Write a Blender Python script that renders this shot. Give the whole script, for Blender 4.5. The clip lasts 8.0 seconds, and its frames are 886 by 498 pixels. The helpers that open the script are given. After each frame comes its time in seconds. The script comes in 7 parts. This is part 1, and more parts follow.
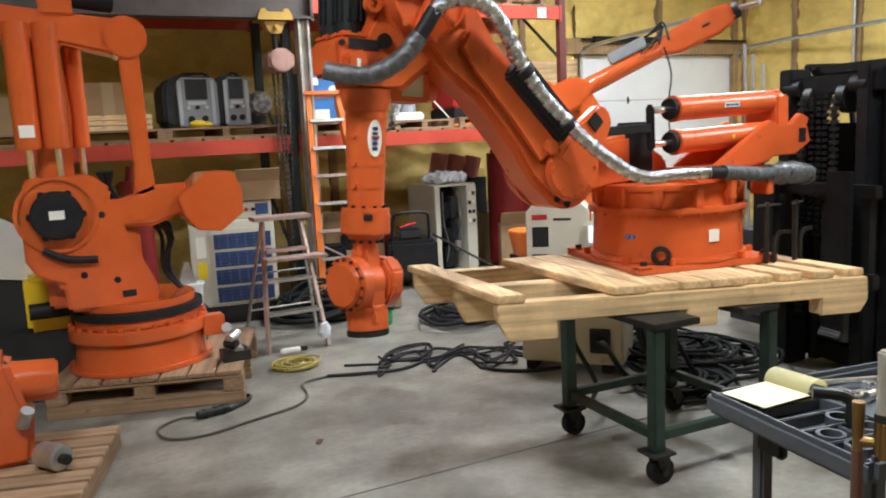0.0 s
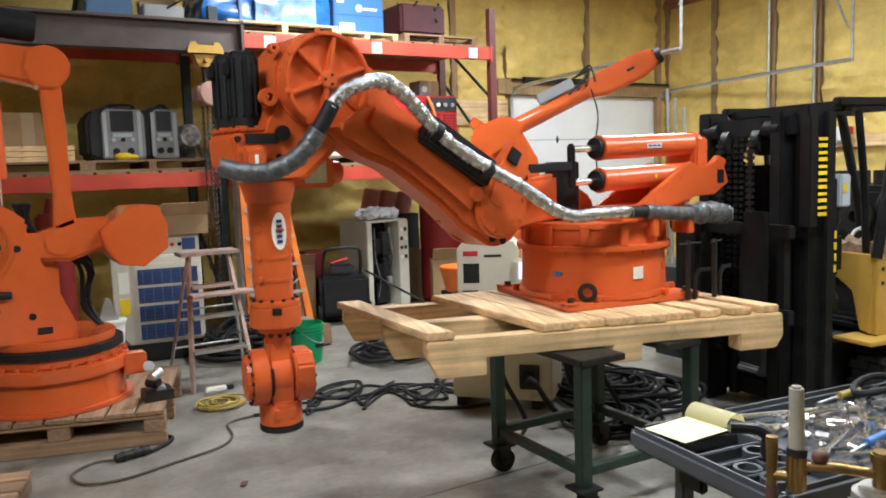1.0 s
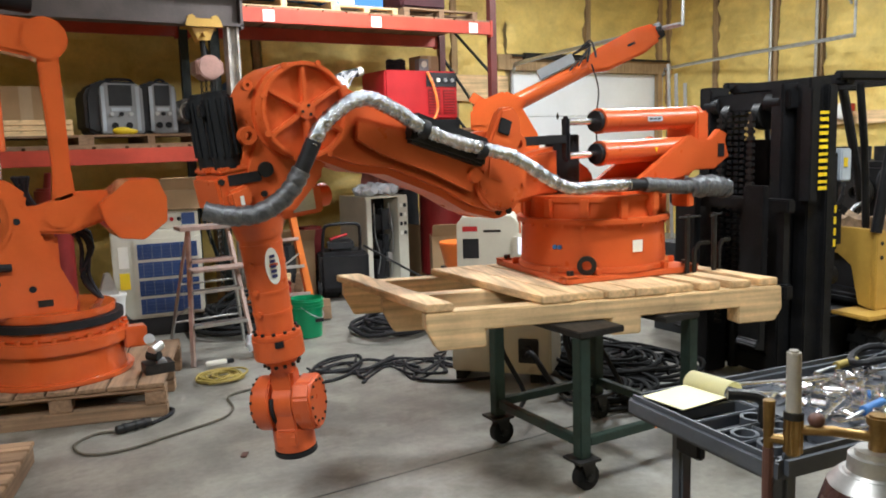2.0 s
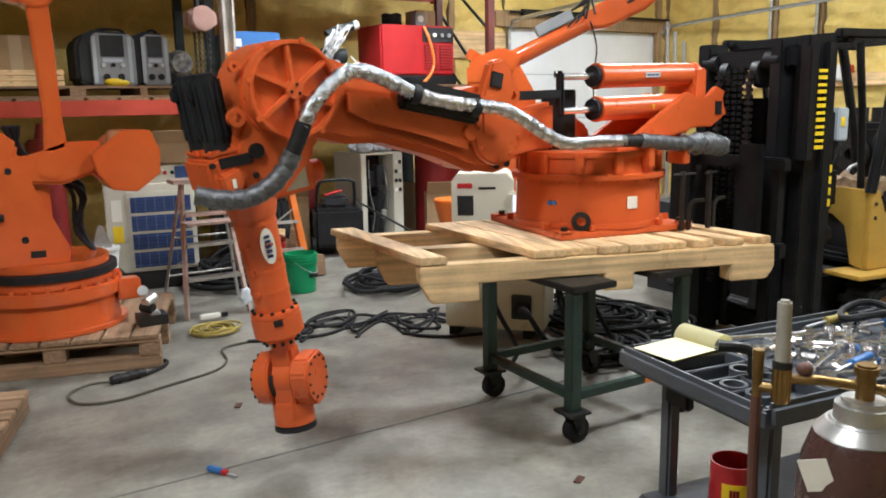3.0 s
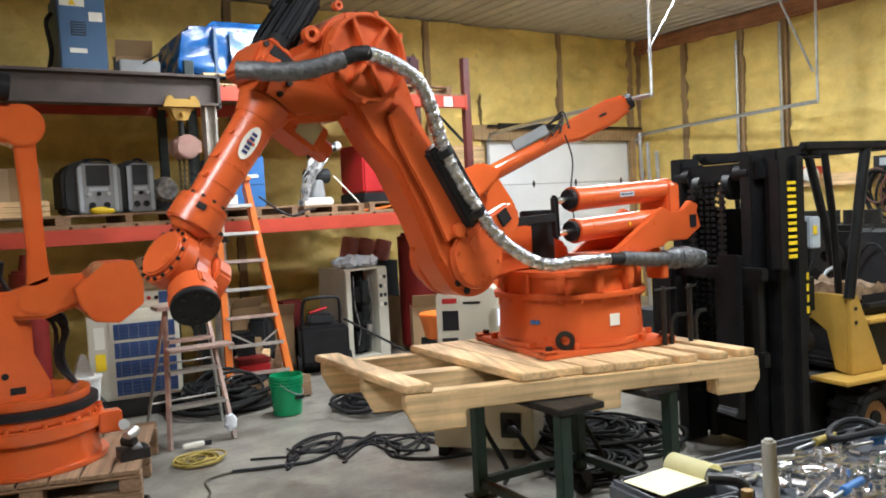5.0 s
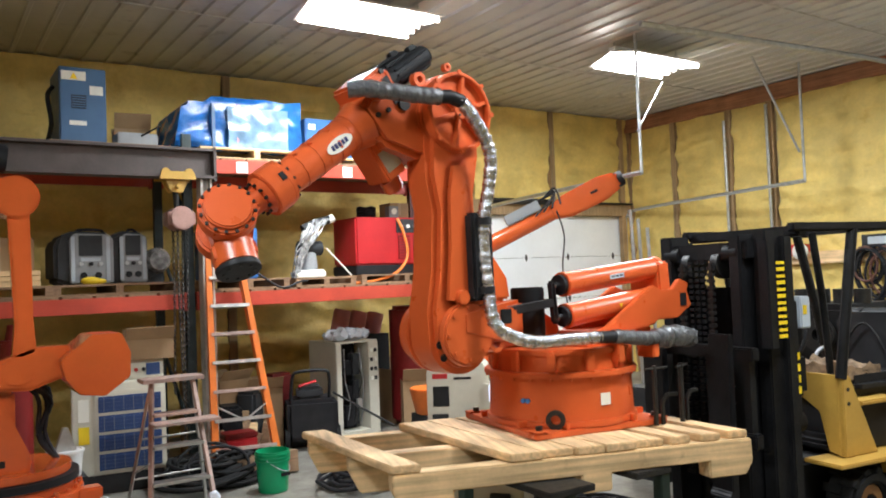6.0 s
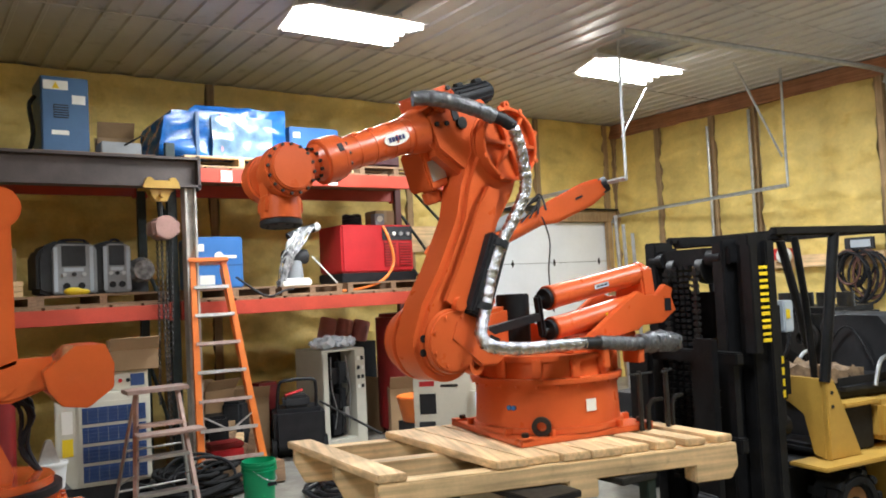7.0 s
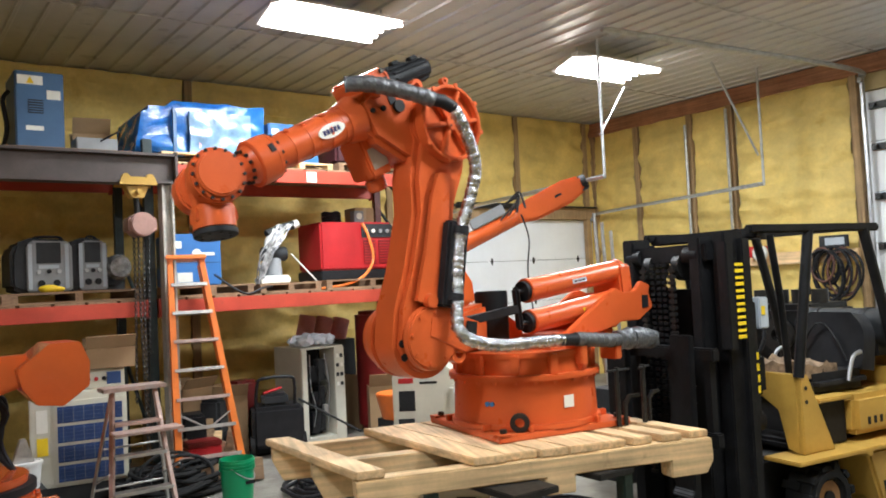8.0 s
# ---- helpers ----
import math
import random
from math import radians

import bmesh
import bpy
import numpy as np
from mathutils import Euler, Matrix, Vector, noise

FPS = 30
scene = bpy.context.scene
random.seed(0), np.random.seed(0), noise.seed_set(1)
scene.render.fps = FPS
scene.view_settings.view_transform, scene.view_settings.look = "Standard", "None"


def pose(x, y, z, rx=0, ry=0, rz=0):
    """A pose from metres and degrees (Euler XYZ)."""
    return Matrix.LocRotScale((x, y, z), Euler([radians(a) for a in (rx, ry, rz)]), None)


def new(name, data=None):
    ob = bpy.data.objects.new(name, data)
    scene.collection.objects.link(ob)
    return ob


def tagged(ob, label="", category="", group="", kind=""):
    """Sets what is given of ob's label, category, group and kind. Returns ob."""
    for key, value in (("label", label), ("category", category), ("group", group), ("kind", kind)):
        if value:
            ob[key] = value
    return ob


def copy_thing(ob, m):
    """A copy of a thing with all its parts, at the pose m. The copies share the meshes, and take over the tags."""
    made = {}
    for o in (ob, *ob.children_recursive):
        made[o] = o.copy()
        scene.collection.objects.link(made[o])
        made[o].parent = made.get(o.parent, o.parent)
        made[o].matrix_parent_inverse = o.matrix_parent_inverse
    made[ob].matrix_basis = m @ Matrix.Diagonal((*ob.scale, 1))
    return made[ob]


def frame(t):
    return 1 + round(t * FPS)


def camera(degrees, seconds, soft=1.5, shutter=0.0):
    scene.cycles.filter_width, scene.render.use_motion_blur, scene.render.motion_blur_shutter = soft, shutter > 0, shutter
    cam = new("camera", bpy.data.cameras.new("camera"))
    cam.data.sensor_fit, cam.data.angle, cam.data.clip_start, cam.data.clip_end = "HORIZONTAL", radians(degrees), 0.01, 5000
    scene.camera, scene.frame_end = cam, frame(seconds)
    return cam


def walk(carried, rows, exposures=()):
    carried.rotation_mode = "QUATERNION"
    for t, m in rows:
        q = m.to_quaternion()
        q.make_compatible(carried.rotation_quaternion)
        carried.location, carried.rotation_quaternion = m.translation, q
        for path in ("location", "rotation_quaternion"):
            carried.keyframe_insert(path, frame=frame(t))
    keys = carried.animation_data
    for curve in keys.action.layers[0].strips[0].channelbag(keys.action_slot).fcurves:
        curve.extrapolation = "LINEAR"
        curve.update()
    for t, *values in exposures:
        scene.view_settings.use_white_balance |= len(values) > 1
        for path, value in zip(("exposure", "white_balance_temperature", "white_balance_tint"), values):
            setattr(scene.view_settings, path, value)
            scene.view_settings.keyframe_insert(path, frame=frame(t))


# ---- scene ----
cam = camera(58.56, 8.0, soft=1.8, shutter=0.35)
PATH = [(t, pose(x, y, z, 90 + p, r, w)) for t, x, y, z, p, r, w in (
    (0, -0.052, 0.058, 1.580, -8.47, 2.69, -27.07), (0.5, -0.043, 0.055, 1.580, -7.24, 2.10, -29.90),
    (1, -0.037, 0.049, 1.586, -6.10, 1.87, -31.83), (1.2, -0.037, 0.049, 1.583, -6.30, 1.88, -32.05),
    (2.3, -0.041, 0.045, 1.544, -8.55, 1.66, -31.72), (2.5, -0.040, 0.045, 1.538, -9.36, 1.62, -31.80),
    (3, -0.039, 0.045, 1.524, -10.49, 1.04, -32.13), (3.5, -0.037, 0.050, 1.532, -10.58, 0.34, -32.28),
    (4, -0.033, 0.046, 1.571, -7.77, 1.82, -32.02), (4.2, -0.033, 0.043, 1.585, -5.80, 2.25, -32.25),
    (5.3, -0.020, 0.024, 1.633, -2.15, 3.10, -33.60), (5.5, -0.018, 0.022, 1.636, -0.93, 3.02, -33.64),
    (6, -0.016, 0.014, 1.651, 2.08, 2.30, -33.79), (6.5, -0.013, 0.012, 1.656, 2.66, 2.67, -34.14),
    (7, -0.004, 0.007, 1.655, 2.52, 2.83, -34.69), (7.5, 0.000, 0.001, 1.651, 2.66, 2.95, -35.93),
    (8, 0.000, 0.000, 1.650, 2.29, 2.84, -36.13))]
walk(cam, PATH)

# ---- light: a closed workshop under ceiling fixtures ----
world = bpy.data.worlds.new("world")
scene.world = world
world.use_nodes = True
world.node_tree.nodes["Background"].inputs[0].default_value = (0.6, 0.7, 0.85, 1)
world.node_tree.nodes["Background"].inputs[1].default_value = 0.01
scene.view_settings.exposure = 0.0
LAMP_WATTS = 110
CEIL = 4.14
WALL_N, WALL_E, WALL_S, WALL_W = 9.1, 9.85, -4.5, -5.0
# the three at y = 1.6 are assumed: unseen fixtures added to light the front
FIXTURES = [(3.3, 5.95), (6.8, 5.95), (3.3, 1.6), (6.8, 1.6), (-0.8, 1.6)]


# ---- materials ----
def material(name, color, rough=0.6, metal=0.0, vary=0.15, scale=6.0, bump=0.0, bscale=40.0, dirt=None, dirt_at=0.62, dscale=3.0, spec=0.5, coat=0.0, rand=0.0):
    """A painted, cast or raw surface: two sizes of colour change, grain relief and patches of dirt."""
    m = bpy.data.materials.new(name)
    m.use_nodes = True
    nt = m.node_tree
    b = nt.nodes["Principled BSDF"]
    b.inputs["Roughness"].default_value, b.inputs["Metallic"].default_value = rough, metal
    b.inputs["Specular IOR Level"].default_value, b.inputs["Coat Weight"].default_value = spec, coat
    tc = nt.nodes.new("ShaderNodeTexCoord")

    def noise_node(s, detail=4, w=0.5):
        n = nt.nodes.new("ShaderNodeTexNoise")
        n.inputs["Scale"].default_value, n.inputs["Detail"].default_value, n.inputs["Roughness"].default_value = s, detail, w
        nt.links.new(tc.outputs["Object"], n.inputs["Vector"])
        return n

    def mix(fac, a, c, blend="MIX"):
        n = nt.nodes.new("ShaderNodeMix")
        n.data_type, n.blend_type = "RGBA", blend
        for sock, v in ((n.inputs[0], fac), (n.inputs[6], a), (n.inputs[7], c)):
            if hasattr(v, "is_linked"):
                nt.links.new(v, sock)
            else:
                sock.default_value = v if not isinstance(v, tuple) else (*v, 1)
        return n.outputs[2]

    def ramp(src, lo, hi):
        n = nt.nodes.new("ShaderNodeMapRange")
        n.inputs[1].default_value, n.inputs[2].default_value = lo, hi
        nt.links.new(src, n.inputs[0])
        return n.outputs[0]

    dark = tuple(c * (1 - vary) for c in color)
    light = tuple(min(1, c * (1 + vary)) for c in color)
    col = mix(ramp(noise_node(scale).outputs[0], 0.3, 0.7), dark, light)
    fine = noise_node(scale * 9, 5, 0.6)
    col = mix(ramp(fine.outputs[0], 0.35, 0.75), col, mix(1.0, col, tuple([1 - vary * 0.7] * 3), "MULTIPLY"))
    if rand:
        oi = nt.nodes.new("ShaderNodeObjectInfo")
        k = nt.nodes.new("ShaderNodeMapRange")
        k.inputs[3].default_value, k.inputs[4].default_value = 1 - rand, 1 + rand
        nt.links.new(oi.outputs["Random"], k.inputs[0])
        cc = nt.nodes.new("ShaderNodeCombineColor")
        for i in range(3):
            nt.links.new(k.outputs[0], cc.inputs[i])
        col = mix(1.0, col, cc.outputs[0], "MULTIPLY")
    if dirt:
        d = ramp(noise_node(dscale, 8, 0.65).outputs[0], dirt_at, dirt_at + 0.16)
        col = mix(d, col, dirt)
    nt.links.new(col, b.inputs["Base Color"])
    r = nt.nodes.new("ShaderNodeMapRange")
    r.inputs[3].default_value, r.inputs[4].default_value = max(0.05, rough - 0.1), min(1, rough + 0.12)
    nt.links.new(noise_node(scale * 3).outputs[0], r.inputs[0])
    nt.links.new(r.outputs[0], b.inputs["Roughness"])
    if bump:
        bp = nt.nodes.new("ShaderNodeBump")
        bp.inputs["Strength"].default_value, bp.inputs["Distance"].default_value = min(1, bump), 0.01
        nt.links.new(noise_node(bscale, 6, 0.6).outputs[0], bp.inputs["Height"])
        nt.links.new(bp.outputs[0], b.inputs["Normal"])
    return m


def wood(name, color, dark, along="X", rough=0.75, rand=0.12):
    """Sawn timber with grain along one axis, knots and grey stains."""
    m = material(name, color, rough, rand=rand, dirt=dark, dirt_at=0.62, dscale=7)
    nt = m.node_tree
    b = nt.nodes["Principled BSDF"]
    src = b.inputs["Base Color"].links[0].from_socket
    tc = nt.nodes.new("ShaderNodeTexCoord")
    mp = nt.nodes.new("ShaderNodeMapping")
    mp.inputs["Scale"].default_value = {"X": (1.5, 40, 40), "Y": (40, 1.5, 40), "Z": (40, 40, 1.5)}[along]
    n = nt.nodes.new("ShaderNodeTexNoise")
    n.inputs["Scale"].default_value, n.inputs["Detail"].default_value = 1.0, 6
    nt.links.new(tc.outputs["Object"], mp.inputs[0])
    nt.links.new(mp.outputs[0], n.inputs["Vector"])
    k = nt.nodes.new("ShaderNodeMapRange")
    k.inputs[1].default_value, k.inputs[2].default_value, k.inputs[3].default_value, k.inputs[4].default_value = 0.35, 0.7, 1.1, 0.6
    nt.links.new(n.outputs[0], k.inputs[0])
    mx = nt.nodes.new("ShaderNodeMix")
    mx.data_type, mx.blend_type = "RGBA", "MULTIPLY"
    mx.inputs[0].default_value = 1
    nt.links.new(src, mx.inputs[6])
    nt.links.new(k.outputs[0], mx.inputs[7])
    nt.links.new(mx.outputs[2], b.inputs["Base Color"])
    bp = nt.nodes.new("ShaderNodeBump")
    bp.inputs["Strength"].default_value, bp.inputs["Distance"].default_value = 0.35, 0.004
    nt.links.new(n.outputs[0], bp.inputs["Height"])
    nt.links.new(bp.outputs[0], b.inputs["Normal"])
    return m


def glow(name, color, power):
    m = bpy.data.materials.new(name)
    m.use_nodes = True
    b = m.node_tree.nodes["Principled BSDF"]
    b.inputs["Base Color"].default_value = (*color, 1)
    b.inputs["Emission Color"].default_value = (*color, 1)
    b.inputs["Emission Strength"].default_value = power
    return m


ORANGE = material("orange enamel", (0.64, 0.11, 0.027), 0.3, vary=0.07, scale=3, bump=0.06, bscale=120, dirt=(0.25, 0.045, 0.01), dirt_at=0.68, dscale=5)
ORANGE_OLD = material("worn orange enamel", (0.64, 0.112, 0.026), 0.16, vary=0.06, scale=4, bump=0.03, bscale=60, dirt=(0.34, 0.07, 0.02), dirt_at=0.72, dscale=7, coat=0.5)
DARKSTEEL = material("dark steel", (0.035, 0.034, 0.033), 0.45, 0.6, 0.3, 12)
BLACK = material("black plastic", (0.018, 0.018, 0.02), 0.5, vary=0.25, scale=8, bump=0.1, spec=0.22)
MOTOR = material("black motor casing", (0.013, 0.014, 0.016), 0.6, vary=0.25, scale=9, spec=0.22)
CHROME = material("bright steel", (0.9, 0.9, 0.91), 0.2, 1.0, 0.08, 20)
STEEL = material("galvanised steel", (0.5, 0.51, 0.52), 0.4, 0.85, 0.15, 15, bump=0.08)
FOIL = material("aluminium foil sleeve", (0.55, 0.56, 0.58), 0.24, 1.0, 0.6, 24, bump=1.0, bscale=40)
TAPE = material("grey wrap", (0.17, 0.175, 0.185), 0.34, 0.55, 0.6, 14, bump=1.0, bscale=28)
WHITE = material("white paint", (0.75, 0.75, 0.72), 0.5, vary=0.06, scale=4, dirt=(0.4, 0.38, 0.33), dirt_at=0.72)
DOORWHITE = material("white door panel", (0.9, 0.93, 0.95), 0.4, vary=0.04, scale=2, dirt=(0.55, 0.53, 0.5), dirt_at=0.76)
BEIGE = material("beige cabinet paint", (0.62, 0.59, 0.49), 0.5, vary=0.07, scale=3, dirt=(0.3, 0.26, 0.2), dirt_at=0.66)
PINE = wood("fresh pine", (0.86, 0.6, 0.32), (0.36, 0.22, 0.11), "X", 0.7)
PINE_Y = wood("fresh pine cross", (0.82, 0.56, 0.3), (0.36, 0.22, 0.11), "Y", 0.7)
OLDWOOD = wood("weathered pallet wood", (0.34, 0.21, 0.12), (0.12, 0.075, 0.05), "X", 0.85)
OLDWOOD_Y = wood("weathered pallet block", (0.31, 0.19, 0.11), (0.1, 0.065, 0.045), "Y", 0.85)
STUD = wood("wall stud", (0.4, 0.26, 0.13), (0.24, 0.15, 0.07), "Z", 0.8)
GREENSTEEL = material("dark green steel", (0.022, 0.045, 0.034), 0.5, 0.2, 0.35, 10, bump=0.15, dirt=(0.03, 0.022, 0.015), dirt_at=0.55)
RACKRED = material("rack red paint", (0.55, 0.065, 0.035), 0.45, vary=0.12, scale=5, dirt=(0.2, 0.05, 0.035), dirt_at=0.64)
GREYBEAM = material("grey brown beam paint", (0.085, 0.065, 0.06), 0.5, vary=0.2, scale=5, dirt=(0.04, 0.03, 0.025))
POST = material("weathered grey column", (0.5, 0.47, 0.42), 0.65, 0.1, 0.3, 7, bump=0.2, dirt=(0.16, 0.13, 0.1), dirt_at=0.57)
UPRIGHT = material("dark rack upright", (0.03, 0.045, 0.045), 0.5, 0.3, 0.3, 10)
BLUE = material("machine blue", (0.04, 0.17, 0.45), 0.4, vary=0.08, scale=4)
BLUE_DULL = material("dull blue cabinet", (0.06, 0.14, 0.27), 0.45, vary=0.08, scale=4, dirt=(0.05, 0.08, 0.13), dirt_at=0.62)
SCREENBLUE = material("blue louvre", (0.03, 0.07, 0.2), 0.4, vary=0.1, scale=6)
RED = material("machine red", (0.5, 0.02, 0.025), 0.35, vary=0.1, scale=4)
DARKRED = material("dark red paint", (0.2, 0.012, 0.012), 0.4, vary=0.15, scale=4)
YELLOW = material("truck yellow", (0.52, 0.31, 0.06), 0.45, vary=0.1, scale=4, dirt=(0.2, 0.12, 0.04), dirt_at=0.64)
BRIGHTYELLOW = material("bright yellow", (0.85, 0.6, 0.02), 0.4, vary=0.06)
TRUCKBLACK = material("greasy black steel", (0.009, 0.009, 0.01), 0.5, 0.0, 0.35, 9, bump=0.2, dirt=(0.03, 0.026, 0.02), dirt_at=0.6, spec=0.22)
RUBBER = material("rubber", (0.014, 0.014, 0.014), 0.75, vary=0.3, scale=12, bump=0.3, spec=0.22)
CARD = material("cardboard", (0.36, 0.23, 0.12), 0.8, vary=0.1, scale=5, rand=0.15)
GREENPAIL = material("green plastic", (0.0, 0.28, 0.11), 0.35, vary=0.06)
LADDER = material("orange fibreglass", (0.82, 0.2, 0.03), 0.4, vary=0.1, scale=6)
ALU = material("dull aluminium", (0.55, 0.54, 0.52), 0.38, 0.8, 0.15, 14, bump=0.1)
ALU_PINK = material("paint-stained aluminium", (0.5, 0.36, 0.31), 0.5, 0.5, 0.2, 14, dirt=(0.4, 0.4, 0.38), dirt_at=0.55)
PAPER = material("paper", (0.85, 0.83, 0.75), 0.7, vary=0.05)
NOTE = material("yellow note paper", (0.88, 0.82, 0.5), 0.65, vary=0.05)
GREYPLASTIC = material("grey tray plastic", (0.075, 0.082, 0.095), 0.45, vary=0.15, scale=7, bump=0.15)
BRASS = material("old brass", (0.3, 0.19, 0.075), 0.42, 1.0, 0.25, 18, bump=0.15)
BOTTLE = material("maroon bottle paint", (0.075, 0.035, 0.03), 0.25, vary=0.1, scale=5)
CORD = material("olive rubber cord", (0.1, 0.085, 0.06), 0.6, vary=0.2)
COPPERHOSE = material("brown rubber hose", (0.12, 0.05, 0.035), 0.55, vary=0.2)
PINKROLL = material("pink film roll", (0.66, 0.27, 0.3), 0.4, vary=0.1)
CLOTH = material("white rags", (0.72, 0.76, 0.82), 0.85, vary=0.15, scale=8, bump=0.3)
CLEAR = material("cloudy film", (0.36, 0.36, 0.36), 0.18, 0.3, 0.7, 18, bump=0.9, bscale=25)
GREYMACHINE = material("grey machine front", (0.27, 0.28, 0.29), 0.45, vary=0.12, scale=6)
DARKMACHINE = material("dark machine casing", (0.035, 0.037, 0.04), 0.5, vary=0.2, scale=6, spec=0.22)
YELLOWCORD = material("yellow cord", (0.36, 0.27, 0.06), 0.6, vary=0.2)
PACKTAPE = material("tan packing tape", (0.46, 0.33, 0.2), 0.4, vary=0.08)
RUSTRED = material("dark red upright paint", (0.13, 0.03, 0.025), 0.5, vary=0.2)
PANELGREY = material("screen grey", (0.45, 0.5, 0.55), 0.3, vary=0.05)


def foam_material():
    m = material("yellow spray foam", (0.76, 0.56, 0.17), 0.6, vary=0.16, scale=2.5, bump=0.9, bscale=11, dirt=(0.55, 0.33, 0.05), dirt_at=0.6, dscale=2)
    return m


FOAM = foam_material()
CONCRETE = material("shop concrete", (0.27, 0.255, 0.218), 0.38, vary=0.36, scale=2.8, bump=0.16, bscale=70, dirt=(0.115, 0.1, 0.08), dirt_at=0.52, dscale=1.6)
TIN = material("ceiling tin", (0.58, 0.575, 0.56), 0.42, 0.3, 0.07, 2, dirt=(0.3, 0.29, 0.28), dirt_at=0.6)
PLAINWALL = material("far wall lining", (0.5, 0.4, 0.2), 0.7, vary=0.15, scale=2)
TARP = material("blue tarpaulin", (0.015, 0.14, 0.46), 0.22, vary=0.3, scale=7, bump=0.8, bscale=9)
TARPCLEAR = material("clear shrink film", (0.2, 0.34, 0.5), 0.12, vary=0.3, scale=9, bump=0.8, bscale=12, coat=0.5)


# ---- mesh helpers ----
def bx(bm, x0, y0, z0, x1, y1, z1, m=None):
    t = Matrix.Translation(((x0 + x1) / 2, (y0 + y1) / 2, (z0 + z1) / 2)) @ Matrix.Diagonal((x1 - x0, y1 - y0, z1 - z0, 1))
    bmesh.ops.create_cube(bm, size=1, matrix=(m @ t) if m else t)
    return bm


def cy(bm, a, b, r, r2=None, n=20):
    a, b = Vector(a), Vector(b)
    t = Matrix.Translation((a + b) / 2) @ (b - a).to_track_quat("Z", "Y").to_matrix().to_4x4()
    bmesh.ops.create_cone(bm, cap_ends=True, segments=n, radius1=r, radius2=r if r2 is None else r2, depth=(b - a).length, matrix=t)
    return bm


def ball(bm, c, r, sx=1, sy=1, sz=1, n=12):
    bmesh.ops.create_uvsphere(bm, u_segments=n * 2, v_segments=n, radius=r, matrix=Matrix.Translation(c) @ Matrix.Diagonal((sx, sy, sz, 1)))
    return bm


def prof(bm, pts, y0, y1):
    """A closed outline in x and z, drawn out from y0 to y1."""
    a = [bm.verts.new((x, y0, z)) for x, z in pts]
    b = [bm.verts.new((x, y1, z)) for x, z in pts]
    n = len(pts)
    f = [bm.faces.new(a), bm.faces.new(b[::-1])]
    f += [bm.faces.new((a[i], b[i], b[(i + 1) % n], a[(i + 1) % n])) for i in range(n)]
    bmesh.ops.recalc_face_normals(bm, faces=f)
    return bm


def arc(cx, cz, r, a0, a1, n=10):
    return [(cx + r * math.cos(radians(a0 + (a1 - a0) * i / n)), cz + r * math.sin(radians(a0 + (a1 - a0) * i / n))) for i in range(n + 1)]


def ring(bm, c, axis, r, ri, h, n=28):
    """A flat ring of height h along axis from c."""
    c, ax = Vector(c), Vector(axis).normalized()
    q = ax.to_track_quat("Z", "Y")
    rows = []
    for rad, z in ((r, 0), (r, h), (ri, h), (ri, 0)):
        rows.append([bm.verts.new(c + q @ Vector((rad * math.cos(2 * math.pi * i / n), rad * math.sin(2 * math.pi * i / n), z))) for i in range(n)])
    f = []
    for k in range(4):
        a, b = rows[k], rows[(k + 1) % 4]
        f += [bm.faces.new((a[i], a[(i + 1) % n], b[(i + 1) % n], b[i])) for i in range(n)]
    bmesh.ops.recalc_face_normals(bm, faces=f)
    return bm


def tube(bm, pts, r, n=10, wob=0.0, seed=0):
    """A bent tube through points, with an uneven radius where wob is given."""
    rnd = random.Random(seed)
    pts = [Vector(p) for p in pts]
    rows = []
    up = Vector((0.1, 0.2, 1))
    for i, p in enumerate(pts):
        d = (pts[min(i + 1, len(pts) - 1)] - pts[max(i - 1, 0)]).normalized()
        u = d.cross(up)
        u = u.normalized() if u.length > 1e-4 else Vector((1, 0, 0))
        v = d.cross(u)
        rr = r * (1 + wob * rnd.uniform(-1, 1))
        rows.append([bm.verts.new(p + (u * math.cos(2 * math.pi * k / n) + v * math.sin(2 * math.pi * k / n)) * rr * (1 + wob * 0.5 * rnd.uniform(-1, 1))) for k in range(n)])
    for a, b in zip(rows, rows[1:]):
        for k in range(n):
            bm.faces.new((a[k], a[(k + 1) % n], b[(k + 1) % n], b[k]))
    bm.faces.new(rows[0][::-1]), bm.faces.new(rows[-1])
    bmesh.ops.recalc_face_normals(bm, faces=bm.faces)
    return bm


def spline(pts, n=8):
    """Points along a smooth line through pts."""
    pts = [Vector(p) for p in pts]
    out = []
    for i in range(len(pts) - 1):
        p0, p1, p2, p3 = pts[max(i - 1, 0)], pts[i], pts[i + 1], pts[min(i + 2, len(pts) - 1)]
        for k in range(n):
            t = k / n
            out.append(0.5 * (2 * p1 + (p2 - p0) * t + (2 * p0 - 5 * p1 + 4 * p2 - p3) * t * t + (3 * p1 - p0 - 3 * p2 + p3) * t ** 3))
    return out + [pts[-1]]


def mesh_of(name, bm, bevel=0.0, angle=35):
    if bevel:
        bm.normal_update()
        edges = [e for e in bm.edges if len(e.link_faces) == 2 and e.calc_face_angle(0) > radians(angle)]
        bmesh.ops.bevel(bm, geom=edges, offset=bevel, segments=2, affect="EDGES", clamp_overlap=True)
    me = bpy.data.meshes.new(name)
    bm.to_mesh(me)
    bm.free()
    me.shade_smooth()
    me.set_sharp_from_angle(angle=radians(angle))
    return me


def part(name, bm, mat, parent=None, label="", bevel=0.0, m=None):
    me = mesh_of(name, bm, bevel)
    me.materials.append(mat)
    ob = new(name, me)
    ob.parent = parent
    if m is not None:
        ob.matrix_basis = m
    if label:
        ob["label"] = label
    return ob


def thing(name, label, category, m=None, group="", kind=""):
    ob = new(name)
    ob.empty_display_size = 0.1
    if m is not None:
        ob.matrix_basis = m
    return tagged(ob, label, category, group, kind)


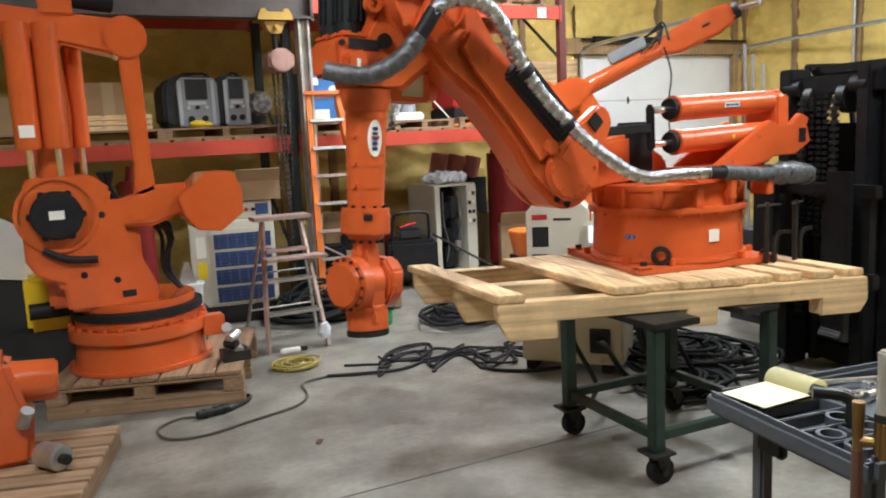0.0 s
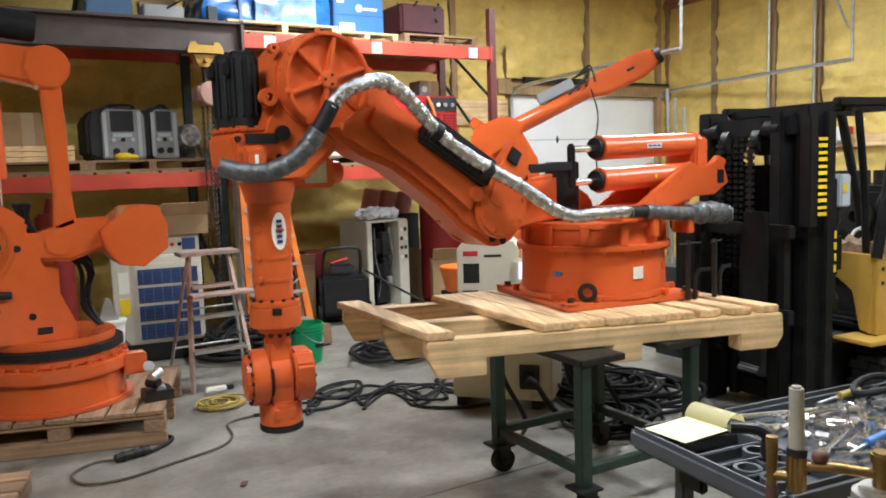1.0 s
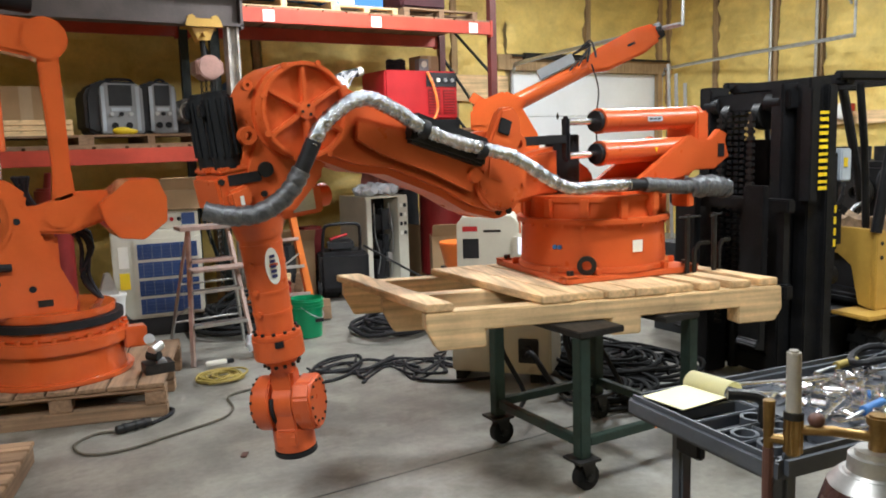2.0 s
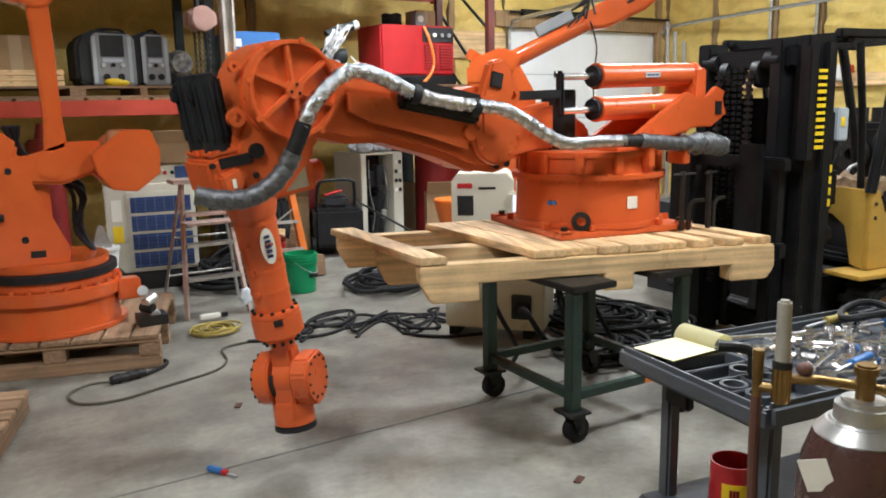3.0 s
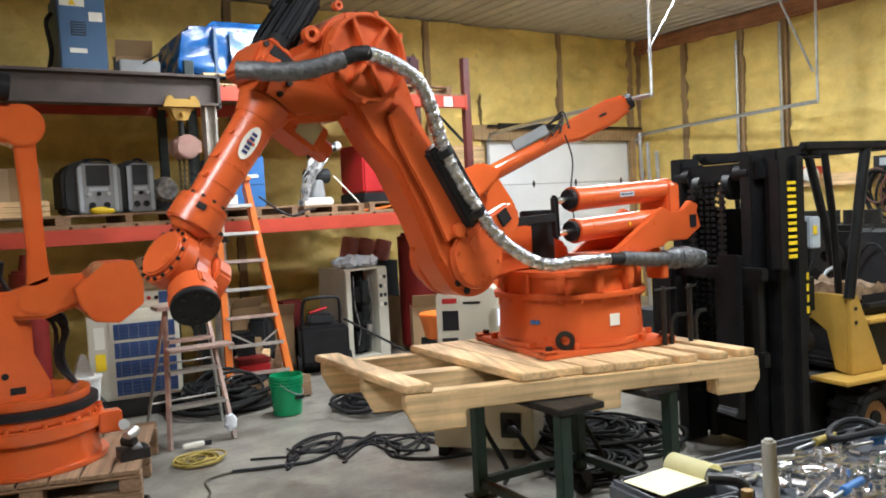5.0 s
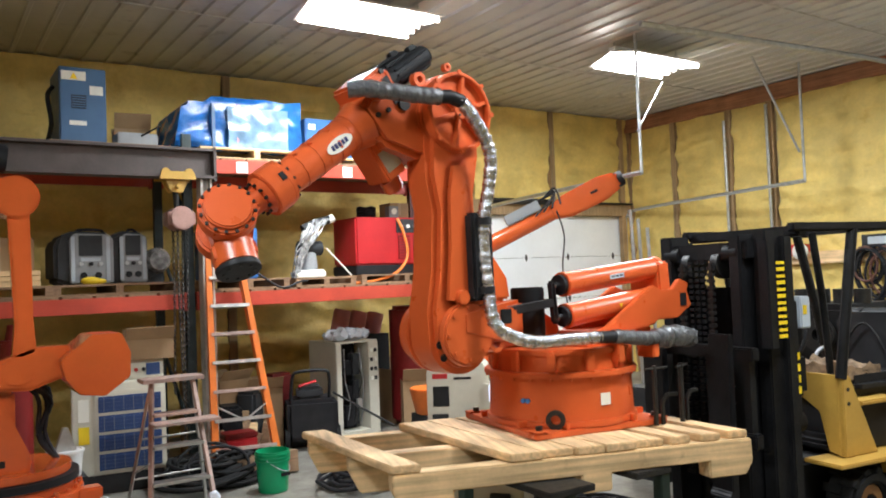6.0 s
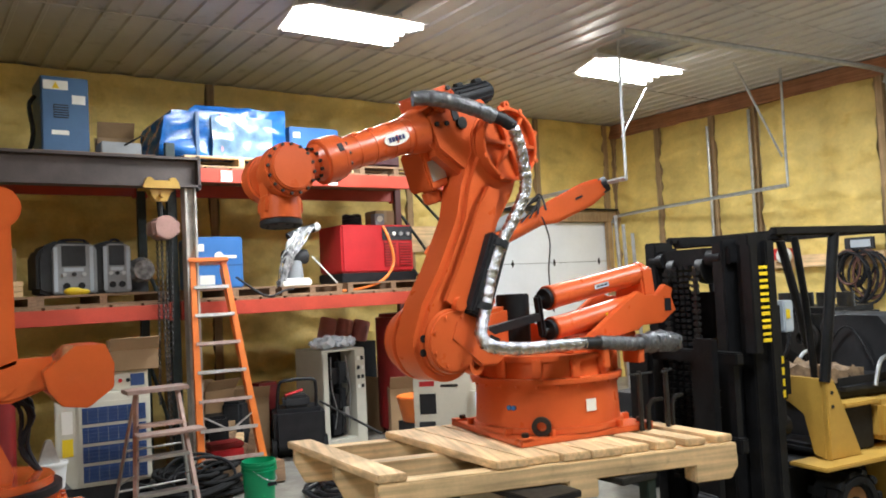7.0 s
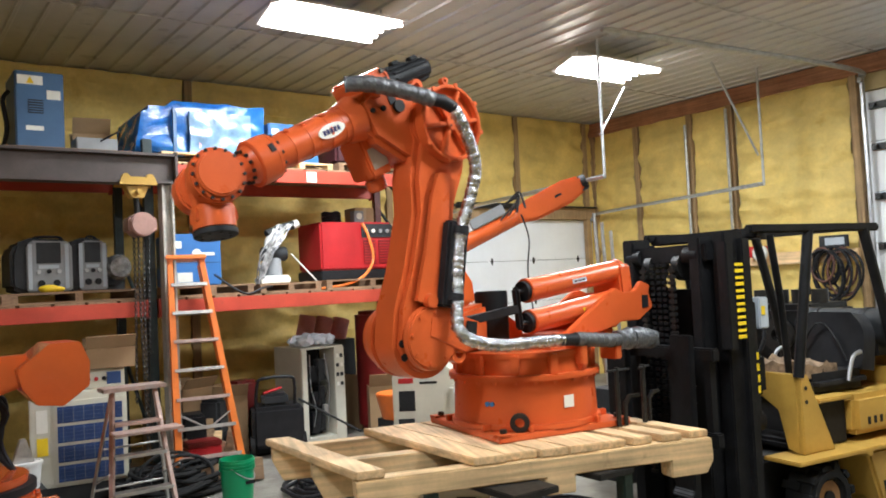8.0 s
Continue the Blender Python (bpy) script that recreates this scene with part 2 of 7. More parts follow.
def setting(name, bm, mat, label="", bevel=0.0):
    return tagged(part(name, bm, mat, None, label, bevel), kind="structure")


def B():
    return bmesh.new()


def words(name, text, size, mat, parent, m, squeeze=1.0, depth=0.002):
    cu = bpy.data.curves.new(name, "FONT")
    cu.body, cu.size, cu.extrude, cu.align_x, cu.align_y, cu.offset = text, size, depth, "CENTER", "CENTER", size * 0.02
    tmp = bpy.data.objects.new(name, cu)
    me = bpy.data.meshes.new_from_object(tmp)
    bpy.data.objects.remove(tmp)
    me.materials.append(mat)
    ob = new(name, me)
    ob.parent = parent
    ob.matrix_basis = m @ Matrix.Diagonal((squeeze, 1, 1, 1))
    return ob


# ---- the room ----
def build_room():
    bm = B()
    bx(bm, WALL_W - 1, WALL_S - 1, -0.2, WALL_E + 1, WALL_N + 1, 0)
    setting("floor", bm, CONCRETE, "grey stained concrete shop floor")
    # sawn joints
    bm = B()
    bx(bm, WALL_W, 3.222, 0.0, WALL_E, 3.232, 0.003)
    bx(bm, -0.6, WALL_S, 0.0, -0.585, WALL_N, 0.003)
    setting("floor_joint", bm, material("joint grime", (0.17, 0.165, 0.15), 0.7), "dark sawn joint in concrete floor")
    # ribbed tin ceiling, ribs running away from the north wall
    bm = B()
    pts, x = [], WALL_W - 0.5
    while x < WALL_E + 0.5:
        pts += [(x, CEIL), (x + 0.17, CEIL), (x + 0.182, CEIL - 0.02), (x + 0.215, CEIL - 0.02), (x + 0.227, CEIL)]
        x += 0.2275
    low = [bm.verts.new((px, WALL_S - 0.5, pz)) for px, pz in pts]
    far = [bm.verts.new((px, WALL_N + 0.3, pz)) for px, pz in pts]
    for i in range(len(pts) - 1):
        bm.faces.new((low[i], low[i + 1], far[i + 1], far[i]))
    bx(bm, WALL_W - 0.5, WALL_S - 0.5, CEIL + 0.01, WALL_E + 0.5, WALL_N + 0.3, CEIL + 0.2)
    for y in (7.05, 4.4, 1.7, -1.0):
        bx(bm, WALL_W, y, CEIL - 0.024, WALL_E, y + 0.02, CEIL - 0.012)
    setting("ceiling", bm, TIN, "ribbed grey sheet metal ceiling")

    # north wall: sprayed foam between studs
    def foam(name, x0, x1, z0, z1, place, seed, label):
        bm = B()
        nx, nz = max(2, int((x1 - x0) / 0.045)), max(2, int((z1 - z0) / 0.045))
        vs = []
        for i in range(nx + 1):
            row = []
            for k in range(nz + 1):
                u, w = x0 + (x1 - x0) * i / nx, z0 + (z1 - z0) * k / nz
                d = 0.07 * noise.noise((u * 1.4 + seed, w * 3.2, seed)) + 0.05 * noise.noise((u * 3.5, w * 8 + seed, 3.1)) + 0.03 * abs(noise.noise((u * 7 + seed, w * 13, 8.3))) + 0.05
                row.append(bm.verts.new(place(u, max(0.004, d), w)))
            vs.append(row)
        for i in range(nx):
            for k in range(nz):
                bm.faces.new((vs[i][k], vs[i + 1][k], vs[i + 1][k + 1], vs[i][k + 1]))
        bmesh.ops.recalc_face_normals(bm, faces=bm.faces)
        return part(name, bm, FOAM, None, label)

    bm = B()
    door_x0, door_x1, door_h = 6.75, 9.62, 2.53
    bx(bm, WALL_W - 0.2, WALL_N + 0.0, 0, door_x0, WALL_N + 0.2, CEIL)
    bx(bm, door_x0, WALL_N, door_h, door_x1, WALL_N + 0.2, CEIL)
    bx(bm, door_x1, WALL_N, 0, WALL_E + 0.2, WALL_N + 0.2, CEIL)
    wall = setting("wall_north", bm, PLAINWALL, "insulated wall with yellow spray foam between studs")
    north = lambda u, d, w: (u, WALL_N - d, w)
    for i, (a, b, z0) in enumerate(((-5, -2.3, 0), (-2.2, 0.2, 0), (0.3, 3.0, 0), (3.12, 5.7, 0), (5.8, 6.6, 0), (6.6, 8.05, 2.75), (8.15, 9.55, 2.75), (9.62, 9.8, 0))):
        p = foam("foam_panel", a, b, z0, CEIL - 0.02, north, i * 3.7, "lumpy yellow sprayed foam insulation")
        p.parent = wall
    for a in (-2.3, 0.2, 3.0, 5.7, 8.05, 9.55):
        bm = B()
        bx(bm, a + 0.01, WALL_N - 0.085, 0 if a < 6 or a > 9 else 2.73, a + 0.1, WALL_N + 0.001, CEIL - 0.025)
        part("stud", bm, STUD, wall, bevel=0.004)
    bm = B()
    bx(bm, 6.45, WALL_N - 0.1, 2.53, 9.75, WALL_N + 0.002, 2.74)
    part("door_header", bm, STUD, wall, "brown plank header over the overhead door", 0.004)
    bm = B()
    bx(bm, 5.0, WALL_N - 0.12, 2.1, 6.6, WALL_N - 0.01, 2.45)
    part("wall_plank", bm, PINE, wall, bevel=0.004)
    # overhead door in four sections
    door = thing("door_1", "closed white sectional overhead door with steel hinges", "overhead door", kind="structure")
    for k in range(4):
        bm = B()
        bx(bm, door_x0, WALL_N + 0.02, k * 0.632 + 0.003, door_x1, WALL_N + 0.07, (k + 1) * 0.632 - 0.003)
        part("door_section", bm, DOORWHITE, door, bevel=0.006)
    for k in range(1, 4):
        for x in (6.9, 7.58, 8.42, 9.4):
            bm = B()
            prof(bm, [(-0.022, 0), (0, -0.055), (0.022, 0), (0, 0.055)], WALL_N + 0.004, WALL_N + 0.021)
            bmesh.ops.translate(bm, verts=bm.verts, vec=(x, 0, k * 0.632))
            part("hinge", bm, DARKSTEEL, door)
    for x, xe, ye in ((door_x0 - 0.05, 6.277, 5.634), (door_x1 + 0.03, 9.057, 5.529)):
        bm = B()
        tube(bm, spline([(x, WALL_N - 0.06, 0), (x, WALL_N - 0.06, 2.3), (x, WALL_N - 0.12, 2.52), (x, WALL_N - 0.35, 2.62), (xe, ye, 2.66)], 6), 0.026, 6)
        part("door_track", bm, STEEL, door, "galvanised curved door track")
    bm = B()
    cy(bm, (door_x0 - 0.1, WALL_N - 0.16, 2.72), (door_x1 + 0.1, WALL_N - 0.16, 2.72), 0.016)
    cy(bm, (door_x0 + 0.1, WALL_N - 0.16, 2.72), (door_x0 + 1.2, WALL_N - 0.16, 2.72), 0.045)
    part("torsion_shaft", bm, DARKSTEEL, door)

    # east wall, with a second overhead door
    bm = B()
    bx(bm, WALL_E, 4.66, 0, WALL_E + 0.2, WALL_N + 0.2, CEIL)
    bx(bm, WALL_E, 1.2, 3.7, WALL_E + 0.2, 4.66, CEIL)
    bx(bm, WALL_E, WALL_S - 0.2, 0, WALL_E + 0.2, 1.2, CEIL)
    wall = setting("wall_east", bm, PLAINWALL, "insulated wall with yellow foam and wooden top beam")
    east = lambda u, d, w: (WALL_E - d, u, w)
    for i, (a, b) in enumerate(((-4.5, -1.5), (-1.4, 1.0), (4.78, 6.35), (6.5, 7.05), (7.16, 8.05), (8.16, 9.0))):
        p = foam("foam_panel", a, b, 0, CEIL - 0.24, east, 40 + i * 5.1, "lumpy yellow sprayed foam insulation")
        p.parent = wall
    for a in (-1.5, 1.0, 4.66, 6.38, 7.05, 8.05, 8.98):
        bm = B()
        bx(bm, WALL_E - 0.085, a + 0.01, 0, WALL_E + 0.001, a + 0.1, CEIL - 0.22)
        part("stud", bm, STUD, wall, bevel=0.004)
    bm = B()
    bx(bm, WALL_E - 0.1, WALL_S, CEIL - 0.24, WALL_E + 0.002, WALL_N, CEIL - 0.025)
    part("top_beam", bm, wood("reddish beam", (0.4, 0.18, 0.09), (0.2, 0.09, 0.05), "Y"), wall, "reddish wooden beam along the ceiling", 0.004)
    bm = B()
    bx(bm, WALL_E - 0.16, 4.75, 1.64, WALL_E - 0.08, 7.9, 1.8)
    part("wall_plank", bm, PINE_Y, wall, "bare plank screwed to the wall", 0.004)
    for y, dz in ((6.42, 0), (7.1, 0.1)):
        bm = B()
        cy(bm, (WALL_E - 0.17, y, 1.6), (WALL_E - 0.17, y, CEIL - 0.3 - dz), 0.022, n=10)
        part("conduit", bm, STEEL, wall, "galvanised conduit pipe")
    door = thing("door_2", "tall white overhead door with steel track and rollers", "overhead door", kind="structure")
    for k in range(6):
        bm = B()
        bx(bm, WALL_E + 0.03, 1.2, k * 0.615 + 0.003, WALL_E + 0.08, 4.66, (k + 1) * 0.615 - 0.003)
        part("door_section", bm, DOORWHITE, door, bevel=0.006)
    bm = B()
    tube(bm, spline([(WALL_E - 0.07, 4.6, 0), (WALL_E - 0.07, 4.6, 3.55), (WALL_E - 0.14, 4.6, 3.8), (WALL_E - 0.45, 4.6, 3.93), (5.664, 5.013, 3.95)], 6), 0.03, 6)
    part("door_track", bm, STEEL, door, "long galvanised overhead door track")
    for z in (1.2, 1.8, 2.4, 3.0, 3.5):
        bm = B()
        cy(bm, (WALL_E - 0.09, 4.5, z), (WALL_E - 0.02, 4.5, z), 0.03, n=12)
        bx(bm, WALL_E - 0.03, 4.3, z - 0.04, WALL_E + 0.029, 4.56, z + 0.04)
        part("roller", bm, DARKSTEEL, door)
    for nm, args in (("wall_south", (WALL_W - 0.2, WALL_S - 0.2, 0, WALL_E + 0.2, WALL_S, CEIL)), ("wall_west", (WALL_W - 0.2, WALL_S - 0.2, 0, WALL_W, WALL_N + 0.2, CEIL))):
        bm = B()
        bx(bm, *args)
        setting(nm, bm, FOAM, "yellow foam insulated wall")

    # hangers that carry the door tracks
    def hanger(points, label):
        t = thing("track_hanger", label, "bracket", group="door track hangers")
        for a, b, r in points:
            bm = B()
            cy(bm, a, b, r, n=8)
            part("strut", bm, STEEL, t)
    hanger((((6.277, 5.634, 2.66), (6.277, 5.634, 4.12), 0.017), ((6.244, 5.634, 3.088), (6.672, 5.634, 3.642), 0.01)), "galvanised struts hanging from the ceiling")
    hanger((((9.057, 5.529, 2.66), (9.057, 5.529, 4.12), 0.017), ((8.974, 5.529, 3.01), (8.2, 5.589, 4.1), 0.014)), "galvanised struts with diagonal brace from the ceiling")


def build_lights():
    tubes = glow("lamp tube", (1, 0.98, 0.94), 22)
    refl = material("fixture white enamel", (0.85, 0.85, 0.85), 0.3, vary=0.03)
    first = None
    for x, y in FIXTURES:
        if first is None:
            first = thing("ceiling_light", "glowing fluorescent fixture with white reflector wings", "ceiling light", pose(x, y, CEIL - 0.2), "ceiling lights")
            bm = B()
            for s in (-1, 1):
                v = [bm.verts.new(p) for p in ((-0.56, 0.02 * s, 0.06), (0.56, 0.02 * s, 0.06), (0.56, 0.34 * s, -0.02), (-0.56, 0.34 * s, -0.02),
                                               (-0.56, 0.02 * s, 0.075), (0.56, 0.02 * s, 0.075), (0.56, 0.345 * s, -0.005), (-0.56, 0.345 * s, -0.005))]
                for q in ((0, 1, 2, 3), (4, 7, 6, 5), (0, 4, 5, 1), (1, 5, 6, 2), (2, 6, 7, 3), (3, 7, 4, 0)):
                    bm.faces.new([v[i] for i in q])
            bmesh.ops.recalc_face_normals(bm, faces=bm.faces)
            part("reflector", bm, refl, first)
            for k in (-0.26, -0.16, -0.06, 0.06, 0.16, 0.26):
                bm = B()
                cy(bm, (-0.54, k, 0.02 - abs(k) * 0.2), (0.54, k, 0.02 - abs(k) * 0.2), 0.019, n=10)
                part("tube", bm, tubes, first)
            bm = B()
            bx(bm, -0.54, -0.05, 0.08, 0.54, 0.05, 0.12)
            part("ballast_box", bm, refl, first)
            for s in (-0.5, 0.5):
                bm = B()
                cy(bm, (s, 0, 0.11), (s, 0, 0.21), 0.008, n=6)
                part("hanging_rod", bm, STEEL, first)
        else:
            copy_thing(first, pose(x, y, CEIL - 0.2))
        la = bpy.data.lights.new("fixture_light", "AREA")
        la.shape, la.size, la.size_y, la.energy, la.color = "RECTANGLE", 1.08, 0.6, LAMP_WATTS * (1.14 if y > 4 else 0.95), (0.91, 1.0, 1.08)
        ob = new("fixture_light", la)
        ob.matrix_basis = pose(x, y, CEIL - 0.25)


build_room()
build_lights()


# ---- steel storage rack along the north wall ----
def build_rack():
    rack = thing("pallet_rack", "tall steel storage rack with red beams and dark perforated uprights", "storage rack", pose(0, 0, 0))
    for x in (-1.15, 2.06, 5.1):
        for y in (7.25, 8.3):
            bm = B()
            bx(bm, x - 0.04, y - 0.035, 0, x + 0.04, y + 0.035, 3.25 if x > 5 else 3.05)
            for k in range(38):
                bx(bm, x - 0.012, y - 0.037, 0.1 + k * 0.078, x + 0.012, y - 0.034, 0.13 + k * 0.078)
            part("upright", bm, UPRIGHT if x < 5 else RUSTRED, rack)
        for k in range(3):
            bm = B()
            cy(bm, (x, 7.28, 0.3 + k), (x, 8.28, 1.1 + k * 0.97), 0.018, n=6)
            part("brace", bm, UPRIGHT, rack)
    for x0, x1 in ((-1.1, 2.02), (2.1, 5.06)):
        for z in (1.53, 2.76):
            for y in (7.2, 8.34):
                if z > 2 and x0 < 0 and y < 8:
                    continue
                bm = B()
                bx(bm, x0, y - 0.03, z - 0.065, x1, y + 0.02, z + 0.065)
                bx(bm, x0, y - 0.036, z - 0.085, x0 + 0.03, y + 0.03, z + 0.085)
                bx(bm, x1 - 0.03, y - 0.036, z - 0.085, x1, y + 0.03, z + 0.085)
                part("beam", bm, RACKRED, rack, bevel=0.005)
            for k in range(12):
                w = (x1 - x0) / 12
                bm = B()
                bx(bm, x0 + k * w + 0.02, 7.18, z + 0.066, x0 + k * w + w * 0.97, 8.34, z + 0.084)
                part("deck_board", bm, OLDWOOD_Y, rack)
    for x in (2.5, 3.6, 4.75):
        bm = B()
        bx(bm, x, 7.164, 2.705, x + 0.11, 7.168, 2.81)
        part("tag", bm, PAPER, rack, "pale paper load tag")
    bm = B()
    cy(bm, (5.1, 8.3, 2.6), (5.95, 8.5, 1.7), 0.02, n=6)
    part("diagonal_brace", bm, UPRIGHT, rack)

    crane = thing("crane_beam", "grey-brown steel beam on a weathered column", "steel beam", pose(0, 0, 0))
    bm = B()
    bx(bm, -3.5, 7.0, 2.62, 2.26, 7.16, 2.645)
    bx(bm, -3.5, 7.0, 2.865, 2.26, 7.16, 2.89)
    bx(bm, -3.5, 7.07, 2.644, 2.26, 7.09, 2.866)
    bx(bm, 2.235, 7.0, 2.6, 2.262, 7.165, 2.905)
    part("beam", bm, GREYBEAM, crane, bevel=0.003)
    bm = B()
    for a in (2.12, 2.205):
        bx(bm, a, 7.03, 0.012, a + 0.02, 7.16, 2.62)
    bx(bm, 2.14, 7.085, 0.012, 2.206, 7.1, 2.62)
    bx(bm, 2.05, 6.98, 0, 2.3, 7.2, 0.014)
    part("column", bm, POST, crane, "weathered grey steel column", 0.003)

    hoist = thing("chain_hoist", "yellow trolley with dusty chain hoist hung from steel beam", "chain hoist", pose(1.91, 7.08, 2.62))
    bm = B()
    for s in (-1, 1):
        prof(bm, [(-0.16, -0.02), (0.16, -0.02), (0.14, 0.05), (-0.14, 0.05)], s * 0.1 - 0.008, s * 0.1 + 0.008)
        prof(bm, [(-0.1, -0.02), (0.1, -0.02), (0.05, -0.13), (-0.05, -0.13)], s * 0.06 - 0.006, s * 0.06 + 0.006)
        for x in (-0.1, 0.1):
            cy(bm, (x, s * 0.05, 0.045), (x, s * 0.105, 0.045), 0.035, n=14)
    cy(bm, (0, -0.13, -0.08), (0, 0.13, -0.08), 0.02)
    part("trolley", bm, YELLOW, hoist, "worn yellow trolley plates", 0.003)
    bm = B()
    cy(bm, (0, 0, -0.1), (0.01, 0, -0.28), 0.025, n=10)
    part("hook", bm, DARKSTEEL, hoist)
    bm = B()
    cy(bm, (0.02, -0.14, -0.36), (0.02, 0.1, -0.36), 0.105, n=24)
    bx(bm, -0.1, -0.12, -0.42, 0.14, 0.08, -0.3)
    part("hoist_body", bm, material("dusty red hoist", (0.42, 0.24, 0.2), 0.6, vary=0.2, dirt=(0.5, 0.42, 0.36), dirt_at=0.5), hoist, "dusty faded red hoist drum", 0.012)
    for k, (x, y, z0) in enumerate(((0.0, -0.06, -2.3), (0.05, 0.0, -2.2), (0.09, 0.03, -1.5), (-0.03, 0.05, -1.9))):
        bm = B()
        z, i = -0.46, 0
        while z > z0:
            ring(bm, (x + 0.012 * math.sin(z * 2 + k) + (0 if i % 2 else 0.006), y, z), (1, 0, 0) if i % 2 else (0, 1, 0), 0.016, 0.008, 0.008, 6)
            z -= 0.025
            i += 1
        part("chain", bm, DARKSTEEL, hoist)


# ---- the timber skid and the wheeled steel table under it ----
TOP = 0.86
PAL = pose(1.655, 2.955, 0, 0, 0, -18.5)
SKEW = -0.29  # the cross planks are nailed on out of square


def build_table():
    skid = thing("timber_skid", "heavy new pine skid with notched runners on steel table", "pallet", PAL)
    # runners
    for y, z0 in ((0.0, 0.73), (0.42, 0.73), (0.9, 0.73)):
        bm = B()
        mid = [(0.87, z0), (0.87, z0 - 0.08), (1.02, z0 - 0.08), (1.02, z0)] if y == 0 else []
        prof(bm, [(0.0, z0 + 0.02), (0.05, z0 - 0.08), (0.27, z0 - 0.08), (0.27, z0), *mid, (1.53, z0), (1.53, z0 - 0.08), (1.73, z0 - 0.08), (1.77, z0 - 0.02), (1.765, z0 + 0.09), (0.0, z0 + 0.09)], y, y + 0.1)
        bmesh.ops.translate(bm, verts=bm.verts, vec=(SKEW * y, 0, 0))
        part("runner", bm, PINE, skid, "squared pine runner with cut notches", 0.006)
    rnd = random.Random(4)
    x = 0.0
    for w, gap in ((0.13, 0.40), (0.16, 0.002), (0.16, 0.004), (0.14, 0.002), (0.16, 0.003), (0.15, 0.03), (0.11, 0.05), (0.11, 0.05), (0.14, 0.0)):
        bm = B()
        bx(bm, x + 0.002, 0.012 + rnd.uniform(-0.012, 0.012), 0.822, min(x + w, 1.765), 1.01 + rnd.uniform(-0.01, 0.02), TOP - rnd.uniform(0, 0.004))
        bmesh.ops.transform(bm, verts=bm.verts, matrix=Matrix(((1, SKEW, 0, 0), (0, 1, 0, 0), (0, 0, 1, 0), (0, 0, 0, 1))))
        part("deck_plank", bm, PINE_Y, skid, bevel=0.005)
        x += w + gap

    cart = thing("steel_table", "dark green welded steel table on black casters", "work table", pose(2.225, 2.60, 0, 0, 0, -2))
    W, D, H = 0.66, 0.67, 0.728
    bm = B()
    plate = [(-0.035, -0.035), (0.22, -0.035), (0.22, 0.21), (0.47, 0.21), (0.47, -0.035), (W + 0.035, -0.035), (W + 0.035, D + 0.035), (-0.035, D + 0.035)]
    prof(bm, plate, H - 0.03, H)
    bmesh.ops.transform(bm, verts=bm.verts, matrix=Matrix(((1, 0, 0, 0), (0, 0, 1, 0), (0, 1, 0, 0), (0, 0, 0, 1))))
    bmesh.ops.recalc_face_normals(bm, faces=bm.faces)
    part("tabletop", bm, DARKSTEEL, cart, "grimy dark steel top", 0.004)
    for x in (0, W):
        for y in (0, D):
            bm = B()
            bx(bm, x - 0.029, y - 0.029, 0.15, x + 0.029, y + 0.029, H - 0.03)
            part("leg", bm, GREENSTEEL, cart, bevel=0.004)
            wheel = part("caster", ring(B(), (x + 0.02, y - 0.022, 0.06), (0, 1, 0), 0.06, 0.02, 0.045, 24), RUBBER, cart, "worn black caster wheel")
            bm = B()
            prof(bm, [(-0.03, 0.145), (0.05, 0.145), (0.045, 0.05), (0.005, 0.05)], -0.035, -0.03)
            prof(bm, [(-0.03, 0.145), (0.05, 0.145), (0.045, 0.05), (0.005, 0.05)], 0.03, 0.035)
            bx(bm, -0.06, -0.06, 0.14, 0.06, 0.06, 0.152)
            cy(bm, (0.02, -0.04, 0.06), (0.02, 0.04, 0.06), 0.018, n=12)
            bmesh.ops.translate(bm, verts=bm.verts, vec=(x, y, 0))
            part("caster_fork", bm, DARKSTEEL, wheel)
    for a, b in (((0, 0), (W, 0)), ((0, D), (W, D)), ((0, 0), (0, D)), ((W, 0), (W, D))):
        bm = B()
        if a[0] == b[0]:
            bx(bm, a[0] - 0.02, 0.035, 0.2, a[0] + 0.02, D - 0.035, 0.24)
        else:
            bx(bm, 0.035, a[1] - 0.02, 0.2, W - 0.035, a[1] + 0.02, 0.24)
        part("rail", bm, GREENSTEEL, cart, bevel=0.003)
    bm = B()
    bx(bm, 0.42, -0.024, 0.203, 0.47, -0.021, 0.238)
    part("marker", bm, LADDER, cart, "orange tape mark")

    # two bar clamps standing on the skid
    clamp = thing("bar_clamp", "rusty dark steel screw clamp on the skid", "clamp", PAL @ pose(1.43, 0.3, TOP), "screw clamps")
    bm = B()
    cy(bm, (0, 0, 0), (0, 0, 0.3), 0.013, n=10)
    part("screw", bm, DARKSTEEL, clamp)
    bm = B()
    cy(bm, (-0.07, -0.03, 0.29), (0.09, 0.03, 0.285), 0.006, n=8)
    part("handle", bm, DARKSTEEL, clamp)
    bm = B()
    prof(bm, [(0.03, 0.0), (0.052, 0.0), (0.052, 0.11), (0.075, 0.14), (0.13, 0.14), (0.13, 0.16), (0.065, 0.16), (0.03, 0.12)], -0.008, 0.008)
    part("clamp_frame", bm, DARKSTEEL, clamp, bevel=0.004)
    copy_thing(clamp, PAL @ pose(1.6, 0.33, TOP, 0, 0, 20))


# ---- the moving robot ----
BASE = pose(2.872, 3.236, TOP, 0, 0, 177)
A1, Z2, L1, A3, L2 = 0.771, 0.527, 1.032, 0.192, 1.174
SLEW = pose(0, 0, 0, 0, 0, 7)
REAR = (-0.80, 0.715)
